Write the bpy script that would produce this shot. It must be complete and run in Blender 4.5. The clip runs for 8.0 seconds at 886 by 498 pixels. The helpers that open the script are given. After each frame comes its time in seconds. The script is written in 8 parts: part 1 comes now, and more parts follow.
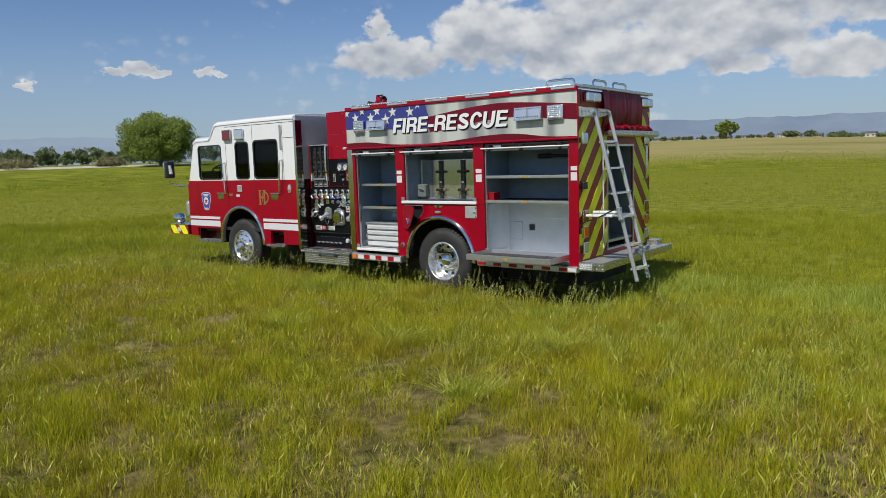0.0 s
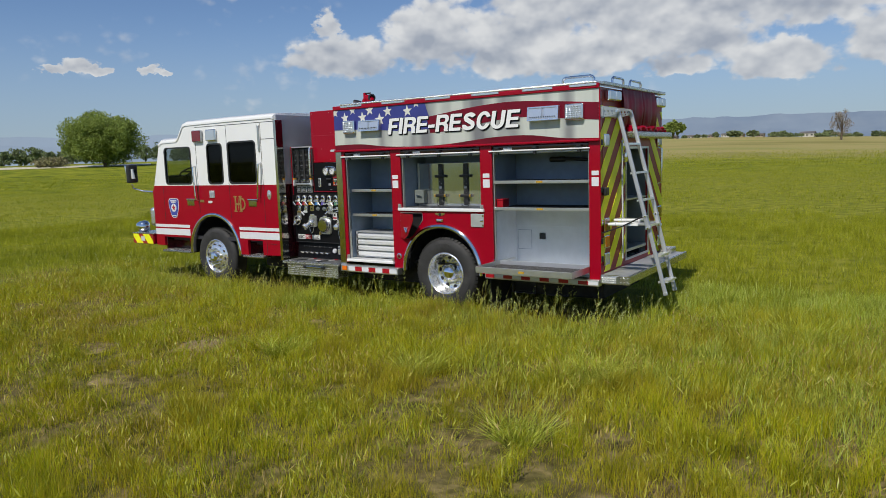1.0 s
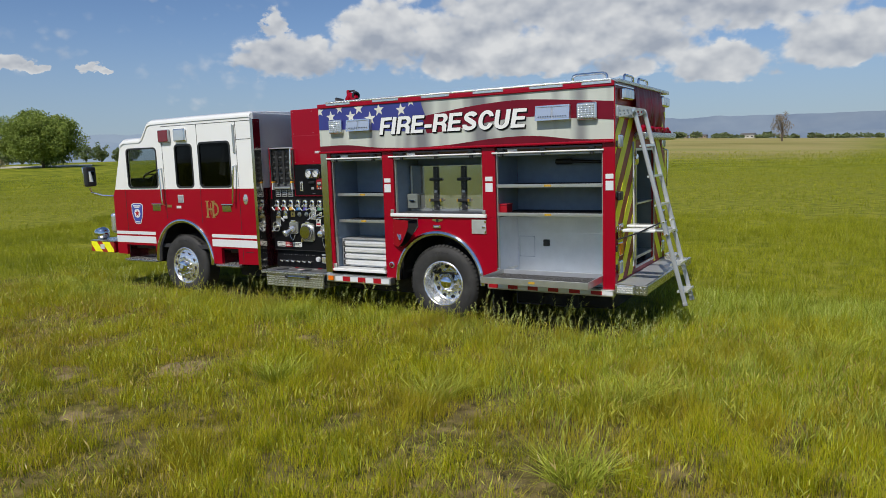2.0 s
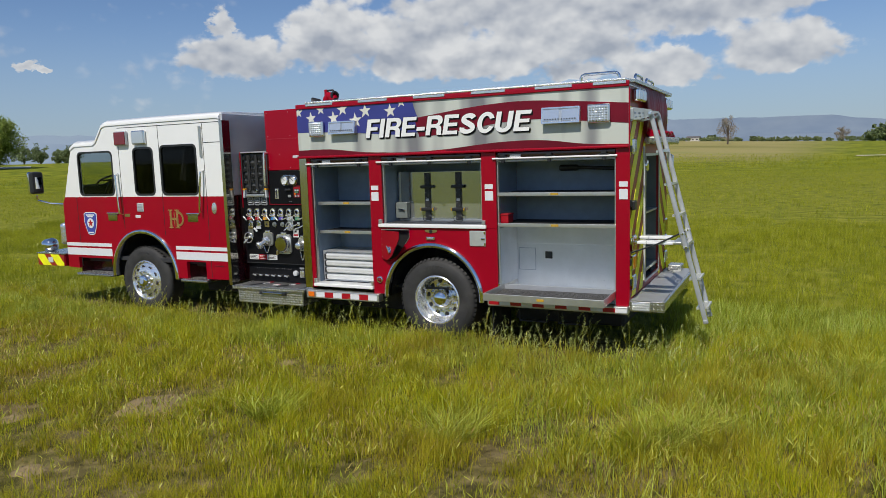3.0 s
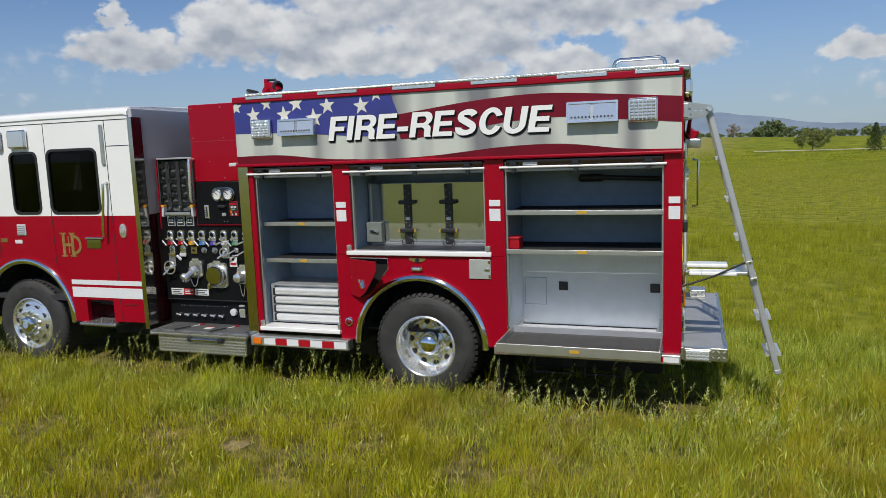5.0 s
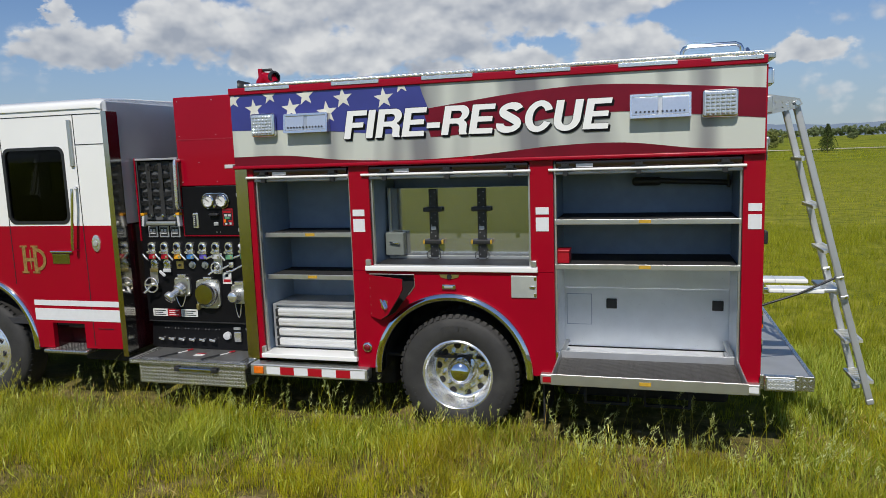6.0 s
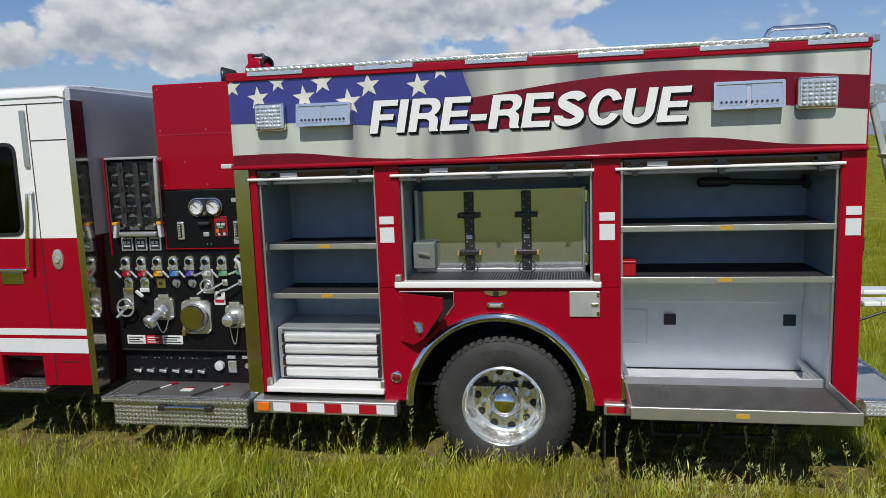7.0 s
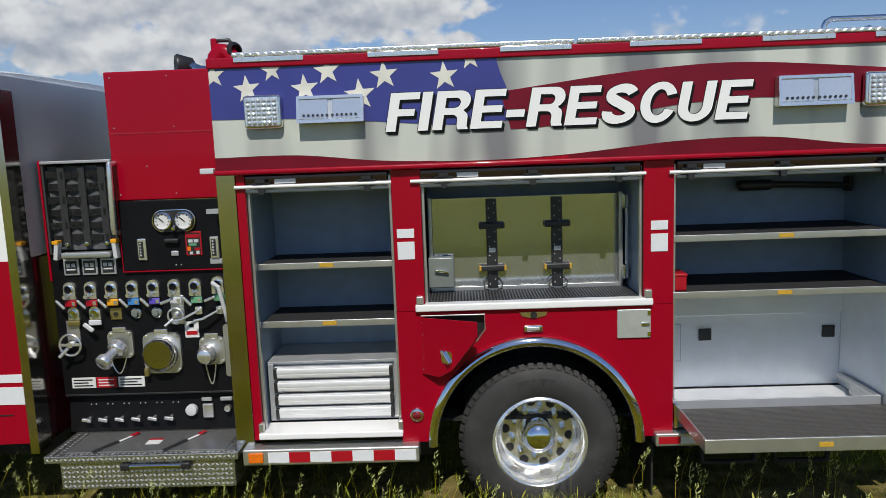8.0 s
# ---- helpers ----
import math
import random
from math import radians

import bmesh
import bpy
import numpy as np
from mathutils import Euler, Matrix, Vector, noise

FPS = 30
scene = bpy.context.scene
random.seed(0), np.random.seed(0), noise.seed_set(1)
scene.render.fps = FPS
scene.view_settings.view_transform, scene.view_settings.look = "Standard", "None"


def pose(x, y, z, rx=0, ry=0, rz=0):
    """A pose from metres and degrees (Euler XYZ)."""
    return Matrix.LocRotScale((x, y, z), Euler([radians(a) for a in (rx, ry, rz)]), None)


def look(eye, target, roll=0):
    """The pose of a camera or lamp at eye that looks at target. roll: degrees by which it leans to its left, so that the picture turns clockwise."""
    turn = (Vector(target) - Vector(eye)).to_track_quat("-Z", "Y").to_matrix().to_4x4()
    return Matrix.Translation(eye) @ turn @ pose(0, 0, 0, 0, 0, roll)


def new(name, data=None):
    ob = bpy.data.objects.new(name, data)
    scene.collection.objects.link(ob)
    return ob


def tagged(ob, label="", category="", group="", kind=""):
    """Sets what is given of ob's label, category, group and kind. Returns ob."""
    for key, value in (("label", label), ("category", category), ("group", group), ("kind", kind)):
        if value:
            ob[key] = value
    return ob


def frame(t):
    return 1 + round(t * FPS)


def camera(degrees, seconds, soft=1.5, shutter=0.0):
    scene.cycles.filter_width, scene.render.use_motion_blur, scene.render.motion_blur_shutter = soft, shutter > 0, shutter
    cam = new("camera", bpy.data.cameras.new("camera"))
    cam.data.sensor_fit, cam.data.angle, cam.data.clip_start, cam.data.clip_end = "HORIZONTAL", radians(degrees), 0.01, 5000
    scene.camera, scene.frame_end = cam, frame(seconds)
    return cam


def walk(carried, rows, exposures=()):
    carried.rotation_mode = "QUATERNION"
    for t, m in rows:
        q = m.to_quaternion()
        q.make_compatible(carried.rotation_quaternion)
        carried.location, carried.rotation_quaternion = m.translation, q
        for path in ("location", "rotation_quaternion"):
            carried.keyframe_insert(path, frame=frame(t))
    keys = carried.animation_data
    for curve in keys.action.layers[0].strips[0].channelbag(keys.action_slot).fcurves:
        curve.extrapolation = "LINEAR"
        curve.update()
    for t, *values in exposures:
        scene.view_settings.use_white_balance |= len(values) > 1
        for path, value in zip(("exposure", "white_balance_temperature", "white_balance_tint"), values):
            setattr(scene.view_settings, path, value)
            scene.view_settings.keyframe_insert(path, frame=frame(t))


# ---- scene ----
cam = camera(63.5, 8.0, soft=0.7)
PATH = [
    (0, (6.834, -8.658, 2.066), (5.608, -7.097, 1.82), -1.8),
    (0.5, (6.265, -8.512, 2.104), (5.089, -6.913, 1.855), -1.8),
    (1, (5.708, -8.36, 2.143), (4.589, -6.721, 1.892), -1.9),
    (1.5, (5.25, -8.267, 2.167), (4.19, -6.59, 1.913), -1.9),
    (3, (3.97, -7.716, 2.24), (3.085, -5.94, 1.988), -1.8),
    (3.5, (3.607, -7.414, 2.31), (2.785, -5.609, 2.053), -1.8),
    (4, (3.233, -7.041, 2.385), (2.472, -5.21, 2.12), -2.0),
    (5.5, (1.991, -5.95, 2.367), (1.391, -4.061, 2.097), -2.0),
    (6, (1.514, -5.629, 2.391), (0.975, -3.722, 2.119), -2.0),
    (6.5, (0.978, -5.29, 2.375), (0.524, -3.361, 2.108), -2.0),
    (7, (0.5, -4.995, 2.378), (0.148, -3.045, 2.106), -2.0),
    (7.5, (0.023, -4.688, 2.391), (-0.206, -2.72, 2.116), -2.1),
    (8, (-0.452, -4.378, 2.4), (-0.51, -2.398, 2.124), -2.1),
]
walk(cam, [(t, look(eye, target, roll)) for t, eye, target, roll in PATH])

# ---- light ----
SUN_TO = Vector((0.05, -1.0, 1.27)).normalized()
sun = new("sun", bpy.data.lights.new("sun", "SUN"))
sun.data.energy, sun.data.angle, sun.data.color = 4.1, radians(0.55), (1.0, 0.955, 0.88)
sun.matrix_world = look(SUN_TO * 50, (0, 0, 0))
scene.view_settings.exposure = -0.07

# blue sky with cumulus in the places where the clip shows them: azimuth from +y towards -x, elevation, half widths (degrees)
CLOUDS = [
    (61.8, 6.9, 0.9, 0.35), (60.5, 7.3, 1.0, 0.65), (59.2, 6.9, 0.9, 0.35),
    (55.7, 7.1, 0.6, 0.35), (54.7, 6.8, 0.6, 0.2), (67.6, 5.9, 0.7, 0.35),
    (41.8, 7.7, 3.6, 1.7), (42.6, 10.0, 0.9, 1.2), (34.0, 9.2, 3.8, 2.9),
    (28.0, 8.6, 4.6, 3.2), (24.0, 7.3, 6.0, 1.5), (19.5, 8.4, 3.8, 2.6),
    (14.4, 8.4, 3.8, 2.5), (16.0, 6.3, 3.0, 0.9), (8.8, 6.0, 3.6, 1.5),
    (18.0, 11.8, 11.0, 3.2), (7.0, 10.2, 7.0, 2.2), (1.3, 6.9, 3.8, 1.9), (-11.0, 6.0, 2.4, 1.0), (3.0, 10.6, 5.0, 1.5),
]


def build_world():
    world = bpy.data.worlds.new("sky")
    scene.world = world
    world.use_nodes = True
    nt = world.node_tree
    nt.nodes.clear()
    N, L = nt.nodes.new, nt.links.new

    def val(op, a, b=None, c=None, clamp=False):
        n = N("ShaderNodeMath")
        n.operation, n.use_clamp = op, clamp
        for i, v in enumerate((a, b, c)):
            if v is None:
                continue
            if isinstance(v, (int, float)):
                n.inputs[i].default_value = v
            else:
                L(v, n.inputs[i])
        return n.outputs[0]

    sky = N("ShaderNodeTexSky")
    sky.sky_type, sky.sun_disc = "NISHITA", False
    sky.sun_elevation = math.asin(SUN_TO.z)
    sky.sun_rotation = math.atan2(SUN_TO.x, SUN_TO.y)
    sky.altitude, sky.air_density, sky.dust_density, sky.ozone_density = 1500, 1.0, 0.6, 1.4
    tc = N("ShaderNodeTexCoord")
    sep = N("ShaderNodeSeparateXYZ")
    L(tc.outputs["Generated"], sep.inputs[0])
    x, y, z = sep.outputs
    az = val("MULTIPLY", val("ARCTAN2", val("MULTIPLY", x, -1.0), y), 57.2958)
    el = val("MULTIPLY", val("ARCSINE", z), 57.2958)
    com = N("ShaderNodeCombineXYZ")
    L(az, com.inputs[0])
    L(val("MULTIPLY", el, 1.35), com.inputs[1])

    def noise_at(scale, detail, rough, dy=0.0):
        mp = N("ShaderNodeMapping")
        mp.inputs["Location"].default_value = (0, dy, 0)
        L(com.outputs[0], mp.inputs[0])
        n = N("ShaderNodeTexNoise")
        n.inputs["Scale"].default_value, n.inputs["Detail"].default_value = scale, detail
        n.inputs["Roughness"].default_value = rough
        L(mp.outputs[0], n.inputs["Vector"])
        return n.outputs[0]

    puffs = noise_at(0.40, 5.0, 0.50)
    # ragged outlines: each cloud's place wavers a little
    az_w = val("MULTIPLY_ADD", val("SUBTRACT", noise_at(0.9, 3.0, 0.55, 7.0), 0.5), 2.6, az)
    el_w = val("MULTIPLY_ADD", val("SUBTRACT", noise_at(0.9, 3.0, 0.55, 19.0), 0.5), 1.3, el)
    soft_a, soft_b = noise_at(0.27, 3.0, 0.45), noise_at(0.27, 3.0, 0.45, 0.9)
    vo = N("ShaderNodeTexVoronoi")
    vo.feature = "SMOOTH_F1"
    vo.inputs["Scale"].default_value, vo.inputs["Detail"].default_value, vo.inputs["Roughness"].default_value = 0.55, 2.0, 0.45
    vo.inputs["Smoothness"].default_value = 0.35
    L(com.outputs[0], vo.inputs["Vector"])
    billow = val("SUBTRACT", 0.86, vo.outputs["Distance"])
    wide = noise_at(0.07, 3.0, 0.5)
    field = val("MULTIPLY", val("SUBTRACT", wide, 0.66), 3.2)
    low = None
    for a, e, sa, se in CLOUDS:
        da = val("MULTIPLY", val("SUBTRACT", az_w, a), 1 / sa)
        de = val("MULTIPLY", val("SUBTRACT", el_w, e), 1 / se)
        dn = val("MAXIMUM", de, val("MULTIPLY", de, -1.35))
        d = val("ADD", val("MULTIPLY", da, da), val("MULTIPLY", dn, dn))
        field = val("SMOOTH_MAX", field, val("SUBTRACT", 1.45, d), 0.6)
        under = val("MULTIPLY", de, val("SUBTRACT", 1.0, val("MULTIPLY", d, 0.5), clamp=True))
        low = under if low is None else val("ADD", low, under)
    dens = val("ADD", val("MULTIPLY", val("MAXIMUM", field, -2.4), 1.3), val("MULTIPLY", val("SUBTRACT", puffs, 0.55), 2.8))
    dens = val("ADD", dens, val("MULTIPLY", billow, 1.5))
    mask = N("ShaderNodeMapRange")
    mask.interpolation_type = "SMOOTHSTEP"
    L(dens, mask.inputs[0])
    mask.inputs[1].default_value, mask.inputs[2].default_value = -0.35, 0.75
    veil = N("ShaderNodeMapRange")
    veil.interpolation_type = "SMOOTHSTEP"
    L(field, veil.inputs[0])
    veil.inputs[1].default_value, veil.inputs[2].default_value, veil.inputs[4].default_value = 0.55, 1.7, 0.72
    near = N("ShaderNodeMapRange")
    L(field, near.inputs[0])
    near.inputs[1].default_value, near.inputs[2].default_value = -0.6, 0.2
    body = val("MAXIMUM", val("MULTIPLY", mask.outputs[0], near.outputs[0]), veil.outputs[0])
    # lit tops and greyer bellies
    lit = val("ADD", val("MULTIPLY", val("SUBTRACT", soft_a, soft_b), 2.6), val("MULTIPLY", low, 0.26))
    lit = val("ADD", lit, val("SUBTRACT", val("MULTIPLY", billow, 0.6), val("MULTIPLY", val("SUBTRACT", dens, 1.3), 0.17)))
    shade = N("ShaderNodeMapRange")
    L(lit, shade.inputs[0])
    shade.inputs[1].default_value, shade.inputs[2].default_value = -0.50, 0.46
    ccol = N("ShaderNodeMix")
    ccol.data_type = "RGBA"
    L(shade.outputs[0], ccol.inputs[0])
    ccol.inputs[6].default_value, ccol.inputs[7].default_value = (5.0, 5.5, 6.4, 1), (10.4, 10.5, 10.5, 1)
    # thin haze near the horizon
    haze = N("ShaderNodeMapRange")
    haze.interpolation_type = "SMOOTHSTEP"
    L(el, haze.inputs[0])
    haze.inputs[1].default_value, haze.inputs[2].default_value = 0.0, 12.0
    haze.inputs[3].default_value, haze.inputs[4].default_value = 0.72, 0.0
    hz = N("ShaderNodeMix")
    hz.data_type = "RGBA"
    L(haze.outputs[0], hz.inputs[0])
    tint = N("ShaderNodeMix")
    tint.data_type, tint.blend_type = "RGBA", "MULTIPLY"
    tint.inputs[0].default_value = 1.0
    L(sky.outputs[0], tint.inputs[6])
    tint.inputs[7].default_value = (1.04, 1.17, 1.36, 1)
    L(tint.outputs[2], hz.inputs[6])
    hz.inputs[7].default_value = (4.2, 5.3, 6.6, 1)
    mix = N("ShaderNodeMix")
    mix.data_type = "RGBA"
    L(val("MULTIPLY", body, 0.93), mix.inputs[0])
    L(hz.outputs[2], mix.inputs[6])
    L(ccol.outputs[2], mix.inputs[7])
    bg = N("ShaderNodeBackground")
    bg.inputs[1].default_value = 0.072
    L(mix.outputs[2], bg.inputs[0])
    L(bg.outputs[0], N("ShaderNodeOutputWorld").inputs[0])


build_world()


# ---- materials ----
def material(name, color, rough=0.5, metal=0.0, coat=0.0, vary=0.12, scale=6.0, grain=0.0, grain_scale=150.0, dirt=None, dirt_amount=0.0, spec=0.5):
    """A surface with colour that drifts at two scales, uneven gloss, a fine relief and, where asked, patchy dirt."""
    m = bpy.data.materials.new(name)
    m.use_nodes = True
    nt = m.node_tree
    b = nt.nodes["Principled BSDF"]
    N, L = nt.nodes.new, nt.links.new
    tc = N("ShaderNodeTexCoord")
    big, fine = N("ShaderNodeTexNoise"), N("ShaderNodeTexNoise")
    big.inputs["Scale"].default_value, big.inputs["Detail"].default_value = scale, 5
    fine.inputs["Scale"].default_value, fine.inputs["Detail"].default_value = grain_scale, 3
    for n in (big, fine):
        L(tc.outputs["Object"], n.inputs["Vector"])
    ramp = N("ShaderNodeMapRange")
    L(big.outputs[0], ramp.inputs[0])
    ramp.inputs[1].default_value, ramp.inputs[2].default_value = 0.3, 0.7
    ramp.inputs[3].default_value, ramp.inputs[4].default_value = 1 - vary, 1 + vary
    mul = N("ShaderNodeMix")
    mul.data_type, mul.blend_type = "RGBA", "MULTIPLY"
    mul.inputs[0].default_value = 1
    mul.inputs[6].default_value = (*color, 1)
    L(ramp.outputs[0], mul.inputs[7])
    out = mul.outputs[2]
    if dirt:
        mask = N("ShaderNodeMapRange")
        L(big.outputs[0], mask.inputs[0])
        mask.inputs[1].default_value, mask.inputs[2].default_value = 0.5, 0.75
        mask.inputs[4].default_value = dirt_amount
        mixd = N("ShaderNodeMix")
        mixd.data_type = "RGBA"
        L(mask.outputs[0], mixd.inputs[0])
        L(out, mixd.inputs[6])
        mixd.inputs[7].default_value = (*dirt, 1)
        out = mixd.outputs[2]
    L(out, b.inputs["Base Color"])
    rr = N("ShaderNodeMapRange")
    L(fine.outputs[0], rr.inputs[0])
    rr.inputs[3].default_value, rr.inputs[4].default_value = rough * 0.8, min(1.0, rough * 1.2)
    L(rr.outputs[0], b.inputs["Roughness"])
    b.inputs["Metallic"].default_value = metal
    b.inputs["Coat Weight"].default_value, b.inputs["Coat Roughness"].default_value = coat, 0.04
    b.inputs["Specular IOR Level"].default_value = spec
    if grain:
        bump = N("ShaderNodeBump")
        bump.inputs["Strength"].default_value, bump.inputs["Distance"].default_value = grain, 0.004
        L(fine.outputs[0], bump.inputs["Height"])
        L(bump.outputs[0], b.inputs["Normal"])
    return m


RED = material("red_paint", (0.305, 0.0004, 0.0135), 0.30, spec=0.16, coat=0.24, vary=0.05, scale=1.5)
DARKRED = material("dark_red_vinyl", (0.36, 0.012, 0.030), 0.36, vary=0.15, scale=5, grain=0.2)
WHITE = material("white_paint", (0.83, 0.83, 0.81), 0.3, coat=0.8, vary=0.02, scale=2)
TAPE = material("white_reflective_tape", (0.70, 0.71, 0.72), 0.35, vary=0.03, scale=20)
GREY = material("grey_speckled_paint", (0.255, 0.325, 0.42), 0.5, vary=0.07, scale=9, grain=0.12, grain_scale=300)
ALU = material("brushed_aluminium", (0.62, 0.62, 0.60), 0.34, metal=0.85, vary=0.07, scale=7, grain=0.08, grain_scale=220)
ALU_DULL = material("dull_aluminium", (0.50, 0.51, 0.52), 0.48, metal=0.6, vary=0.08, scale=5)
LUG = material("bright_tread_lugs", (0.86, 0.86, 0.82), 0.3, metal=0.7, vary=0.06, scale=12)
SMOKE = material("smoky_grey_plastic", (0.17, 0.19, 0.175), 0.25, vary=0.1)
TREAD = material("tread_plate_aluminium", (0.52, 0.52, 0.49), 0.27, metal=0.92, vary=0.08, scale=12)
STEEL = material("polished_steel", (0.56, 0.54, 0.50), 0.13, metal=1.0, vary=0.05, scale=4)
TOOLBOARD = material("polished_tool_board", (0.50, 0.52, 0.51), 0.10, metal=0.80, vary=0.05, scale=3)
CHROME = material("chrome", (0.78, 0.79, 0.80), 0.06, metal=1.0, vary=0.02)
SATIN = material("satin_chrome", (0.82, 0.82, 0.80), 0.24, metal=0.85, vary=0.04, scale=12)
TRAYMAT = material("grey_tray_mat", (0.078, 0.075, 0.070), 0.45, vary=0.2, scale=25, grain=0.3, grain_scale=90)
RUBBER = material("tyre_rubber", (0.030, 0.029, 0.028), 0.72, vary=0.25, scale=6, grain=0.25, dirt=(0.09, 0.085, 0.075), dirt_amount=0.15)
MAT = material("black_rubber_mat", (0.014, 0.014, 0.015), 0.8, vary=0.2, scale=40, grain=0.5, grain_scale=90)
BLACK = material("black_panel_paint", (0.006, 0.006, 0.007), 0.45, vary=0.15, scale=10, grain=0.15, grain_scale=400, spec=0.16)
PLASTIC = material("black_plastic", (0.02, 0.02, 0.021), 0.4, vary=0.1)
DARK = material("dark_underbody", (0.018, 0.017, 0.016), 0.8, vary=0.3, scale=8, dirt=(0.07, 0.06, 0.045), dirt_amount=0.5)
SEAT = material("dark_seat_cloth", (0.03, 0.03, 0.034), 0.85, vary=0.2, scale=15, grain=0.3)
BLUE = material("blue_flag_print", (0.035, 0.040, 0.22), 0.35, coat=0.4, vary=0.12, scale=2.5)
STRIPE = material("dark_red_flag_print", (0.145, 0.003, 0.014), 0.35, coat=0.12, spec=0.25, vary=0.25, scale=2.0)
STAR = material("cream_star_print", (0.66, 0.65, 0.58), 0.4, vary=0.12, scale=6)
YELLOW = material("lime_reflective_tape", (0.88, 0.87, 0.015), 0.4, vary=0.06, scale=10)
CHEVRED = material("red_reflective_tape", (0.32, 0.022, 0.016), 0.4, vary=0.1, scale=10)
TAPERED = material("red_marker_tape", (0.38, 0.004, 0.014), 0.35, vary=0.05)
GOLD = material("gold_leaf", (0.42, 0.27, 0.09), 0.35, metal=0.5, vary=0.3, scale=40)
SHIELD = material("blue_shield_print", (0.05, 0.07, 0.33), 0.4, vary=0.1, scale=20)
LENS = material("clear_lamp_lens", (0.64, 0.68, 0.72), 0.12, metal=0.6, vary=0.03, scale=60)
GRIP = material("grey_grip_sheet", (0.27, 0.27, 0.265), 0.34, metal=0.7, vary=0.08, scale=20)
REDLENS = material("red_lamp_lens", (0.17, 0.006, 0.012), 0.15, coat=0.8, vary=0.15, scale=40)
AMBER = material("amber_lens", (0.75, 0.16, 0.01), 0.25, coat=0.5, vary=0.1, scale=40)
DIAL = material("gauge_dial", (0.66, 0.66, 0.64), 0.4, vary=0.03)
ORANGE = material("orange_plastic", (0.72, 0.33, 0.01), 0.4, vary=0.05)
TAG_BLUE = material("blue_tag", (0.05, 0.22, 0.55), 0.4, vary=0.05)
TAG_PURPLE = material("purple_tag", (0.10, 0.07, 0.42), 0.4, vary=0.05)
TAG_GREEN = material("green_tag", (0.12, 0.33, 0.18), 0.4, vary=0.05)
BRASS = material("brass_plate", (0.42, 0.34, 0.12), 0.35, metal=0.8, vary=0.1, scale=30)
BAYGREY = material("dark_grey_canvas", (0.032, 0.034, 0.033), 0.8, vary=0.2, scale=12)
SCREEN = material("grey_canvas", (0.085, 0.088, 0.090), 0.85, vary=0.2, scale=18)
# lighter than the mat: the ridges' sheen is put into this tone
RIDGE = material("rubber_ridge_sheen", (0.055, 0.055, 0.056), 0.30, vary=0.15, scale=30)
# maroon for the cab's back wall, painted shade for door gaps and step wells
MAROON = material("maroon_and_recess_shade", (0.045, 0.004, 0.007), 0.18, coat=0.5, vary=0.1, scale=2)
WALLGREY = material("satin_grey_wall", (0.60, 0.61, 0.64), 0.38, metal=0.35, vary=0.04, scale=3)
WEB = material("black_webbing", (0.020, 0.021, 0.021), 0.85, vary=0.2, scale=40, grain=0.4)
LIGHTGREY = material("light_grey_enamel", (0.54, 0.55, 0.56), 0.4, vary=0.04)
# satin metal, its tone lifted for light bounced off the tray
PANELGREY = material("satin_metal_with_bounce", (0.69, 0.73, 0.77), 0.30, metal=0.3, vary=0.05, scale=6)


POLISHED = material("polished_wheel_aluminium", (0.85, 0.85, 0.83), 0.21, metal=0.82, vary=0.03, scale=10)
HATCH = material("brushed_hatch_plate", (0.60, 0.62, 0.60), 0.36, metal=0.55, vary=0.06, scale=14)
# sunlight on the locker floor is put into this near white
FLOORWHITE = material("sunlit_floor_tone", (0.78, 0.79, 0.80), 0.35, metal=0.3, vary=0.05, scale=8)
STICKER = material("gold_sticker", (0.52, 0.31, 0.03), 0.45, vary=0.12, scale=60)
DRAWER_ALU = material("ribbed_drawer_pull", (0.70, 0.70, 0.69), 0.34, metal=0.25, vary=0.04, scale=8)


def flag_cloth():
    """Cream stripes printed with grey folds that run across them."""
    m = material("cream_flag_print", (0.66, 0.66, 0.58), 0.36, coat=0.4, vary=0.03)
    nt = m.node_tree
    N, L = nt.nodes.new, nt.links.new
    tc, mp, no = N("ShaderNodeTexCoord"), N("ShaderNodeMapping"), N("ShaderNodeTexNoise")
    mp.inputs["Rotation"].default_value = (0, radians(-22), 0)
    mp.inputs["Scale"].default_value = (3.1, 1, 0.35)
    L(tc.outputs["Object"], mp.inputs[0])
    L(mp.outputs[0], no.inputs["Vector"])
    no.inputs["Scale"].default_value, no.inputs["Detail"].default_value = 1.0, 1.5
    rp = N("ShaderNodeValToRGB")
    rp.color_ramp.elements[0].position, rp.color_ramp.elements[0].color = 0.36, (0.19, 0.19, 0.195, 1)
    rp.color_ramp.elements[1].position, rp.color_ramp.elements[1].color = 0.56, (0.535, 0.56, 0.50, 1)
    L(no.outputs[0], rp.inputs[0])
    L(rp.outputs[0], nt.nodes["Principled BSDF"].inputs["Base Color"])
    return m


FLAG = flag_cloth()


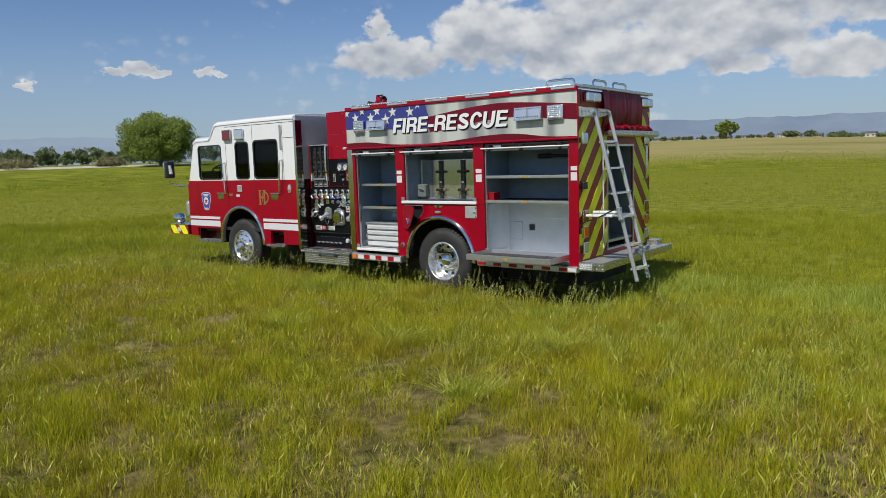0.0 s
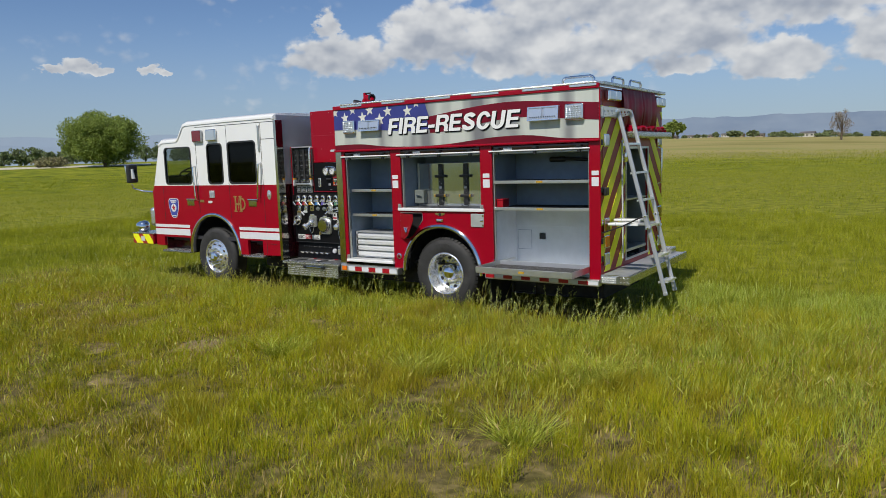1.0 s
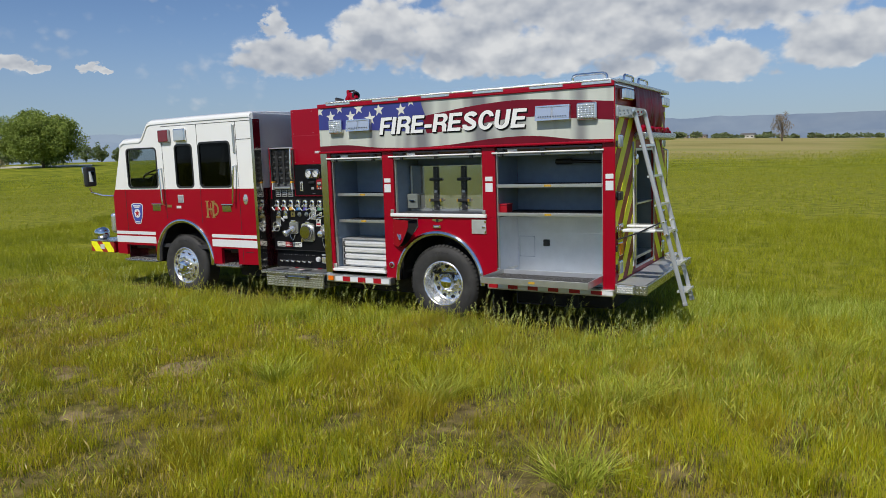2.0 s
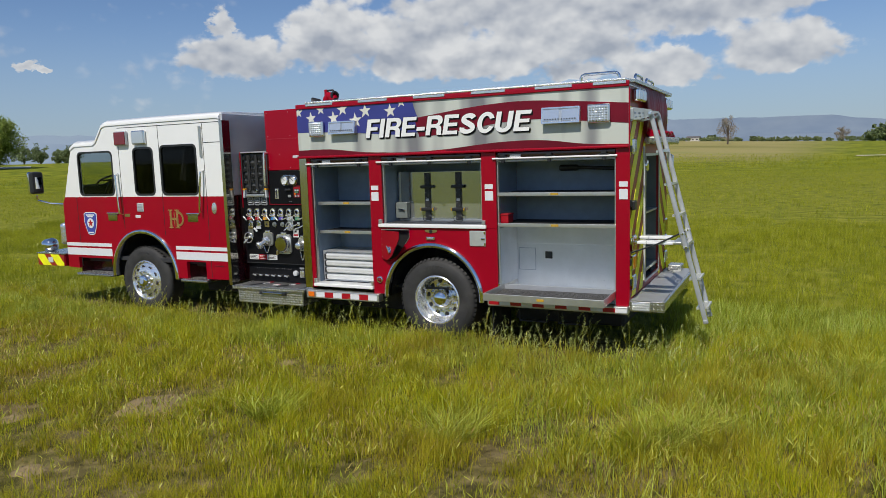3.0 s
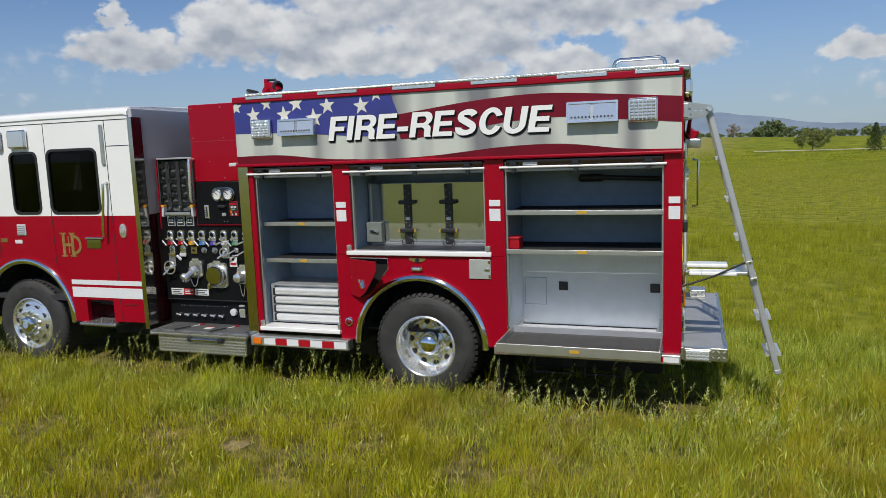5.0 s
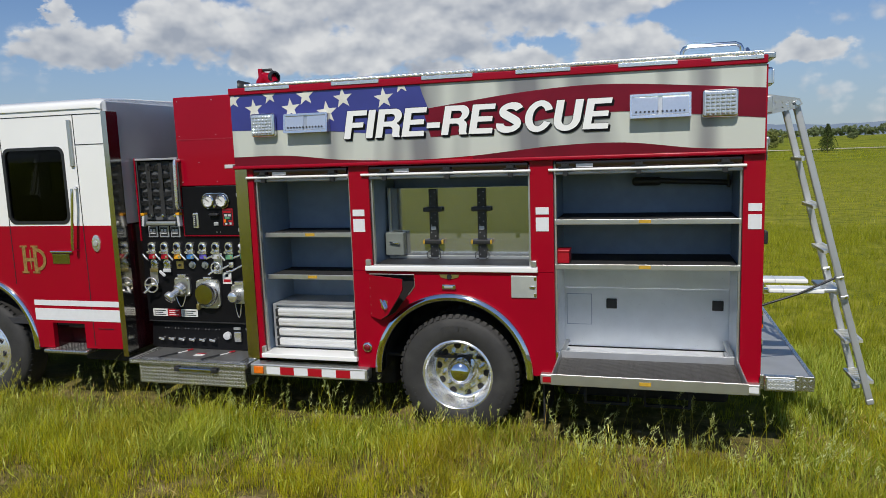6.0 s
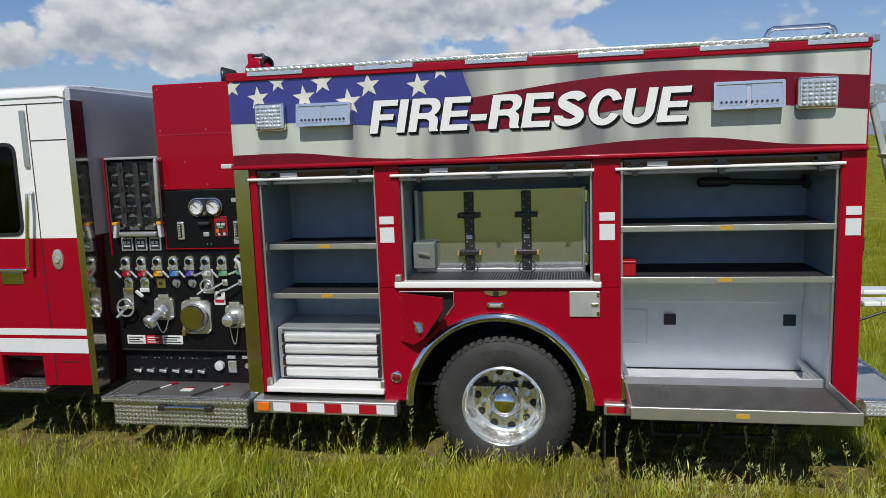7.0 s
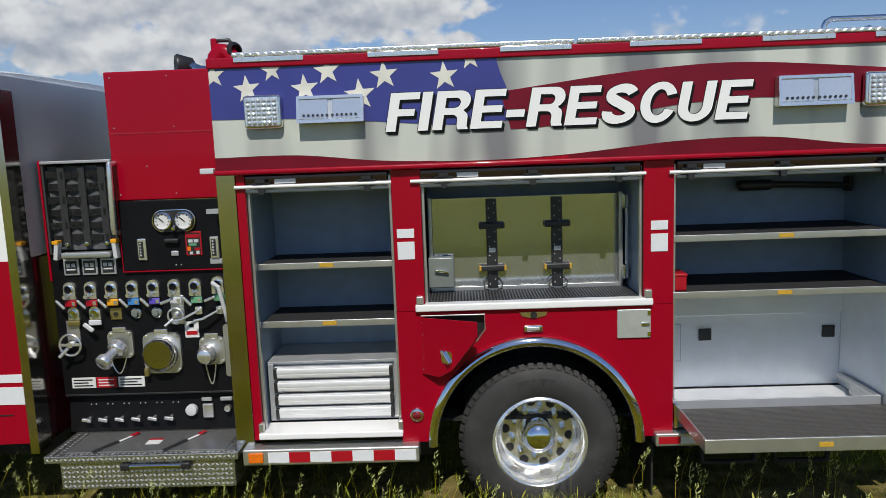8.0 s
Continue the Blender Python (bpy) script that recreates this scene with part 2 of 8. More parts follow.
def pane_glass(name, tint):
    m = bpy.data.materials.new(name)
    m.use_nodes = True
    nt = m.node_tree
    nt.nodes.clear()
    N, L = nt.nodes.new, nt.links.new
    tr, gl, fr, mx = N("ShaderNodeBsdfTransparent"), N("ShaderNodeBsdfGlossy"), N("ShaderNodeLayerWeight"), N("ShaderNodeMixShader")
    pw, ad = N("ShaderNodeMath"), N("ShaderNodeMath")
    pw.operation, ad.operation = "POWER", "MULTIPLY_ADD"
    pw.inputs[1].default_value, ad.inputs[1].default_value, ad.inputs[2].default_value = 4.0, 0.5, 0.014
    tr.inputs[0].default_value = (*tint, 1)
    gl.inputs["Roughness"].default_value = 0.02
    L(fr.outputs["Facing"], pw.inputs[0])
    L(pw.outputs[0], ad.inputs[0])
    L(ad.outputs[0], mx.inputs[0])
    L(tr.outputs[0], mx.inputs[1])
    L(gl.outputs[0], mx.inputs[2])
    L(mx.outputs[0], N("ShaderNodeOutputMaterial").inputs[0])
    return m


GLASS = pane_glass("window_glass", (0.80, 0.83, 0.81))
GLASS_DARK = pane_glass("tinted_window_glass", (0.11, 0.115, 0.115))


# ---- mesh helpers ----
def add_box(bm, x0, x1, y0, y1, z0, z1):
    v = [bm.verts.new(c) for c in ((x0, y0, z0), (x1, y0, z0), (x1, y1, z0), (x0, y1, z0), (x0, y0, z1), (x1, y0, z1), (x1, y1, z1), (x0, y1, z1))]
    for f in ((3, 2, 1, 0), (4, 5, 6, 7), (0, 1, 5, 4), (1, 2, 6, 5), (2, 3, 7, 6), (3, 0, 4, 7)):
        bm.faces.new([v[i] for i in f])
    return bm


def box(x0, x1, y0, y1, z0, z1, r=0.006, seg=2):
    bm = add_box(bmesh.new(), x0, x1, y0, y1, z0, z1)
    r = min(r, 0.45 * min(abs(x1 - x0), abs(y1 - y0), abs(z1 - z0)))
    if r > 0.0005:
        bmesh.ops.bevel(bm, geom=bm.edges[:], offset=r, segments=seg, profile=0.5, affect="EDGES")
    return bm


def boxes(*spans):
    bm = bmesh.new()
    for s in spans:
        add_box(bm, *s)
    return bm


AXES = {"x": Matrix.Rotation(radians(90), 4, "Y"), "y": Matrix.Rotation(radians(90), 4, "X"), "z": Matrix.Identity(4)}


def add_cyl(bm, c, axis, r, length, n=20, r2=None):
    """A cylinder or cone round c; with axis y the second radius faces -y."""
    bmesh.ops.create_cone(bm, cap_ends=True, segments=n, radius1=r, radius2=r if r2 is None else r2, depth=length, matrix=Matrix.Translation(c) @ AXES[axis])
    return bm


def cyl(c, axis, r, length, n=20, r2=None):
    return add_cyl(bmesh.new(), c, axis, r, length, n, r2)


def add_tube(bm, pts, r, n=8):
    pts = [Vector(p) for p in pts]
    rings, up = [], None
    for i, p in enumerate(pts):
        d = (pts[min(i + 1, len(pts) - 1)] - pts[max(i - 1, 0)]).normalized()
        if up is None:
            up = d.orthogonal().normalized()
        up = (up - d * up.dot(d)).normalized()
        side = d.cross(up)
        rings.append([bm.verts.new(p + r * (math.cos(2 * math.pi * k / n) * up + math.sin(2 * math.pi * k / n) * side)) for k in range(n)])
    for a, b in zip(rings, rings[1:]):
        for k in range(n):
            bm.faces.new((a[k], a[(k + 1) % n], b[(k + 1) % n], b[k]))
    bm.faces.new(rings[0][::-1])
    bm.faces.new(rings[-1])
    return bm


def tube(pts, r, n=8):
    return add_tube(bmesh.new(), pts, r, n)


def lathe(profile, c, n=48):
    """Turn (radius, y) pairs round the y axis through c."""
    bm, rings = bmesh.new(), []
    for r, y in profile:
        rings.append([bm.verts.new((c[0] + r * math.cos(2 * math.pi * k / n), c[1] + y, c[2] + r * math.sin(2 * math.pi * k / n))) for k in range(n)])
    for a, b in zip(rings, rings[1:]):
        for k in range(n):
            bm.faces.new((a[k], b[k], b[(k + 1) % n], a[(k + 1) % n]))
    bmesh.ops.remove_doubles(bm, verts=bm.verts[:], dist=0.0004)
    bmesh.ops.recalc_face_normals(bm, faces=bm.faces[:])
    return bm


def arc(cx, cz, r, a0, a1, n):
    return [(cx + r * math.cos(radians(a0 + (a1 - a0) * i / n)), cz + r * math.sin(radians(a0 + (a1 - a0) * i / n))) for i in range(n + 1)]


def rounded(x0, x1, z0, z1, r, n=4):
    return arc(x1 - r, z1 - r, r, 0, 90, n) + arc(x0 + r, z1 - r, r, 90, 180, n) + arc(x0 + r, z0 + r, r, 180, 270, n) + arc(x1 - r, z0 + r, r, 270, 360, n)


def plate(outer, holes, y0, y1):
    """A panel in the xz plane with holes, from y0 to y1."""
    bm = bmesh.new()
    edges = []
    for loop in (outer, *holes):
        v = [bm.verts.new((x, y0, z)) for x, z in loop]
        edges += [bm.edges.new((v[i], v[(i + 1) % len(v)])) for i in range(len(v))]
    bmesh.ops.triangle_fill(bm, use_beauty=True, use_dissolve=False, edges=edges)
    made = bmesh.ops.extrude_face_region(bm, geom=bm.faces[:])
    bmesh.ops.translate(bm, vec=(0, y1 - y0, 0), verts=[g for g in made["geom"] if isinstance(g, bmesh.types.BMVert)])
    bmesh.ops.recalc_face_normals(bm, faces=bm.faces[:])
    return bm


def turned(bm, m):
    bmesh.ops.transform(bm, matrix=m, verts=bm.verts[:])
    return bm


def to_mesh(name, bm, mat, smooth=True):
    me = bpy.data.meshes.new(name)
    normals = []
    if smooth:
        # soft edges, with normals that follow the large faces
        bm.normal_update()
        area = {f: f.calc_area() for f in bm.faces}
        for f in bm.faces:
            f.smooth = True
            for lp in f.loops:
                n = Vector()
                for o in lp.vert.link_faces:
                    if o.normal.dot(f.normal) > 0.64:
                        n += o.normal * area[o]
                normals.append(n.normalized() if n.length > 1e-12 else f.normal.copy())
    bm.to_mesh(me)
    bm.free()
    me.materials.append(mat)
    if normals:
        me.normals_split_custom_set(normals)
    return me


def hang(ob, parent):
    ob.parent = parent
    if parent.type == "EMPTY":
        ob.matrix_parent_inverse = Matrix.Translation(-parent.location)
    return ob


def part(name, bm, mat, parent, label=""):
    """Link a bmesh, in world places, as one mesh under a thing or a part."""
    ob = hang(new(name, to_mesh(name, bm, mat)), parent)
    return tagged(ob, label) if label else ob


def again(name, me, place, parent, label=""):
    """Another object on a shared mesh, at a place."""
    ob = hang(new(name, me), parent)
    ob.location = place
    return tagged(ob, label) if label else ob


def thing(name, place, label, category, group="", kind=""):
    ob = new(name)
    ob.location = place
    ob.empty_display_size = 0.2
    return tagged(ob, label, category, group, kind)


def single(name, bm, mat, label, category, kind=""):
    return tagged(new(name, to_mesh(name, bm, mat)), label, category, "", kind)


def lugs(x0, x1, z0, z1, y, step=0.036, flat=False):
    """Raised tread lugs, leaning in turn to either side, on an upright plate facing -y or, flat, on a plate facing up at height y."""
    bm = bmesh.new()
    nx, nz = int((x1 - x0) / step), int((z1 - z0) / step)
    for i in range(nx):
        for j in range(nz):
            cx, cz = x0 + (i + 0.5) * (x1 - x0) / nx, z0 + (j + 0.5) * (z1 - z0) / nz
            s = 1 if (i + j) % 2 else -1
            ux, uz = 0.0145 * 0.8, 0.0145 * 0.6 * s
            vx, vz = -0.0058 * 0.6 * s, 0.0058 * 0.8
            pts = [(cx + ux, cz + uz), (cx + vx, cz + vz), (cx - ux, cz - uz), (cx - vx, cz - vz)]
            if flat:
                ring, tip = [bm.verts.new((a, b, y)) for a, b in pts], bm.verts.new((cx, cz, y + 0.0030))
            else:
                ring, tip = [bm.verts.new((a, y, b)) for a, b in pts], bm.verts.new((cx, y - 0.0030, cz))
            for k in range(4):
                bm.faces.new((ring[k], ring[(k + 1) % 4], tip))
    bmesh.ops.recalc_face_normals(bm, faces=bm.faces[:])
    return bm


# ---- ground ----
def rise(x, y):
    """The field's height: level round the truck, swelling gently far out towards the hills."""
    r = math.hypot(x, y + 5)
    a = math.degrees(math.atan2(-x, y + 8))
    top = float(np.interp(a, (-180, -40, -10, 0, 12, 25, 45, 60, 90, 180), (2, 2, 2.7, 4.2, 6.4, 6.6, 4.6, 4.4, 4, 2)))
    s = min(max((r - 50) / 230, 0), 1)
    far = top * s * s * (3 - 2 * s) + max(0.0, top - 2.1) * max(0.0, min(r, 900) - 280) / 280
    near = 0.05 * noise.noise(Vector((x * 0.35, y * 0.35, 0))) + 0.02 * noise.noise(Vector((x * 1.7, y * 1.7, 3)))
    return far + near * max(0.0, 1 - r / 80)


def ground_material():
    m = bpy.data.materials.new("meadow_soil")
    m.use_nodes = True
    nt = m.node_tree
    b = nt.nodes["Principled BSDF"]
    N, L = nt.nodes.new, nt.links.new
    geo = N("ShaderNodeNewGeometry")

    def tex(scale, detail, stretch=(1, 1, 1)):
        mp, n = N("ShaderNodeMapping"), N("ShaderNodeTexNoise")
        mp.inputs["Scale"].default_value = stretch
        n.inputs["Scale"].default_value, n.inputs["Detail"].default_value = scale, detail
        L(geo.outputs["Position"], mp.inputs[0])
        L(mp.outputs[0], n.inputs["Vector"])
        return n.outputs[0]

    def ramp(src, stops):
        r = N("ShaderNodeValToRGB")
        e = r.color_ramp.elements
        while len(e) < len(stops):
            e.new(0.5)
        for k, (p, c) in zip(e, stops):
            k.position, k.color = p, (*c, 1)
        L(src, r.inputs[0])
        return r.outputs[0]

    def blend(f, a, c):
        n = N("ShaderNodeMix")
        n.data_type = "RGBA"
        L(f, n.inputs[0])
        L(a, n.inputs[6])
        L(c, n.inputs[7])
        return n.outputs[2]

    soil = ramp(tex(6.0, 8), [(0.3, (0.08, 0.055, 0.024)), (0.5, (0.17, 0.122, 0.058)), (0.72, (0.31, 0.235, 0.13))])
    thatch = ramp(tex(7.0, 8), [(0.32, (0.05, 0.048, 0.012)), (0.5, (0.12, 0.105, 0.03)), (0.7, (0.26, 0.205, 0.085))])
    near = blend(ramp(tex(0.9, 4), [(0.42, (1, 1, 1)), (0.74, (0, 0, 0))]), soil, thatch)
    green = ramp(tex(0.35, 7), [(0.34, (0.085, 0.115, 0.010)), (0.5, (0.17, 0.195, 0.013)), (0.68, (0.28, 0.275, 0.026))])
    dry = ramp(tex(0.02, 7, (1, 2.5, 1)), [(0.3, (0.22, 0.20, 0.06)), (0.5, (0.33, 0.28, 0.11)), (0.7, (0.24, 0.24, 0.07))])
    ln = N("ShaderNodeVectorMath")
    ln.operation = "LENGTH"
    L(geo.outputs["Position"], ln.inputs[0])
    wob = N("ShaderNodeMath")
    wob.operation = "MULTIPLY_ADD"
    L(tex(0.012, 4), wob.inputs[0])
    wob.inputs[1].default_value = 120
    L(ln.outputs["Value"], wob.inputs[2])

    def step(src, a, c):
        n = N("ShaderNodeMapRange")
        n.interpolation_type = "SMOOTHSTEP"
        L(src, n.inputs[0])
        n.inputs[1].default_value, n.inputs[2].default_value = a, c
        return n.outputs[0]

    sward = ramp(tex(2.2, 7), [(0.3, (0.10, 0.12, 0.012)), (0.5, (0.19, 0.20, 0.020)), (0.72, (0.30, 0.28, 0.04))])
    sp, ratio, wider = N("ShaderNodeSeparateXYZ"), N("ShaderNodeMath"), N("ShaderNodeMath")
    L(geo.outputs["Position"], sp.inputs[0])
    wider.operation = "MAXIMUM"
    L(step(ln.outputs["Value"], 6.5, 12), wider.inputs[0])
    L(step(sp.outputs[1], 0.2, 1.6), wider.inputs[1])
    col = blend(wider.outputs[0], near, sward)
    col = blend(step(ln.outputs["Value"], 40, 90), col, green)
    ratio.operation = "DIVIDE"
    L(sp.outputs[0], ratio.inputs[0])
    L(sp.outputs[1], ratio.inputs[1])

    def times(p, q):
        n = N("ShaderNodeMath")
        n.operation = "MULTIPLY"
        L(p, n.inputs[0])
        L(q, n.inputs[1])
        return n.outputs[0]

    strip = times(step(ratio.outputs[0], 0.10, -0.02), step(ratio.outputs[0], -0.75, -0.5))
    col = blend(times(step(wob.outputs[0], 130, 190), strip), col, dry)
    L(col, b.inputs["Base Color"])
    b.inputs["Roughness"].default_value = 0.95
    b.inputs["Specular IOR Level"].default_value = 0.1
    bump = N("ShaderNodeBump")
    bump.inputs["Strength"].default_value, bump.inputs["Distance"].default_value = 0.8, 0.06
    L(tex(9, 8), bump.inputs["Height"])
    L(bump.outputs[0], b.inputs["Normal"])
    return m


def build_ground():
    bm = bmesh.new()
    radii = [0] + [0.5 * i for i in range(1, 40)] + [20 * 1.06 ** i for i in range(0, 92)]
    n = 160
    rings = []
    for r in radii:
        ring = []
        for k in range(n if r else 1):
            a = 2 * math.pi * k / n
            x, y = r * math.cos(a), r * math.sin(a)
            ring.append(bm.verts.new((x, y, rise(x, y))))
        rings.append(ring)
    for k in range(n):
        bm.faces.new((rings[0][0], rings[1][k], rings[1][(k + 1) % n]))
    for a, b in zip(rings[1:], rings[2:]):
        for k in range(n):
            bm.faces.new((a[k], b[k], b[(k + 1) % n], a[(k + 1) % n]))
    me = to_mesh("ground", bm, ground_material(), False)
    me.shade_smooth()
    tagged(new("ground", me), "grassy meadow soil with bare dirt patches, reaching far out", "ground", "", "structure")


build_ground()


# ---- far hills ----
def build_hills():
    m = material("hills_painted_haze", (0.08, 0.10, 0.12), 1.0, vary=0.12, scale=0.004, spec=0.0)
    b = m.node_tree.nodes["Principled BSDF"]
    nt = m.node_tree
    no = nt.nodes.new("ShaderNodeTexNoise")
    no.inputs["Scale"].default_value, no.inputs["Detail"].default_value = 0.006, 8
    nt.links.new(nt.nodes.new("ShaderNodeNewGeometry").outputs["Position"], no.inputs["Vector"])
    # distance haze is painted into the ridge's glow as these blue tones
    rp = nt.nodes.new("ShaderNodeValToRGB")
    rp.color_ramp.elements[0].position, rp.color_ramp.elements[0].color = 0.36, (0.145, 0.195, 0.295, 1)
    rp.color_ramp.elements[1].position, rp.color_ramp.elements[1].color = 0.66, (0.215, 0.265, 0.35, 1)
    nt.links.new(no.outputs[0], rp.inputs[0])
    # more painted haze, paler towards -x
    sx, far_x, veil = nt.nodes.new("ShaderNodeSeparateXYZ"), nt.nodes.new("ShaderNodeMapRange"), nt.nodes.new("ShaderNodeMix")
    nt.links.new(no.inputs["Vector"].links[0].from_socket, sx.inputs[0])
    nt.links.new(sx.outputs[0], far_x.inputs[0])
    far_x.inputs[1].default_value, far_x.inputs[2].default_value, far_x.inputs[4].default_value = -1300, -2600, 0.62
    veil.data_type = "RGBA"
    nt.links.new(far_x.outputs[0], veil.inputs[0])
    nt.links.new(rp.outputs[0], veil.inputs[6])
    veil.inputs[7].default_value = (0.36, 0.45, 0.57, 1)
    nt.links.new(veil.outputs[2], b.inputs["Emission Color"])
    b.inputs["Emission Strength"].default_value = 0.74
    for layer, (dist, base, amp, seed) in enumerate(((3300, 2.45, 0.35, 3.0), (2700, 1.75, 0.4, 9.0))):
        bm, prev = bmesh.new(), None
        for i in range(301):
            a = -70 + i * 0.5
            e = base + amp * noise.fractal(Vector((a * 0.13, seed, 0)), 1.0, 2.0, 5) + 0.10 * noise.fractal(Vector((a * 0.6, seed, 7)), 1.0, 2.0, 4)
            if layer == 0:
                e -= 0.25 * min(max((12 - a) / 8, 0), 1) + 1.5 * min(max((-2 - a) / 9, 0), 1)
                e -= 0.1 * min(max((a - 40) / 25, 0), 1)
            else:
                e *= 0.55 + 0.45 * min(max((a - 10) / 20, 0), 1)
            s, c = math.sin(radians(a)), math.cos(radians(a))
            h = 2 + dist * math.tan(radians(max(e, 0.5)))
            col = [bm.verts.new((-s * (dist - 400), c * (dist - 400), -5)), bm.verts.new((-s * (dist - 120), c * (dist - 120), h * (0.55 + 0.1 * noise.noise(Vector((a * 0.4, 5, seed)))))), bm.verts.new((-s * dist, c * dist, h))]
            if prev:
                for k in (0, 1):
                    bm.faces.new((prev[k], col[k], col[k + 1], prev[k + 1]))
            prev = col
        bmesh.ops.recalc_face_normals(bm, faces=bm.faces[:])
        single("backdrop_hills", bm, m, "mountain ridge far behind the meadow, blue haze painted on", "mountains", "structure")


build_hills()


# ---- fire truck ----
W = 2.45  # width of the truck; its near side lies in the plane y = 0
truck = thing("fire_truck", (-2.0, 1.2, 0.0), "red and white fire rescue truck with open lockers", "fire truck")


def cab_side(y0, y1):
    """One side of the cab: white above the belt line, red below it, three windows."""
    holes = [rounded(-6.31, -5.53, 1.83, 2.50, 0.07), rounded(-5.06, -4.65, 1.83, 2.53, 0.08), rounded(-4.49, -3.785, 1.83, 2.545, 0.09)]
    upper = [(-3.31, 1.80), (-3.31, 2.93), (-5.68, 2.93), (-5.90, 2.66), (-6.36, 2.66), (-6.45, 2.60), (-6.70, 1.80)]
    part("cab_side_upper", plate(upper, holes, y0, y1), WHITE, truck, "white painted cab side")
    lower = [(-3.31, 0.60), (-3.31, 1.80), (-6.70, 1.80), (-6.76, 1.70), (-6.76, 0.66), (-6.50, 0.65), (-6.50, 0.825), (-5.72, 0.825), (-5.72, 0.622), (-5.66, 0.62)] + arc(-5.0, 0.60, 0.66, 180, 0, 22) + [(-4.33, 0.58), (-4.12, 0.584), (-4.12, 0.838), (-3.74, 0.838), (-3.74, 0.592)]
    part("cab_side_lower", plate(lower, [], y0, y1), RED, truck, "red painted cab side")
    for k, (x0, x1, z0, z1) in enumerate(((-6.31, -5.53, 1.83, 2.50), (-5.06, -4.65, 1.83, 2.53), (-4.49, -3.785, 1.83, 2.545))):
        win = part("window", plate(rounded(x0 - 0.012, x1 + 0.012, z0 - 0.012, z1 + 0.012, 0.08), [rounded(x0 + 0.016, x1 - 0.016, z0 + 0.016, z1 - 0.016, 0.06)], y0 - 0.006, y0 + 0.02), PLASTIC, truck, "black rubber window gasket")
        pane = part("pane", plate(rounded(x0, x1, z0, z1, 0.06), [], y0 + 0.010, y0 + 0.014), GLASS if k == 0 else GLASS_DARK, win, "clear glass" if k == 0 else "dark tinted glass")
        pane.visible_shadow = False


cab_side(0.0, 0.05)
cab_side(W - 0.05, W)

# roof, back wall, nose


def cab_roof():
    """A white roof cap with a raised rear part, rolled over at both sides."""
    bm, rings = bmesh.new(), []
    for x, z in [(-6.47, 2.60), (-6.36, 2.655), (-5.93, 2.66), (-5.86, 2.70), (-5.70, 2.92), (-5.62, 2.945), (-4.5, 2.955), (-3.36, 2.955), (-3.30, 2.94)]:
        prof = [(-0.012, -0.06), (-0.014, -0.02), (0.01, 0.005), (0.06, 0.03), (0.35, 0.045), (1.22, 0.06), (2.10, 0.045), (2.39, 0.03), (2.44, 0.005), (2.464, -0.02), (2.462, -0.06)]
        rings.append([bm.verts.new((x, y, z + dz)) for y, dz in prof])
    for a, b in zip(rings, rings[1:]):
        for k in range(len(a) - 1):
            bm.faces.new((a[k], b[k], b[k + 1], a[k + 1]))
    bm.faces.new(rings[0])
    bm.faces.new(rings[-1][::-1])
    bmesh.ops.recalc_face_normals(bm, faces=bm.faces[:])
    return bm


part("cab_roof", cab_roof(), WHITE, truck, "white raised cab roof")
part("cab_rear_wall", box(-3.31, -3.26, 0.012, W - 0.012, 1.80, 2.955, 0.01), WALLGREY, truck, "grey metal wall behind the cab")
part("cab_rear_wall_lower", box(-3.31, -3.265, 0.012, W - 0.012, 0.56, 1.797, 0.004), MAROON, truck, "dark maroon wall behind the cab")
part("corner_strip", plate([(-3.312, 0.53), (-3.255, 0.53), (-3.255, 2.86), (-3.312, 2.86)], [], -0.006, 0.14), STEEL, truck, "polished steel corner strip")
part("cab_floor", boxes((-6.74, -3.31, 0.06, W - 0.06, 0.80, 0.86), (-6.0, -4.0, 0.7, W - 0.7, 0.86, 1.45)), SEAT, truck)
nose = [(-6.76, 0.66), (-6.80, 0.70), (-6.80, 1.72), (-6.70, 1.80), (-6.66, 1.80), (-6.72, 1.70), (-6.72, 0.66)]
part("cab_front_wall", plate(nose, [], 0.05, W - 0.05), RED, truck, "red painted cab front")
ws = part("windshield", boxes((-6.70, -6.66, 0.02, W - 0.02, 1.78, 1.84), (-6.46, -6.40, 0.02, W - 0.02, 2.56, 2.62)), PLASTIC, truck, "black windshield frame")
shield_pane = bmesh.new()
shield_pane.faces.new([shield_pane.verts.new(c) for c in ((-6.69, 0.06, 1.83), (-6.69, W - 0.06, 1.83), (-6.45, W - 0.06, 2.57), (-6.45, 0.06, 2.57))])
bmesh.ops.solidify(shield_pane, geom=shield_pane.faces[:], thickness=0.008)
p = part("windshield_pane", shield_pane, GLASS, ws, "clear windshield glass")
p.visible_shadow = False
for y in (0.02, W - 0.07):
    part("pillar", turned(box(-0.04, 0.04, 0, 0.05, 0, 0.80, 0.012), Matrix.Translation((-6.68, y, 1.80)) @ Matrix.Rotation(radians(17.5), 4, "Y")), WHITE, truck)

# cab stripes, seams
for x0, x1 in ((-6.755, -5.70), (-4.315, -3.315)):
    part("stripe", box(x0, x1, -0.004, 0.002, 1.012, 1.066, 0.001), TAPE, truck, "white reflective stripe")
    part("stripe", box(x0, x1, -0.004, 0.002, 0.865, 0.982, 0.001), TAPE, truck, "white reflective stripe")
for x, z0, z1 in ((-5.365, 1.30, 2.60), (-4.51, 1.22, 2.84), (-3.635, 0.62, 2.84), (-6.42, 0.68, 1.80)):
    part("door_seam", box(x - 0.004, x + 0.004, -0.0025, 0.004, z0, z1, 0.0), PLASTIC, truck)
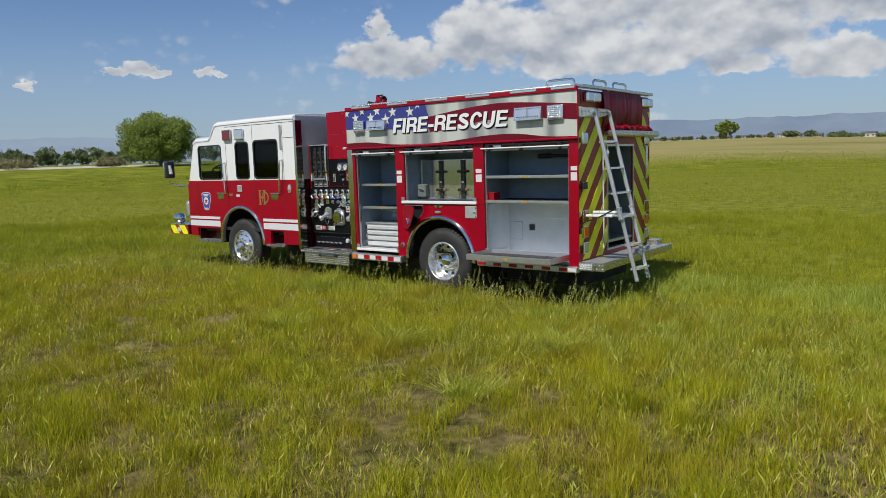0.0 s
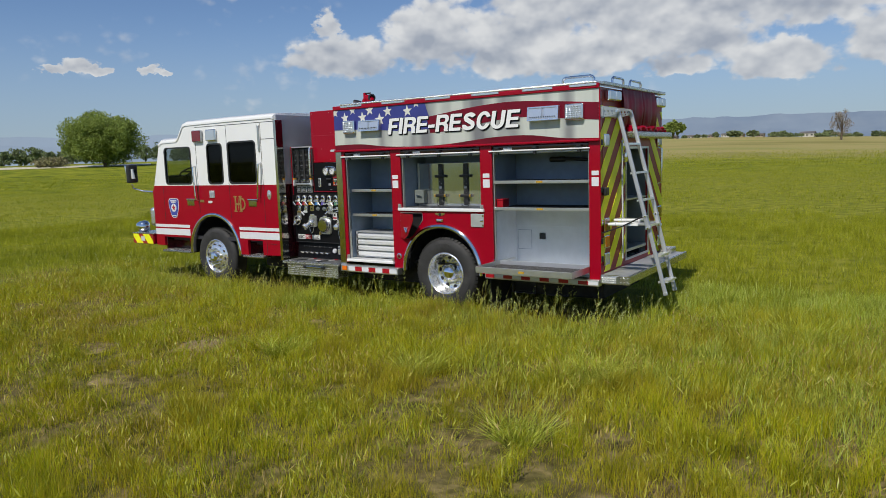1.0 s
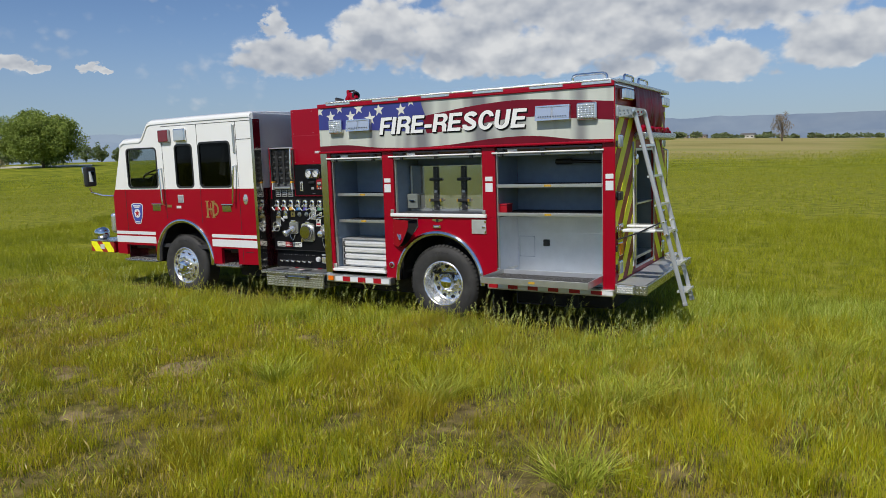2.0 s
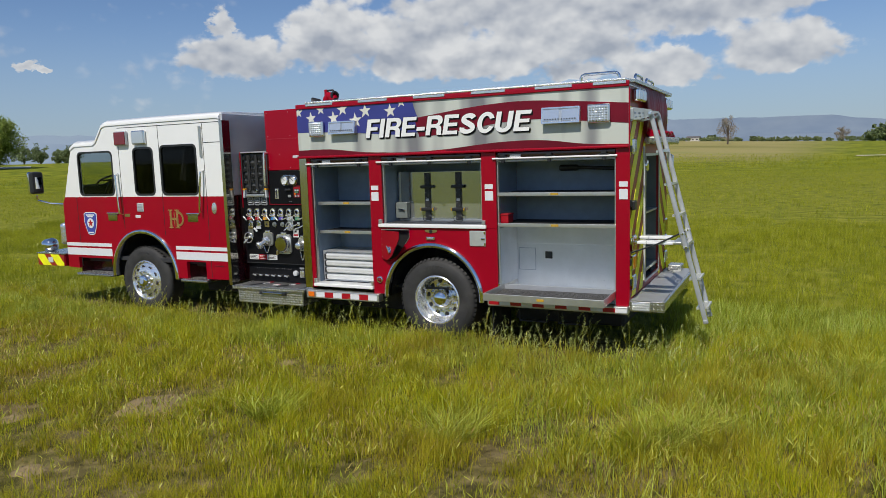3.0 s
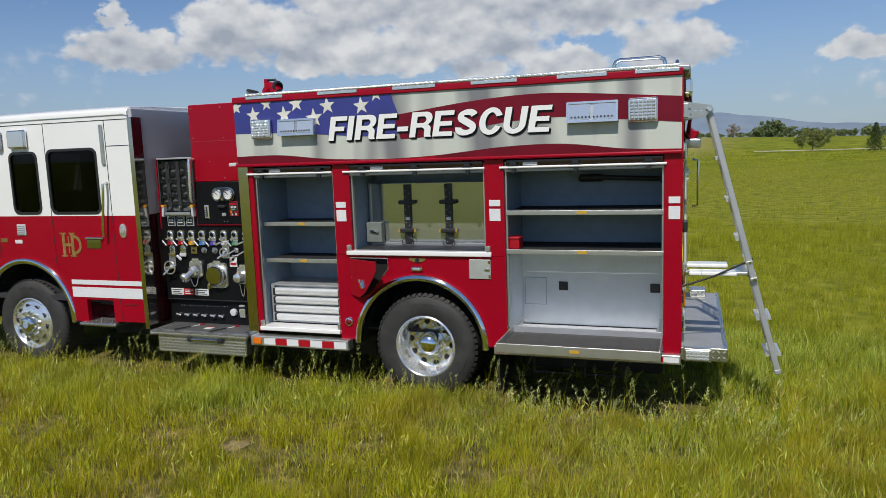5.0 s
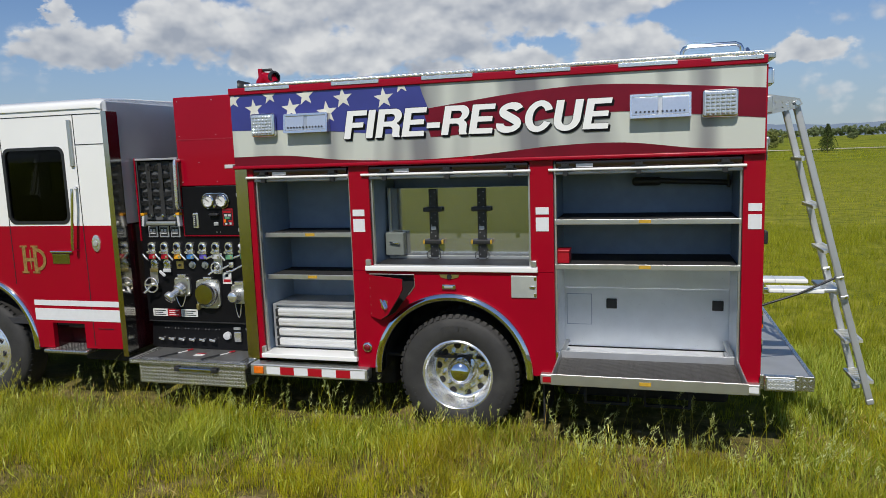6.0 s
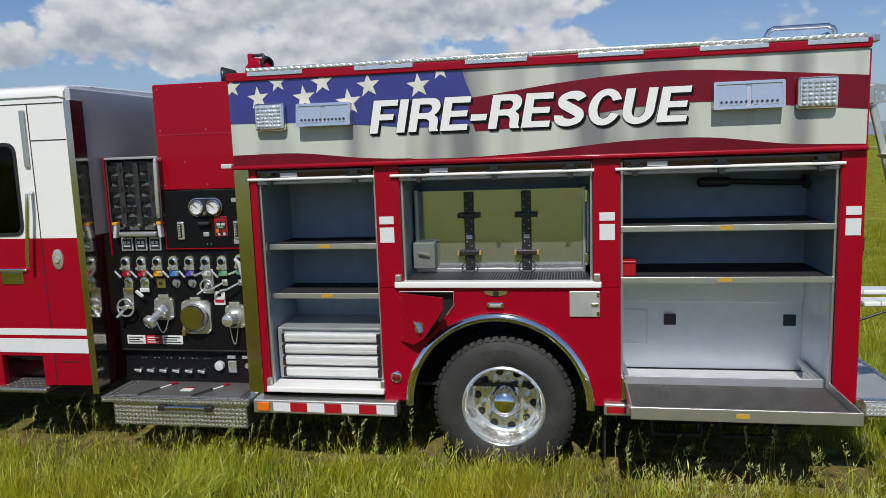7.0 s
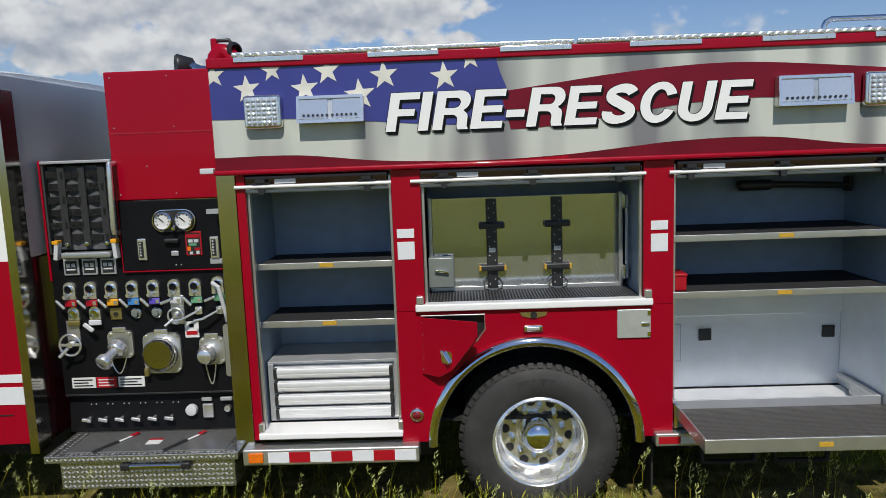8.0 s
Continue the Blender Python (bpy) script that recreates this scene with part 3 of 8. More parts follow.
for x0, x1, z in ((-5.36, -3.32, 2.845), (-3.63, -3.32, 2.565), (-6.34, -5.90, 2.645)):
    part("door_seam", box(x0, x1, -0.0025, 0.004, z - 0.004, z + 0.004, 0.0), PLASTIC, truck)


def fender(cx, cz, r0, r1, a0, a1, y0, y1):
    """A polished fender flare, rounded over its outer edge."""
    bm, rings = bmesh.new(), []
    n = 40
    mid = (r0 + r1) / 2
    prof = [(r0, y1), (r0, y0 + 0.01), (r0 + 0.008, y0), (mid, y0 - 0.014), (r1 - 0.008, y0 - 0.004), (r1, y0 + 0.012), (r1, y1)]
    for i in range(n + 1):
        a = radians(a0 + (a1 - a0) * i / n)
        rings.append([bm.verts.new((cx + r * math.cos(a), y, cz + r * math.sin(a))) for r, y in prof])
    for a, b in zip(rings, rings[1:]):
        for k in range(len(prof) - 1):
            bm.faces.new((a[k], b[k], b[k + 1], a[k + 1]))
    bm.faces.new(rings[0])
    bm.faces.new(rings[-1])
    bmesh.ops.recalc_face_normals(bm, faces=bm.faces[:])
    return bm


part("fender_trim", fender(-5.0, 0.60, 0.635, 0.705, -3, 183, -0.02, 0.06), CHROME, truck, "polished front fender trim")
part("fender_trim", fender(-0.03, 0.53, 0.625, 0.69, -1, 181, -0.025, 0.06), CHROME, truck, "polished rear fender trim")


def wheel_well(cx, cz, r, name):
    bm, rings = bmesh.new(), []
    for i in range(25):
        a = radians(-2 + 184 * i / 24)
        rings.append([bm.verts.new((cx + r * math.cos(a), y, cz + r * math.sin(a))) for y in (0.055, 0.75)])
    for a, b in zip(rings, rings[1:]):
        bm.faces.new((a[0], b[0], b[1], a[1]))
    bm.faces.new([q[1] for q in rings])
    return part(name, bm, DARK, truck, "black wheel well liner")


wheel_well(-5.0, 0.60, 0.664, "wheel_well")
wheel_well(-0.03, 0.53, 0.654, "wheel_well")


def tyre_mesh(r, rim, width, shoulder=0.026):
    half = width / 2
    prof = [(rim, -half + 0.03), (rim + 0.02, -half + 0.005), (rim + 0.06, -half), (r - 0.14, -half - 0.008), (r - 0.10, -half - 0.004), (r - 0.060, -half + 0.006), (r - 0.028, -half + 0.026), (r - 0.014, -half + 0.055), (r - 0.014, half - 0.055), (r - 0.015, half - 0.03), (r - 0.06, half), (rim, half - 0.03), (rim, -half + 0.03)]
    bm = lathe(prof, (0, 0, 0), 72)
    # sidewall rings and raised illegible lettering bars
    for k in range(54):
        a0, a1 = 2 * math.pi * k / 54, 2 * math.pi * (k + 0.60) / 54
        ring = []
        for a in (a0, a1):
            for rr, y in ((r, -half + 0.046), (r - shoulder, -half + 0.040 - shoulder * 0.94)):
                ring.append((rr * math.cos(a), y, rr * math.sin(a)))
        v = [bm.verts.new(c) for c in ring] + [bm.verts.new((c[0] * 0.985, c[1] + 0.03, c[2] * 0.985)) for c in ring]
        for f in ((0, 2, 3, 1), (0, 1, 5, 4), (2, 6, 7, 3), (1, 3, 7, 5), (0, 4, 6, 2)):
            bm.faces.new([v[i] for i in f])
    for a in (78, 84, 88, 94, 100, 106, 200, 206, 212, 330, 336, 342):
        m = Matrix.Rotation(radians(90 - a), 4, "Y") @ Matrix.Translation((0, -half - 0.004, r - 0.115))
        v = [bm.verts.new(m @ Vector(q)) for q in ((-0.016, -0.004, -0.022), (0.016, -0.004, -0.022), (0.016, -0.004, 0.022), (-0.016, -0.004, 0.022), (-0.016, 0.008, -0.022), (0.016, 0.008, -0.022), (0.016, 0.008, 0.022), (-0.016, 0.008, 0.022))]
        for f in ((0, 1, 2, 3), (0, 4, 5, 1), (1, 5, 6, 2), (2, 6, 7, 3), (3, 7, 4, 0)):
            bm.faces.new([v[i] for i in f])
    bmesh.ops.recalc_face_normals(bm, faces=bm.faces[:])
    return bm


def wheel(cx, y_face, cz, deep, name_label):
    """A tyre on a polished rim with hand holes, lug nuts and a hub cap."""
    R, rim = (0.525, 0.30) if deep else (0.538, 0.305)
    yc = y_face + 0.15
    tyre = part("wheel", turned(tyre_mesh(R, rim - 0.01, 0.30, 0.026 if deep else 0.010), Matrix.Translation((cx, yc, cz))), RUBBER, truck, name_label)
    if deep:
        prof = [(rim, -0.125), (rim + 0.008, -0.142), (rim - 0.006, -0.150), (rim - 0.020, -0.142), (rim - 0.030, -0.10), (rim - 0.036, 0.0), (rim - 0.045, 0.035), (rim - 0.075, 0.050), (0.135, 0.052), (0.130, 0.045), (0.0, 0.045)]
        face, hub = 0.05, [(0.118, 0.05), (0.116, -0.02), (0.110, -0.05), (0.095, -0.075), (0.070, -0.095), (0.045, -0.105), (0.0, -0.108)]
        bolt, hole = 0.168, 0.215
    else:
        prof = [(rim, -0.125), (rim + 0.008, -0.142), (rim - 0.006, -0.150), (rim - 0.022, -0.140), (rim - 0.034, -0.118), (rim - 0.07, -0.128), (0.19, -0.155), (0.12, -0.165), (0.0, -0.165)]
        face, hub = -0.16, [(0.098, -0.16), (0.096, -0.20), (0.085, -0.225), (0.06, -0.235), (0.0, -0.237)]
        bolt, hole = 0.142, 0.215
    c = (cx, yc, cz)
    disc = part("rim", lathe(prof, c, 56), POLISHED, tyre, "polished aluminium rim")
    part("hub_cap", lathe(hub, c, 32), CHROME, tyre, "bright chrome hub cap")
    if not deep:
        part("hub_seal", cyl((cx, yc - 0.238, cz), "y", 0.040, 0.012, 20), GREY, tyre, "dark oil cap")
    nut = to_mesh("lug_nut", add_cyl(cyl((0, 0, 0), "y", 0.019, 0.03, 6), (0, -0.022, 0), "y", 0.013, 0.03, 10, 0.008), CHROME)
    hole_me = to_mesh("rim_hole", cyl((0, 0, 0), "y", 0.030, 0.004, 16), DARK)
    yn = yc + (0.03 if deep else -0.172)
    for k in range(10):
        a = math.pi * 2 * (k + 0.3) / 10
        again("lug_nut", nut, (cx + bolt * math.cos(a), yn, cz + bolt * math.sin(a)), tyre)
        a += math.pi / 10
        yh = yc + (0.0485 if deep else -0.143)
        ob = again("rim_hole", hole_me, (cx + hole * math.cos(a), yh, cz + hole * math.sin(a)), tyre)
        if not deep:
            ob.rotation_euler = Euler((0.33 * math.sin(a), 0, -0.33 * math.cos(a)))
    return tyre


wheel(-5.06, 0.05, 0.50, False, "black front tyre with worn tread")
wheel(0.0, 0.03, 0.50, True, "black rear tyre with worn tread")
wheel(0.0, 0.40, 0.50, True, "black inner rear tyre")
for cx in (-5.06, 0.0):
    far = part("wheel", turned(tyre_mesh(0.525, 0.29, 0.30), Matrix.Translation((cx, W - 0.20, 0.50))), RUBBER, truck, "black tyre on the far side")
    part("rim", lathe([(0.30, -0.14), (0.27, -0.1), (0.2, -0.06), (0.0, -0.06)], (cx, W - 0.20, 0.50), 32), ALU, far)

# chassis
part("chassis_rail", box(-7.0, 2.3, 0.78, 0.86, 0.55, 0.80, 0.01), DARK, truck)
part("chassis_rail", box(-7.0, 2.3, 1.60, 1.68, 0.55, 0.80, 0.01), DARK, truck)
part("axle", cyl((-5.06, 1.22, 0.5), "y", 0.08, 1.7, 14), DARK, truck)
part("axle", add_cyl(cyl((0, 1.22, 0.5), "y", 0.10, 1.7, 14), (0, 1.22, 0.5), "x", 0.24, 0.4, 20), DARK, truck)
# tank and pump casing reach low to hide the lit grass beyond
part("fuel_tank", box(0.85, 2.2, 0.50, 1.95, 0.22, 0.62, 0.04), DARK, truck, "dark steel tank under the body")
part("pump_casing", box(-3.1, -2.0, 0.5, 1.9, 0.28, 0.75, 0.05), DARK, truck)
# added block that keeps the space under the body dark
part("tank_underside", box(-1.9, -0.70, 0.45, 1.95, 0.24, 0.60, 0.04), DARK, truck, "dark block added under the body to close the view")
part("exhaust_box", box(-4.2, -3.3, 0.45, 1.6, 0.32, 0.66, 0.04), DARK, truck)
part("underbody_panel", boxes((-1.95, 2.34, 0.20, W - 0.2, 0.60, 0.625), (-6.7, -3.3, 0.2, W - 0.2, 0.74, 0.79)), DARK, truck)

# ---- rescue body ----
X0, X1 = -1.955, 2.355
lowred = [(-0.885, 0.545), (-0.885, 1.40), (0.835, 1.40), (0.835, 0.545), (0.66, 0.545)] + arc(-0.03, 0.53, 0.66, 0, 180, 24) + [(-0.705, 0.545)]
DOOR_GAP = [(-0.735, 1.366), (-0.340, 1.366), (-0.340, 1.275), (-0.388, 1.205), (-0.520, 1.040), (-0.615, 0.985), (-0.735, 1.0)]
part("fender_panel", plate(lowred, [DOOR_GAP], 0.0, 0.04), RED, truck, "red panel over the rear wheel")
part("post", box(-0.885, -0.705, 0.0, 0.10, 1.40, 2.29, 0.006), RED, truck, "red door post")
part("post", box(0.65, 0.835, 0.0, 0.10, 1.40, 2.29, 0.006), RED, truck, "red door post")
part("post", box(2.215, X1, 0.0, 0.10, 0.53, 2.29, 0.006), RED, truck, "red rear door post")
part("post", box(-1.84, -1.785, 0.0, 0.10, 0.58, 2.29, 0.004), RED, truck, "narrow red door post")
part("corner_trim", box(X0 - 0.004, -1.842, -0.006, 0.26, 0.50, 2.30, 0.004), STEEL, truck, "polished steel corner trim")
part("band_panel", box(X0, X1, 0.0, 0.10, 2.285, 2.945, 0.008), RED, truck, "red upper body panel")
part("front_wall", box(X0, X0 + 0.04, 0.26, W, 0.62, 2.94, 0.004), ALU_DULL, truck)
part("body_roof", box(X0, X1 - 0.035, 0.10, W - 0.01, 2.90, 2.94, 0.006), ALU, truck, "aluminium body roof")
part("far_wall", box(X0, X1, W - 0.05, W, 0.56, 2.90, 0.006), RED, truck, "red far side wall")
part("edge_moulding", box(X0 - 0.005, X1 + 0.005, -0.022, 0.02, 2.925, 2.986, 0.008), RED, truck, "red roof edge moulding")


def compartment(x0, x1, z0, z1, depth, name):
    """A grey painted locker behind an opening in the side."""
    back = part(name, box(x0, x1, depth, depth + 0.03, z0 - 0.03, z1 + 0.1, 0.0), GREY, truck, "grey speckled locker interior")
    part("side_panel", box(x0 - 0.03, x0, 0.02, depth, z0 - 0.03, z1 + 0.1, 0.004), GREY, back)
    part("side_panel", box(x1, x1 + 0.03, 0.02, depth, z0 - 0.03, z1 + 0.1, 0.004), GREY, back)
    part("top_panel", box(x0, x1, 0.10, depth, z1 + 0.07, z1 + 0.1, 0.0), GREY, back)
    part("floor_panel", box(x0, x1, 0.02, depth, z0 - 0.03, z0, 0.004), GREY, back)
    for x in (x0 + 0.001, x1 - 0.019):
        part("door_track", box(x, x + 0.018, 0.03, 0.07, z0, z1 + 0.06, 0.004), ALU, back, "aluminium roller door track")


compartment(-1.785, -0.885, 0.62, 2.20, 0.62, "locker")
compartment(-0.705, 0.65, 1.43, 2.20, 0.64, "locker")
compartment(0.835, 2.215, 0.62, 2.20, 0.68, "locker")


def shelf(x0, x1, y0, y1, z):
    s = part("shelf", box(x0, x1, y0, y1, z - 0.012, z, 0.003), ALU, truck, "aluminium shelf with a black mat")
    part("shelf_lip", box(x0, x1, y0 - 0.012, y0, z - 0.020, z + 0.022, 0.003), ALU, s)
    part("mat", box(x0 + 0.006, x1 - 0.006, y0 + 0.004, y1, z + 0.001, z + 0.012, 0.002), MAT, s, "black ribbed rubber mat")
    xm = (x0 + x1) / 2
    part("sticker", box(xm - 0.045, xm + 0.045, y0 - 0.014, y0 - 0.011, z - 0.010, z + 0.016, 0.0), STICKER, s, "small gold sticker")
    return s


shelf(-1.783, -0.887, 0.14, 0.61, 1.69)
shelf(-1.783, -0.887, 0.14, 0.61, 1.31)
shelf(0.837, 2.213, 0.035, 0.67, 1.80)
shelf(0.837, 2.213, 0.035, 0.67, 1.445)


# ---- flag band and lettering ----
def curve_x(pts, n=60):
    """A smooth line through (x, z) pairs."""
    xs, zs = [q[0] for q in pts], [q[1] for q in pts]
    out = []
    for i in range(n + 1):
        x = xs[0] + (xs[-1] - xs[0]) * i / n
        k = max(0, min(len(xs) - 2, sum(1 for q in xs[1:-1] if q <= x)))
        t = (x - xs[k]) / (xs[k + 1] - xs[k])
        m0 = (zs[k + 1] - zs[max(k - 1, 0)]) / (xs[k + 1] - xs[max(k - 1, 0)])
        m1 = (zs[min(k + 2, len(xs) - 1)] - zs[k]) / (xs[min(k + 2, len(xs) - 1)] - xs[k])
        h = xs[k + 1] - xs[k]
        out.append((x, (2 * t**3 - 3 * t**2 + 1) * zs[k] + (t**3 - 2 * t**2 + t) * h * m0 + (-2 * t**3 + 3 * t**2) * zs[k + 1] + (t**3 - t**2) * h * m1))
    return out


low_wave = curve_x([(X0 + 0.003, 2.395), (-1.44, 2.395), (-0.93, 2.345), (-0.31, 2.325), (0.31, 2.350), (0.84, 2.398), (1.38, 2.405), (1.91, 2.345), (X1 - 0.003, 2.330)])
cream = part("flag_print", plate(low_wave + [(X1 - 0.003, 2.925), (X0 + 0.003, 2.925)], [], -0.004, 0.003), FLAG, truck, "cream flag print with grey folds")
up = curve_x([(-0.205, 2.728), (0.07, 2.760), (0.45, 2.805), (0.82, 2.835), (1.15, 2.846), (1.48, 2.832), (X1 - 0.003, 2.757)])
dn = curve_x([(-0.145, 2.505), (0.0, 2.508), (0.25, 2.532), (0.50, 2.565), (0.72, 2.596), (0.95, 2.622), (1.38, 2.636), (1.80, 2.600), (X1 - 0.003, 2.548)])
part("red_stripe", plate(dn + up[::-1], [], -0.0075, -0.004), STRIPE, cream, "dark red wavy flag stripe")
for pts in ([(X0 + 0.003, 2.395), (-1.44, 2.395), (-0.93, 2.345), (-0.6, 2.335)], [(0.20, 2.345), (0.84, 2.398), (1.38, 2.405), (1.91, 2.345), (2.1, 2.335)]):
    line = curve_x(pts, 24)
    part("red_stripe", plate([(x, z - 0.003) for x, z in line] + [(line[-1][0], 2.318), (line[0][0], 2.318)], [], -0.004, 0.003), STRIPE, cream, "dark red wavy flag stripe")
canton = curve_x([(X0 + 0.003, 2.625), (-1.4, 2.612), (-0.95, 2.580), (-0.5, 2.545), (-0.14, 2.560)], 24) + [(-0.135, 2.64), (-0.165, 2.75), (-0.205, 2.85), (-0.225, 2.925), (X0 + 0.003, 2.925)]
part("canton", plate(canton, [], -0.007, -0.0035), BLUE, cream, "dark blue flag corner")


def clip(poly, a, b, c):
    """Keep the side a*x + b*z <= c of a polygon."""
    out = []
    for i, p in enumerate(poly):
        q = poly[(i + 1) % len(poly)]
        dp, dq = a * p[0] + b * p[1] - c, a * q[0] + b * q[1] - c
        if dp <= 0:
            out.append(p)
        if dp * dq < 0:
            t = dp / (dp - dq)
            out.append((p[0] + t * (q[0] - p[0]), p[1] + t * (q[1] - p[1])))
    return out


def star(cx, cz, r, lean):
    pts = []
    for k in range(10):
        a = radians(90 + 36 * k + lean)
        rr = r if k % 2 == 0 else r * 0.40
        pts.append((cx + rr * math.cos(a), cz + rr * math.sin(a)))
    return pts


for cx, cz, r in ((-1.725, 2.800, 0.085), (-1.375, 2.790, 0.088), (-1.045, 2.742, 0.098), (-1.570, 2.905, 0.07), (-1.235, 2.890, 0.085), (-0.895, 2.852, 0.088), (-0.535, 2.833, 0.088), (-1.925, 2.885, 0.075), (-0.38, 2.93, 0.07)):
    shape = clip(clip(star(cx, cz, r, 4), 0, 1, 2.924), -1, 0, -(X0 + 0.004))
    part("star", plate(shape, [], -0.0095, -0.0065), STAR, cream, "cream star")



def ellipse(cx, cz, rx, rz, a0, a1, n=16):
    return [(cx + rx * math.cos(radians(a0 + (a1 - a0) * i / n)), cz + rz * math.sin(radians(a0 + (a1 - a0) * i / n))) for i in range(n + 1)]


def brush(line, widths):
    """A bent stroke along a line of (x, z), with a half width at each point."""
    left, right = [], []
    for i, (x, z) in enumerate(line):
        (xa, za), (xb, zb) = line[max(i - 1, 0)], line[min(i + 1, len(line) - 1)]
        d = math.hypot(xb - xa, zb - za)
        nx, nz = -(zb - za) / d, (xb - xa) / d
        left.append((x + nx * widths[i], z + nz * widths[i]))
        right.append((x - nx * widths[i], z - nz * widths[i]))
    return left + right[::-1]


def spine_of_s():
    """The bent middle line of the letter S: an upper and a lower bowl with a slanted join."""
    top = ellipse(0.455, 0.735, 0.275, 0.165, 12, 232, 14)
    low = ellipse(0.445, 0.275, 0.295, 0.180, 52, -192, 14)
    line = top + low
    return line, [0.098 + 0.030 * abs(math.cos(math.pi * 2 * i / (len(line) - 1))) for i in range(len(line))]


# heavy upright capitals, one unit high: advance, outline, holes
ARMS = [(0, 0), (0.80, 0), (0.80, 0.18), (0.25, 0.18), (0.25, 0.41), (0.74, 0.41), (0.74, 0.585), (0.25, 0.585), (0.25, 0.82), (0.78, 0.82), (0.78, 1), (0, 1)]
BOWL = [(0, 0), (0.25, 0), (0.25, 0.385)] + ellipse(0.45, 0.245, 0.155, 0.14, 90, 0, 5) + [(0.61, 0.09), (0.64, 0.0), (0.905, 0.0), (0.905, 0.025), (0.868, 0.075), (0.862, 0.25)] + ellipse(0.722, 0.29, 0.138, 0.175, 0, 78, 5) + ellipse(0.60, 0.735, 0.275, 0.265, -62, 90, 10) + [(0, 1)]
GLYPHS = {
    "F": (0.80, [(0, 0), (0.25, 0), (0.25, 0.395), (0.67, 0.395), (0.67, 0.575), (0.25, 0.575), (0.25, 0.82), (0.75, 0.82), (0.75, 1), (0, 1)], []),
    "I": (0.385, [(0.02, 0), (0.275, 0), (0.275, 1), (0.02, 1)], []),
    "R": (0.965, BOWL, [[(0.25, 0.56)] + ellipse(0.50, 0.69, 0.13, 0.13, -90, 90, 8) + [(0.25, 0.82)]]),
    "E": (0.875, ARMS, []),
    "-": (0.545, [(-0.01, 0.265), (0.455, 0.265), (0.455, 0.455), (-0.01, 0.455)], []),
    "S": (0.957, brush(*spine_of_s()), []),
    "C": (0.963, ellipse(0.46, 0.5, 0.455, 0.525, 24, 336, 30) + ellipse(0.46, 0.5, 0.21, 0.335, 330, 30, 22), []),
    "U": (0.976, [(0, 1)] + ellipse(0.43, 0.355, 0.43, 0.38, 180, 360, 18) + [(0.86, 1), (0.61, 1)] + ellipse(0.43, 0.355, 0.18, 0.19, 0, -180, 12) + [(0.25, 1)], []),
}


def banner(text, x0, z0, width, height, lean, dx, dz, y0, y1):
    """Slanted capitals as flat plates in the xz plane, shifted by dx, dz."""
    total = sum(GLYPHS[c][0] for c in text) - 0.075 + lean
    kx = width / total
    bm, pen = bmesh.new(), 0.0
    for c in text:
        wide_c, shape, holes = GLYPHS[c]

        def put(q):
            return x0 + dx + (pen + q[0] + lean * q[1]) * kx, z0 + dz + q[1] * height

        piece = plate([put(q) for q in shape], [[put(q) for q in h] for h in holes], y0, y1)
        me = bpy.data.meshes.new("letter")
        piece.to_mesh(me)
        piece.free()
        bm.from_mesh(me)
        bpy.data.meshes.remove(me)
        pen += wide_c
    return bm


part("lettering", banner("FIRE-RESCUE", -0.900, 2.515, 2.195, 0.228, 0.185, 0, 0, -0.0165, -0.0148), WHITE, cream, "white italic lettering")
shade_letters = bmesh.new()
for k, (dx, dz) in enumerate(((-0.0035, 0.003), (0.005, -0.006), (0.010, -0.0125), (0.0145, -0.0185))):
    piece = banner("FIRE-RESCUE", -0.900, 2.515, 2.195, 0.228, 0.185, dx, dz, -0.0142 + 0.0011 * k, -0.0136 + 0.0011 * k)
    me = bpy.data.meshes.new("letter")
    piece.to_mesh(me)
    piece.free()
    shade_letters.from_mesh(me)
    bpy.data.meshes.remove(me)
part("letter_shadow", shade_letters, BLACK, cream, "black drop shadow of the lettering")


# ---- scene lights on the band ----
def led_light(x0, x1, z0, z1):
    """A square warning light with a chrome bezel and a grid of small lenses."""
    body = part("warning_light", box(x0, x1, -0.060, -0.004, z0, z1, 0.022, 3), CHROME, truck, "square chrome warning light")
    part("lens", box(x0 + 0.014, x1 - 0.014, -0.066, -0.055, z0 + 0.014, z1 - 0.014, 0.012, 2), LENS, body, "clear lens")
    n = 6
    dome = bmesh.new()
    s = (x1 - x0 - 0.044) / n
    for i in range(n):
        for j in range(n):
            bmesh.ops.create_uvsphere(dome, u_segments=8, v_segments=5, radius=s * 0.50, matrix=Matrix.Translation((x0 + 0.022 + (i + 0.5) * s, -0.064, z0 + 0.022 + (j + 0.5) * (z1 - z0 - 0.044) / n)))
    tagged(part("lens_grid", dome, LENS, body, "small bright lens domes"), kind="stuff")


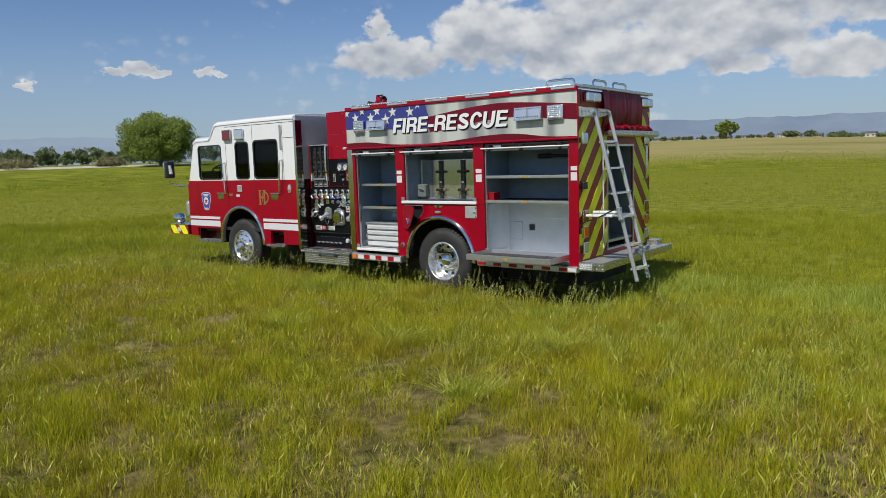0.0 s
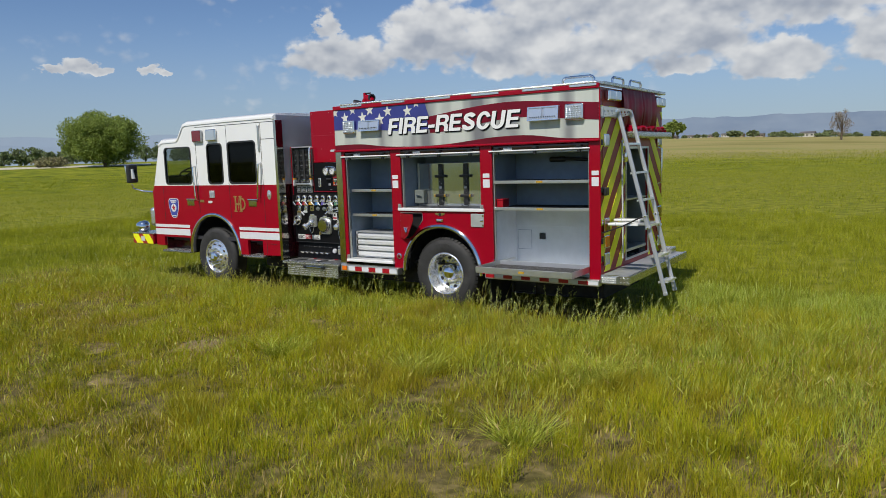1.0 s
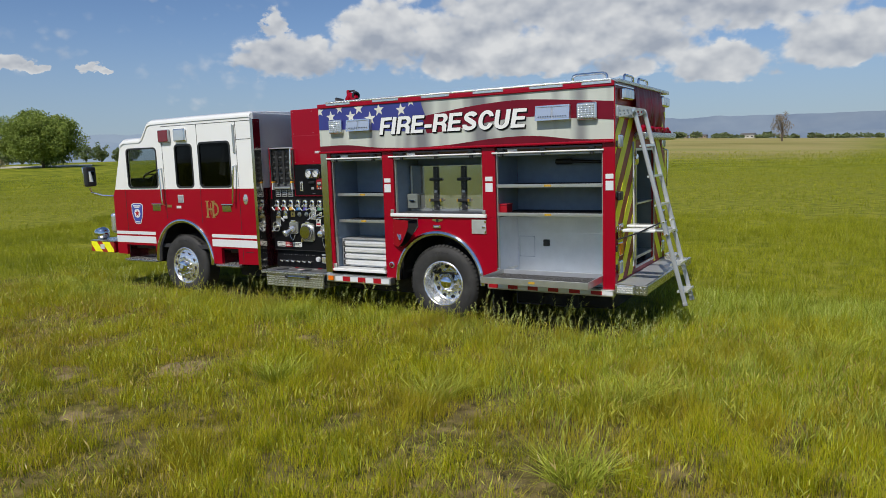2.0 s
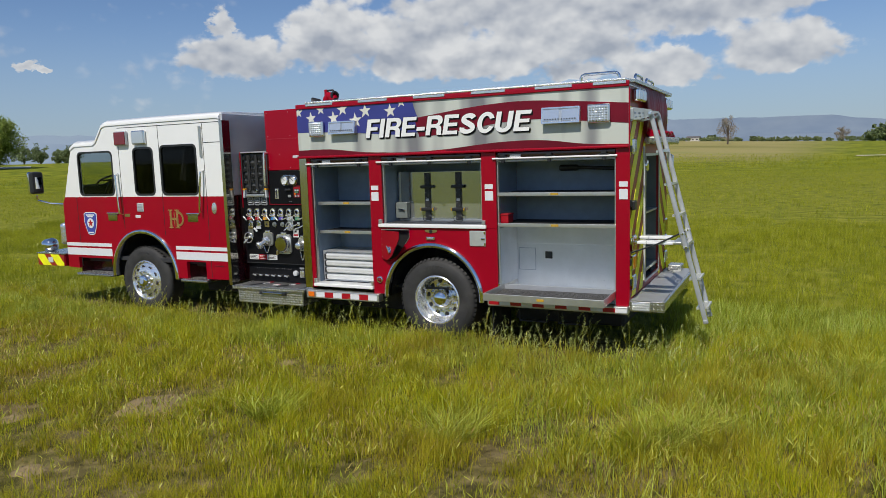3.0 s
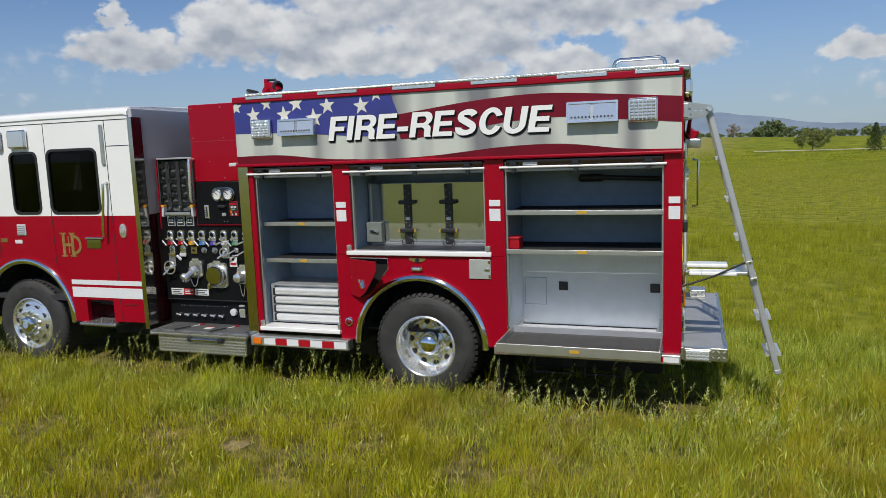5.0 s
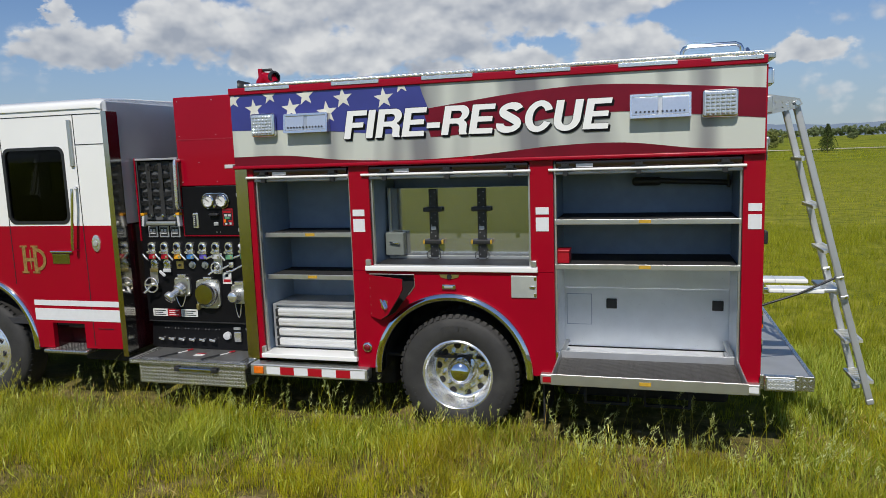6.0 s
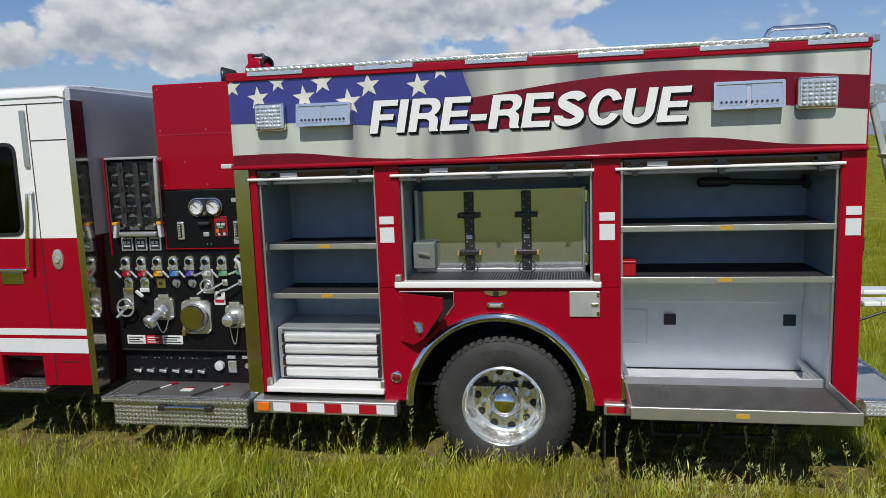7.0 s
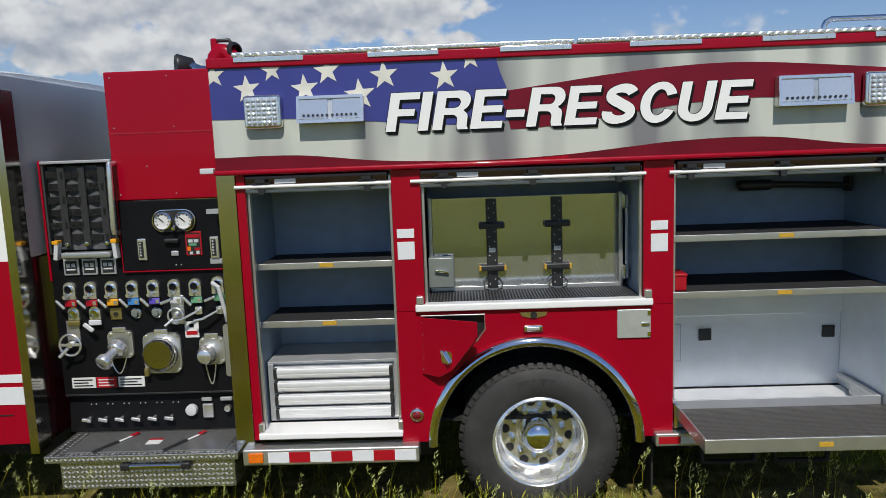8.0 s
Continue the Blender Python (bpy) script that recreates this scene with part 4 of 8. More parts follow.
def flood_light(x0, x1, z0, z1):
    """A long flood light with a tilted face, a row of diodes and a metal housing."""
    lean = 0.035
    prof = [(-0.004, z0), (-0.075, z0 + 0.004), (-0.050, z1 - 0.004), (-0.004, z1)]
    bm = bmesh.new()
    rows = [[bm.verts.new((x, y, z)) for y, z in prof] for x in (x0, x1)]
    for k in range(4):
        bm.faces.new((rows[0][k], rows[0][(k + 1) % 4], rows[1][(k + 1) % 4], rows[1][k]))
    bm.faces.new(rows[0])
    bm.faces.new(rows[1])
    bmesh.ops.recalc_face_normals(bm, faces=bm.faces[:])
    bmesh.ops.bevel(bm, geom=bm.edges[:], offset=0.006, segments=2, affect="EDGES")
    body = part("flood_light", bm, ALU, truck, "long aluminium flood light")
    tilt = math.atan2(0.025, z1 - z0)
    base = Matrix.Translation(((x0 + x1) / 2, -0.0655, (z0 + z1) / 2)) @ Matrix.Rotation(-tilt, 4, "X")
    hw, hh = (x1 - x0) / 2, (z1 - z0) / 2
    for s in (-1, 1):
        part("lens", turned(box(s * hw / 2 - hw / 2 + 0.014, s * hw / 2 + hw / 2 - 0.014, -0.004, 0.004, -hh + 0.025, hh - 0.022, 0.003), base), LENS, body, "clear flat lens")
    dio = bmesh.new()
    for i in range(12):
        add_cyl(dio, (-hw + 0.03 + (i + (0.5 if i < 6 else 0.7)) * (2 * hw - 0.06) / 12.3, -0.006, -hh + 0.045), "y", 0.008, 0.008, 10)
    tagged(part("diode_row", turned(dio, base), PLASTIC, body, "row of dark diodes"), kind="stuff")
    part("bezel", turned(plate(rounded(-hw, hw, -hh, hh, 0.008), [rounded(-hw + 0.016, hw - 0.016, -hh + 0.02, hh - 0.018, 0.006)], -0.009, 0.004), base), SATIN, body, "riveted metal bezel")


led_light(-1.745, -1.515, 2.560, 2.760)
flood_light(-1.420, -1.020, 2.580, 2.742)
flood_light(1.415, 1.845, 2.575, 2.752)
led_light(1.920, 2.168, 2.560, 2.760)

# ---- roof edge ----
for x0, x1 in ((-1.80, 0.235), (0.255, 2.33)):
    cover = part("roof_cover", box(x0, x1, -0.026, 0.32, 2.988, 3.016, 0.006), SATIN, truck, "tread plate roof cover")
    tagged(part("tread_pattern", lugs(x0 + 0.01, x1 - 0.01, 0.0, 0.31, 3.016, 0.045, True), LUG, cover), kind="stuff")
    tagged(part("tread_pattern", lugs(x0 + 0.006, x1 - 0.006, 2.990, 3.0145, -0.026, 0.024), LUG, cover), kind="stuff")
for x0 in (-1.79, -0.985, -0.20, 0.56, 1.33, 1.98):
    x1 = min(x0 + 0.42, 2.33)
    h = part("hinge", box(x0, x1, -0.029, -0.020, 2.957, 2.986, 0.002), SATIN, truck, "aluminium hinge strip")
    for k in range(4):
        again("rivet", bpy.data.meshes.get("rivet") or to_mesh("rivet", cyl((0, 0, 0), "y", 0.0045, 0.006, 8), ALU_DULL), (x0 + 0.05 + k * (x1 - x0 - 0.1) / 3, -0.030, 2.970), h)
part("drip_rail", box(X0 - 0.004, X1 + 0.004, -0.042, 0.0, 2.288, 2.318, 0.010, 3), RED, truck, "red drip rail")
for a, b in (((1.79, 0.20), (2.21, 0.20)), ((2.30, 0.58), (2.30, 0.98)), ((2.30, 1.22), (2.30, 1.66))):
    d = Vector((b[0] - a[0], b[1] - a[1], 0)).normalized() * 0.045
    pts = [(a[0], a[1], 3.0), (a[0], a[1], 3.06), (a[0] + d.x * 0.3, a[1] + d.y * 0.3, 3.085), (a[0] + d.x, a[1] + d.y, 3.10), (b[0] - d.x, b[1] - d.y, 3.10), (b[0] - d.x * 0.3, b[1] - d.y * 0.3, 3.085), (b[0], b[1], 3.06), (b[0], b[1], 3.0)]
    part("roof_handle", tube(pts, 0.017, 10), CHROME, truck, "chrome roof grab handle")

# ---- post markers, roller door bars ----
for x0, x1, dz in ((-0.861, -0.755, 0.0), (0.694, 0.797, 0.0), (2.252, 2.345, 0.011)):
    part("marker", box(x0, x1, -0.004, 0.002, 1.732 + dz, 1.842 + dz, 0.001), TAPE, truck, "white reflective marker")
    part("marker", box(x0, x1, -0.004, 0.002, 1.866 + dz, 1.922 + dz, 0.001), TAPE, truck, "white reflective marker")
for x0, x1, clips in ((-1.845, -0.882, (-1.68, -1.03)), (-0.765, 0.66, (-0.56, -0.02, 0.50)), (0.80, 2.235, (0.93, 1.48, 2.09))):
    bar = part("door_bar", tube([(x0, -0.012, 2.212), (x1, -0.012, 2.212)], 0.0115, 10), WHITE, truck, "white roller door lift bar")
    # the gap's shade under the drip rail is painted into this part's colour
    part("rolled_door", box(x0 + 0.05, x1 - 0.02, 0.01, 0.075, 2.222, 2.286, 0.014, 3), MAROON, bar, "rolled up door edge, gap shade put into its dark red")
    part("door_gasket", box(x0 + 0.05, x1 - 0.02, 0.012, 0.06, 2.172, 2.196, 0.006), ALU_DULL, bar, "grey door bottom rail")
    for x in clips:
        c = part("latch", boxes((x - 0.055, x + 0.055, -0.022, 0.012, 2.2235, 2.236), (x - 0.028, x + 0.028, -0.030, 0.012, 2.236, 2.258), (x - 0.018, x + 0.018, -0.020, 0.010, 2.165, 2.2005)), PLASTIC, bar, "black latch clip")
    part("sticker", box(clips[0] + 0.08, clips[0] + 0.21, 0.006, 0.011, 2.228, 2.256, 0.0), TAPE, bar, "white sticker")

# ---- fender panel fittings ----
AJAR = Matrix.Translation((-0.735, 0, 0)) @ Matrix.Rotation(radians(-25), 4, "Z") @ Matrix.Translation((0.735, 0, 0))
pocket = part("filler_pocket", plate([(-0.55 + (x + 0.55) * 1.05, 1.18 + (z - 1.18) * 1.05) for x, z in DOOR_GAP], [], 0.041, 0.048), PLASTIC, truck, "black fuel filler pocket")
part("frame_edge", tube([(-0.735, -0.003, 1.370), (-0.336, -0.003, 1.370), (-0.336, -0.003, 1.273), (-0.392, -0.003, 1.198)], 0.005, 6), ALU, pocket, "bright metal edge")
fdoor = part("fuel_door", turned(plate([(-0.733, 1.362), (-0.346, 1.362), (-0.346, 1.277), (-0.392, 1.208), (-0.522, 1.045), (-0.615, 0.990), (-0.733, 1.004)], [], -0.012, -0.001), AJAR), RED, truck, "red fuel filler door standing ajar")
part("door_lip", turned(tube([(-0.350, -0.004, 1.360), (-0.350, -0.004, 1.277), (-0.394, -0.004, 1.210), (-0.522, -0.004, 1.049), (-0.613, -0.004, 0.994)], 0.006, 6), AJAR), PLASTIC, fdoor, "dark rubber lip")
part("handle_plate", turned(plate(rounded(-0.592, -0.520, 1.085, 1.165, 0.02), [], -0.018, -0.012), AJAR), CHROME, fdoor, "chrome latch plate")
part("handle", turned(turned(box(-0.050, 0.050, -0.040, -0.018, -0.011, 0.011, 0.007, 3), Matrix.Translation((-0.560, 0, 1.130)) @ Matrix.Rotation(radians(58), 4, "Y")), AJAR), CHROME, fdoor, "chrome twist handle")
for k in range(5):
    again("rivet", bpy.data.meshes["rivet"], (-0.727, -0.014, 1.03 + k * 0.075), fdoor)
badge = part("badge", plate([(-0.115, 1.375), (0.055, 1.375), (0.045, 1.352), (0.0, 1.34), (-0.06, 1.34), (-0.105, 1.352)], [], -0.006, 0.0), BRASS, truck, "bronze winged badge")
part("badge_ring", lathe([(0.022, 0), (0.020, -0.006), (0.012, -0.006), (0.0, -0.003)], (-0.03, -0.006, 1.357), 20), PLASTIC, badge)
ml = part("marker_lamp", box(-0.095, 0.025, -0.022, 0.0, 1.252, 1.294, 0.012, 3), CHROME, truck, "small chrome marker lamp")
part("lens", box(-0.075, 0.005, -0.026, -0.018, 1.263, 1.284, 0.006), LENS, ml)
rl = part("round_lamp", lathe([(0.046, 0.0), (0.044, -0.012), (0.036, -0.018), (0.0, -0.018)], (-0.785, 0, 0.727), 24), CHROME, truck, "round chrome marker lamp")
part("lens", lathe([(0.030, -0.017), (0.024, -0.026), (0.0, -0.030)], (-0.785, 0, 0.727), 20), REDLENS, rl, "red lens")
hatch = part("hatch", box(0.486, 0.694, -0.012, 0.0, 1.192, 1.375, 0.008, 3), HATCH, truck, "small brushed aluminium hatch")
part("hatch_hinge", box(0.672, 0.692, -0.016, -0.010, 1.335, 1.365, 0.002), CHROME, hatch)
part("hatch_hinge", box(0.672, 0.692, -0.016, -0.010, 1.202, 1.232, 0.002), CHROME, hatch)
part("hatch_latch", box(0.635, 0.685, -0.022, -0.010, 1.27, 1.292, 0.006), CHROME, hatch)
sill = part("sill", box(-0.765, 0.705, -0.028, 0.06, 1.400, 1.446, 0.008, 2), WHITE, truck, "white aluminium sill")
for x in (-0.735, 0.675):
    part("latch", box(x - 0.022, x + 0.022, -0.030, 0.012, 1.447, 1.50, 0.006), ALU, sill)

# ---- rear locker row: tool board ----
board = part("tool_board", box(-0.66, 0.585, 0.40, 0.415, 1.475, 2.075, 0.004), TOOLBOARD, truck, "polished tool board")
part("board_edge", box(-0.685, -0.66, 0.385, 0.42, 1.44, 2.08, 0.004), ALU, board)
part("board_edge", box(0.585, 0.61, 0.385, 0.42, 1.44, 2.08, 0.004), ALU, board)
part("board_foot", box(-0.66, 0.585, 0.385, 0.40, 1.445, 1.475, 0.003), ALU, board)
floor_mat = part("floor_mat", box(-0.70, 0.645, 0.05, 0.62, 1.432, 1.444, 0.002), MAT, truck, "black ribbed floor mat")
ridge = to_mesh("mat_ridge", box(-0.0045, 0.0045, 0.055, 0.38, 0.0, 0.007, 0.002, 1), RIDGE)
for k in range(66):
    again("mat_ridge", ridge, (-0.690 + 0.0202 * k, 0, 1.443), floor_mat)
for xs in (-0.262, 0.172):
    st = part("bracket_rail", box(xs - 0.036, xs + 0.036, 0.375, 0.398, 1.46, 2.062, 0.004), PLASTIC, truck, "black perforated bracket rail")
    for z, m in ((1.885, PLASTIC), (1.60, PLASTIC)):
        part("clamp", box(xs - 0.085, xs + 0.085, 0.345, 0.378, z - 0.020, z + 0.020, 0.008), m, st, "black clamp")
    for s in (-1, 1):
        part("clamp_tip", box(xs + s * 0.084 - 0.008, xs + s * 0.084 + 0.008, 0.338, 0.372, 1.582, 1.620, 0.005), STICKER, st, "gold clamp tip")
        part("strap", tube([(xs + s * 0.03, 0.37, 1.53), (xs + s * 0.062, 0.36, 1.50), (xs + s * 0.058, 0.36, 1.46), (xs + s * 0.03, 0.37, 1.45)], 0.004, 6), PLASTIC, st)
    part("plate", box(xs - 0.022, xs + 0.022, 0.370, 0.376, 1.705, 1.735, 0.001), LIGHTGREY, st, "small grey plate")
    hole = bpy.data.meshes.get("rail_hole") or to_mesh("rail_hole", cyl((0, 0, 0), "y", 0.004, 0.002, 8), LIGHTGREY)
    for k in range(18):
        again("rail_hole", hole, (xs + (-0.018, 0.018)[k % 2], 0.3745, 1.49 + 0.032 * k), st)
jb = part("junction_box", box(-0.69, -0.52, 0.30, 0.385, 1.485, 1.69, 0.010), SMOKE, truck, "smoky grey junction box")
part("latch", turned(box(-0.045, 0.045, -0.02, 0, -0.009, 0.009, 0.004), Matrix.Translation((-0.60, 0.298, 1.60)) @ Matrix.Rotation(radians(8), 4, "Y")), CHROME, jb)
for z in (2.02, 1.55):
    part("hinge", box(0.60, 0.635, 0.32, 0.38, z - 0.045, z + 0.045, 0.006), CHROME, board)
part("gas_strut", tube([(0.625, 0.34, 1.60), (0.625, 0.34, 1.98)], 0.010, 8), LIGHTGREY, board)

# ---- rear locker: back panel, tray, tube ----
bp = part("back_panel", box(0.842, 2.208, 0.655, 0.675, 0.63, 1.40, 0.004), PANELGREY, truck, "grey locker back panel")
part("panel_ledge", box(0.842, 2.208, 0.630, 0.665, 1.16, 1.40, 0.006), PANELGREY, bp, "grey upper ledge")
for x in (1.25, 2.118):
    part("pull", box(x - 0.045, x + 0.045, 0.640, 0.655, 0.977, 1.065, 0.014, 3), PLASTIC, bp, "black recessed pull")
# liners added to carry the same lifted tone onto the lower side walls
part("side_liner", box(0.837, 0.844, 0.05, 0.655, 0.63, 1.40, 0.002), PANELGREY, bp, "pale satin liner added low on the locker side")
part("side_liner", box(2.207, 2.213, 0.05, 0.655, 0.63, 1.40, 0.002), PANELGREY, bp, "pale satin liner added low on the locker side")
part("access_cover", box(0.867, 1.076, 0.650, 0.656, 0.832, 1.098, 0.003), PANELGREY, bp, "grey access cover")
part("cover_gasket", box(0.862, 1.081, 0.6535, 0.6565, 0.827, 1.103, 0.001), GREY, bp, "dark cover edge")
tl = part("tube_light", tube([(1.62, 0.55, 2.085), (2.19, 0.55, 2.06)], 0.022, 10), PLASTIC, truck, "black tube under the locker top")
part("tube_head", box(1.42, 1.66, 0.52, 0.60, 2.045, 2.118, 0.03, 3), PLASTIC, tl)
part("bracket", box(2.165, 2.185, 0.53, 0.62, 2.02, 2.12, 0.003), PLASTIC, tl)

TZ = 0.655  # underside of the pulled out tray
tray = part("pull_out_tray", box(0.865, 2.205, -0.515, 0.12, TZ + 0.004, TZ + 0.016, 0.003), ALU, truck, "pulled out aluminium tray")
part("tray_lip", box(0.862, 2.215, -0.530, -0.515, TZ, TZ + 0.082, 0.004), ALU, tray, "aluminium tray front lip")
for x in (0.862, 2.200):
    part("tray_wall", box(x, x + 0.012, -0.515, 0.12, TZ + 0.002, TZ + 0.082, 0.003), ALU, tray)
part("tray_back", box(0.865, 2.205, 0.108, 0.120, TZ + 0.004, TZ + 0.080, 0.003), ALU_DULL, tray, "dull tray back lip")
part("mat", box(0.876, 2.198, -0.510, 0.106, TZ + 0.017, TZ + 0.024, 0.002), TRAYMAT, tray, "black ribbed tray mat")
rib = to_mesh("mat_rib", box(0.88, 2.195, -0.004, 0.004, 0.0, 0.003, 0.0), TRAYMAT, False)
for k in range(30):
    again("mat_rib", rib, (0, -0.498 + k * 0.0202, TZ + 0.024), tray)
part("tray_slide", box(2.160, 2.198, 0.122, 0.60, 0.700, 0.735, 0.006), ALU, tray, "aluminium tray slide")
part("tray_slide", box(2.145, 2.160, 0.122, 0.40, 0.650, 0.700, 0.004), ALU_DULL, tray)
part("tray_slide", box(0.868, 0.90, 0.122, 0.50, 0.700, 0.730, 0.006), ALU, tray)
# sheet added over the grey floor to show it sunlit
part("locker_floor", box(0.842, 2.208, 0.03, 0.634, 0.6205, 0.6265, 0.001), FLOORWHITE, truck, "bright sheet on the locker floor, sunlight in its tone")
part("slide_bracket", box(0.840, 0.862, -0.02, 0.03, 0.600, 0.760, 0.004), CHROME, tray, "chrome slide bracket")
part("sticker", box(1.49, 1.57, -0.533, -0.530, TZ + 0.028, TZ + 0.054, 0.0), STICKER, tray, "small gold sticker")

red_box = thing("storage_box", (0.88, 0.15, 1.458), "small red plastic box standing on a shelf", "box")
part("box_shell", box(0.842, 0.945, 0.09, 0.26, 1.459, 1.565, 0.010), TAPERED, red_box, "red plastic shell")
part("box_lid", box(0.842, 0.948, 0.085, 0.265, 1.552, 1.572, 0.006), TAPERED, red_box)

# ---- drawer cabinet ----
dc = part("drawer_cabinet", box(-1.735, -0.937, 0.20, 0.215, 0.66, 1.035, 0.0), ALU_DULL, truck, "grey metal drawer cabinet")
part("cabinet_floor", box(-1.772, -0.90, 0.17, 0.60, 0.645, 0.66, 0.002), ALU_DULL, dc)
part("cabinet_top", box(-1.772, -0.90, 0.17, 0.60, 1.035, 1.05, 0.002), ALU_DULL, dc)
part("cabinet_side", box(-1.772, -1.735, 0.17, 0.60, 0.66, 1.035, 0.002), ALU_DULL, dc)
part("cabinet_side", box(-0.937, -0.90, 0.17, 0.60, 0.66, 1.035, 0.002), ALU_DULL, dc)
for z in (0.700, 0.7915, 0.883, 0.9745):
    d = part("drawer", box(-1.728, -0.944, 0.160, 0.195, z - 0.040, z + 0.042, 0.003), ALU_DULL, dc, "grey metal drawer")
    pull = [(0.160, z - 0.030), (0.140, z - 0.026), (0.136, z - 0.010), (0.139, z - 0.005), (0.139, z - 0.002), (0.135, z + 0.003), (0.134, z + 0.022), (0.140, z + 0.032), (0.160, z + 0.035)]
    bm = bmesh.new()
    ends = [[bm.verts.new((x, yy, zz)) for yy, zz in pull] for x in (-1.706, -0.966)]
    for k in range(len(pull)):
        bm.faces.new((ends[0][k], ends[1][k], ends[1][(k + 1) % len(pull)], ends[0][(k + 1) % len(pull)]))
    bm.faces.new(ends[0])
    bm.faces.new(ends[1][::-1])
    bmesh.ops.recalc_face_normals(bm, faces=bm.faces[:])
    part("drawer_pull", bm, DRAWER_ALU, d, "bright full width pull")
    for x in (-1.728, -0.966):
        part("end_cap", box(x, x + 0.022, 0.128, 0.162, z - 0.034, z + 0.038, 0.004), PLASTIC, d, "black end cap")
part("locker_sill", box(-1.80, -0.875, -0.045, 0.16, 0.598, 0.640, 0.008), WHITE, truck, "white locker sill")
for x in (-1.80, -0.905):
    part("latch", box(x, x + 0.03, -0.03, 0.012, 0.642, 0.70, 0.005), ALU, truck)


def marker_strip(x0, x1, y0, z0, z1, amber, first):
    """A bumper strip with red and white reflective blocks."""
    s = part("rub_rail", box(x0, x1, y0, 0.05, z0, z1, 0.012, 3), ALU, truck, "aluminium rub rail")
    x = x0 + 0.02
    if amber:
        lamp = part("side_lamp", box(x + 0.02, x + 0.115, y0 - 0.012, y0, z0 + 0.022, z1 - 0.020, 0.006), AMBER, s, "amber side lamp")
        x += 0.145
    k = first
    while x < x1 - 0.05:
        e = min(x + 0.135, x1 - 0.012)
        part("reflector", box(x, e, y0 - 0.003, y0 + 0.001, z0 + 0.020, z1 - 0.020, 0.0), (TAPE, TAPERED)[k % 2], s, ("white", "red")[k % 2] + " reflective block")
        x, k = e, k + 1


marker_strip(-1.905, -0.775, -0.075, 0.440, 0.548, True, 0)
marker_strip(0.715, 2.36, -0.055, 0.494, 0.580, False, 1)
part("mud_flap", box(0.72, 0.735, 0.08, 0.66, 0.10, 0.60, 0.003), DARK, truck, "black rubber mud flap")
for x0 in (1.05, 1.52):
    bx = part("battery_tray", plate(rounded(x0, x0 + 0.36, 0.30, 0.46, 0.015), [rounded(x0 + 0.02, x0 + 0.34, 0.32, 0.44, 0.01)], 0.10, 0.13), DARK, truck, "dark open frame under the body")


# ---- pump panel ----
PY = 0.28  # depth of the panel's face
panel = part("pump_panel", box(-3.215, X0, PY, PY + 0.05, 0.82, 1.80, 0.004), BLACK, truck, "black pump control panel")
part("panel_lower", turned(box(-0.63, 0.63, 0, 0.04, -0.135, 0.135, 0.004), Matrix.Translation((-2.585, PY + 0.035, 0.685)) @ Matrix.Rotation(radians(-6), 4, "X")), BLACK, panel, "black lower lever panel")
gp = part("gauge_panel", box(-2.712, X0, PY - 0.014, PY + 0.03, 1.672, 2.135, 0.004), BLACK, truck, "black gauge panel")
part("panel_frame", tube([(-2.715, PY - 0.016, 2.14), (-2.715, PY - 0.016, 1.668), (-2.0, PY - 0.016, 1.668)], 0.005, 6), RED, gp, "thin red panel edge")
upper = part("pump_housing", box(-2.735, X0, PY - 0.005, W - 0.28, 2.138, 2.968, 0.012), RED, truck, "red pump housing")
part("housing_seam", box(-2.735, X0, PY - 0.008, PY, 2.572, 2.580, 0.0), DARKRED, upper)
for x, z in ((-2.69, 2.93), (-2.32, 2.93), (-2.69, 2.61), (-2.30, 2.61), (-2.69, 2.18), (-2.32, 2.18), (-2.50, 2.36)):
    again("rivet", bpy.data.meshes["rivet"], (x, PY - 0.008, z), upper)

# hose bay with woven straps
bay = part("hose_bay", boxes((-3.215, -2.735, 0.50, 0.53, 1.80, 2.40), (-3.215, -3.195, PY, 0.50, 1.80, 2.40), (-2.755, -2.735, PY, 0.50, 1.80, 2.40), (-3.215, -2.735, PY, 0.53, 1.78, 1.80)), BAYGREY, truck, "dark hose bay behind webbing")
part("bay_edge", box(-3.222, -3.208, PY - 0.012, PY + 0.01, 1.62, 2.42, 0.003), RED, bay, "red bay edge")
part("bay_top", box(-3.215, -2.74, PY - 0.01, 0.53, 2.395, 2.415, 0.004), ALU_DULL, bay)
for k in range(6):
    z = 1.905 + 0.084 * k
    bow = bmesh.new()
    cols = []
    for i in range(17):
        over, sag = 0.010 * math.cos(math.pi * (i / 2 + k)), 0.004 * math.sin(0.2 * math.pi * i + k)
        cols.append([bow.verts.new((-3.19 + 0.425 * i / 16, PY + 0.020 + over, z + h - sag)) for h in (-0.024, 0.022)])
    for p, q in zip(cols, cols[1:]):
        bow.faces.new((p[0], q[0], q[1], p[1]))
    bmesh.ops.solidify(bow, geom=bow.faces[:], thickness=0.005)
    part("strap", bow, WEB, bay, "black webbing strap")
for k in range(3):
    x = -3.09 + 0.135 * k
    part("strap", box(x - 0.024, x + 0.024, PY + 0.014, PY + 0.020, 1.85, 2.38, 0.002), WEB, bay, "black webbing strap")
for k in range(3):
    part("snap_hook", lathe([(0.016, 0), (0.014, -0.012), (0.0, -0.014)], (-3.09 + 0.135 * k, PY + 0.012, 1.862), 12), CHROME, bay, "small chrome snap")
part("bay_screen", box(-3.19, -2.76, PY + 0.040, PY + 0.046, 1.82, 2.38, 0.0), SCREEN, bay, "grey canvas")
part("step_bar", box(-3.10, -2.77, PY - 0.07, PY - 0.01, 1.775, 1.815, 0.010), ALU, panel, "folding aluminium step")
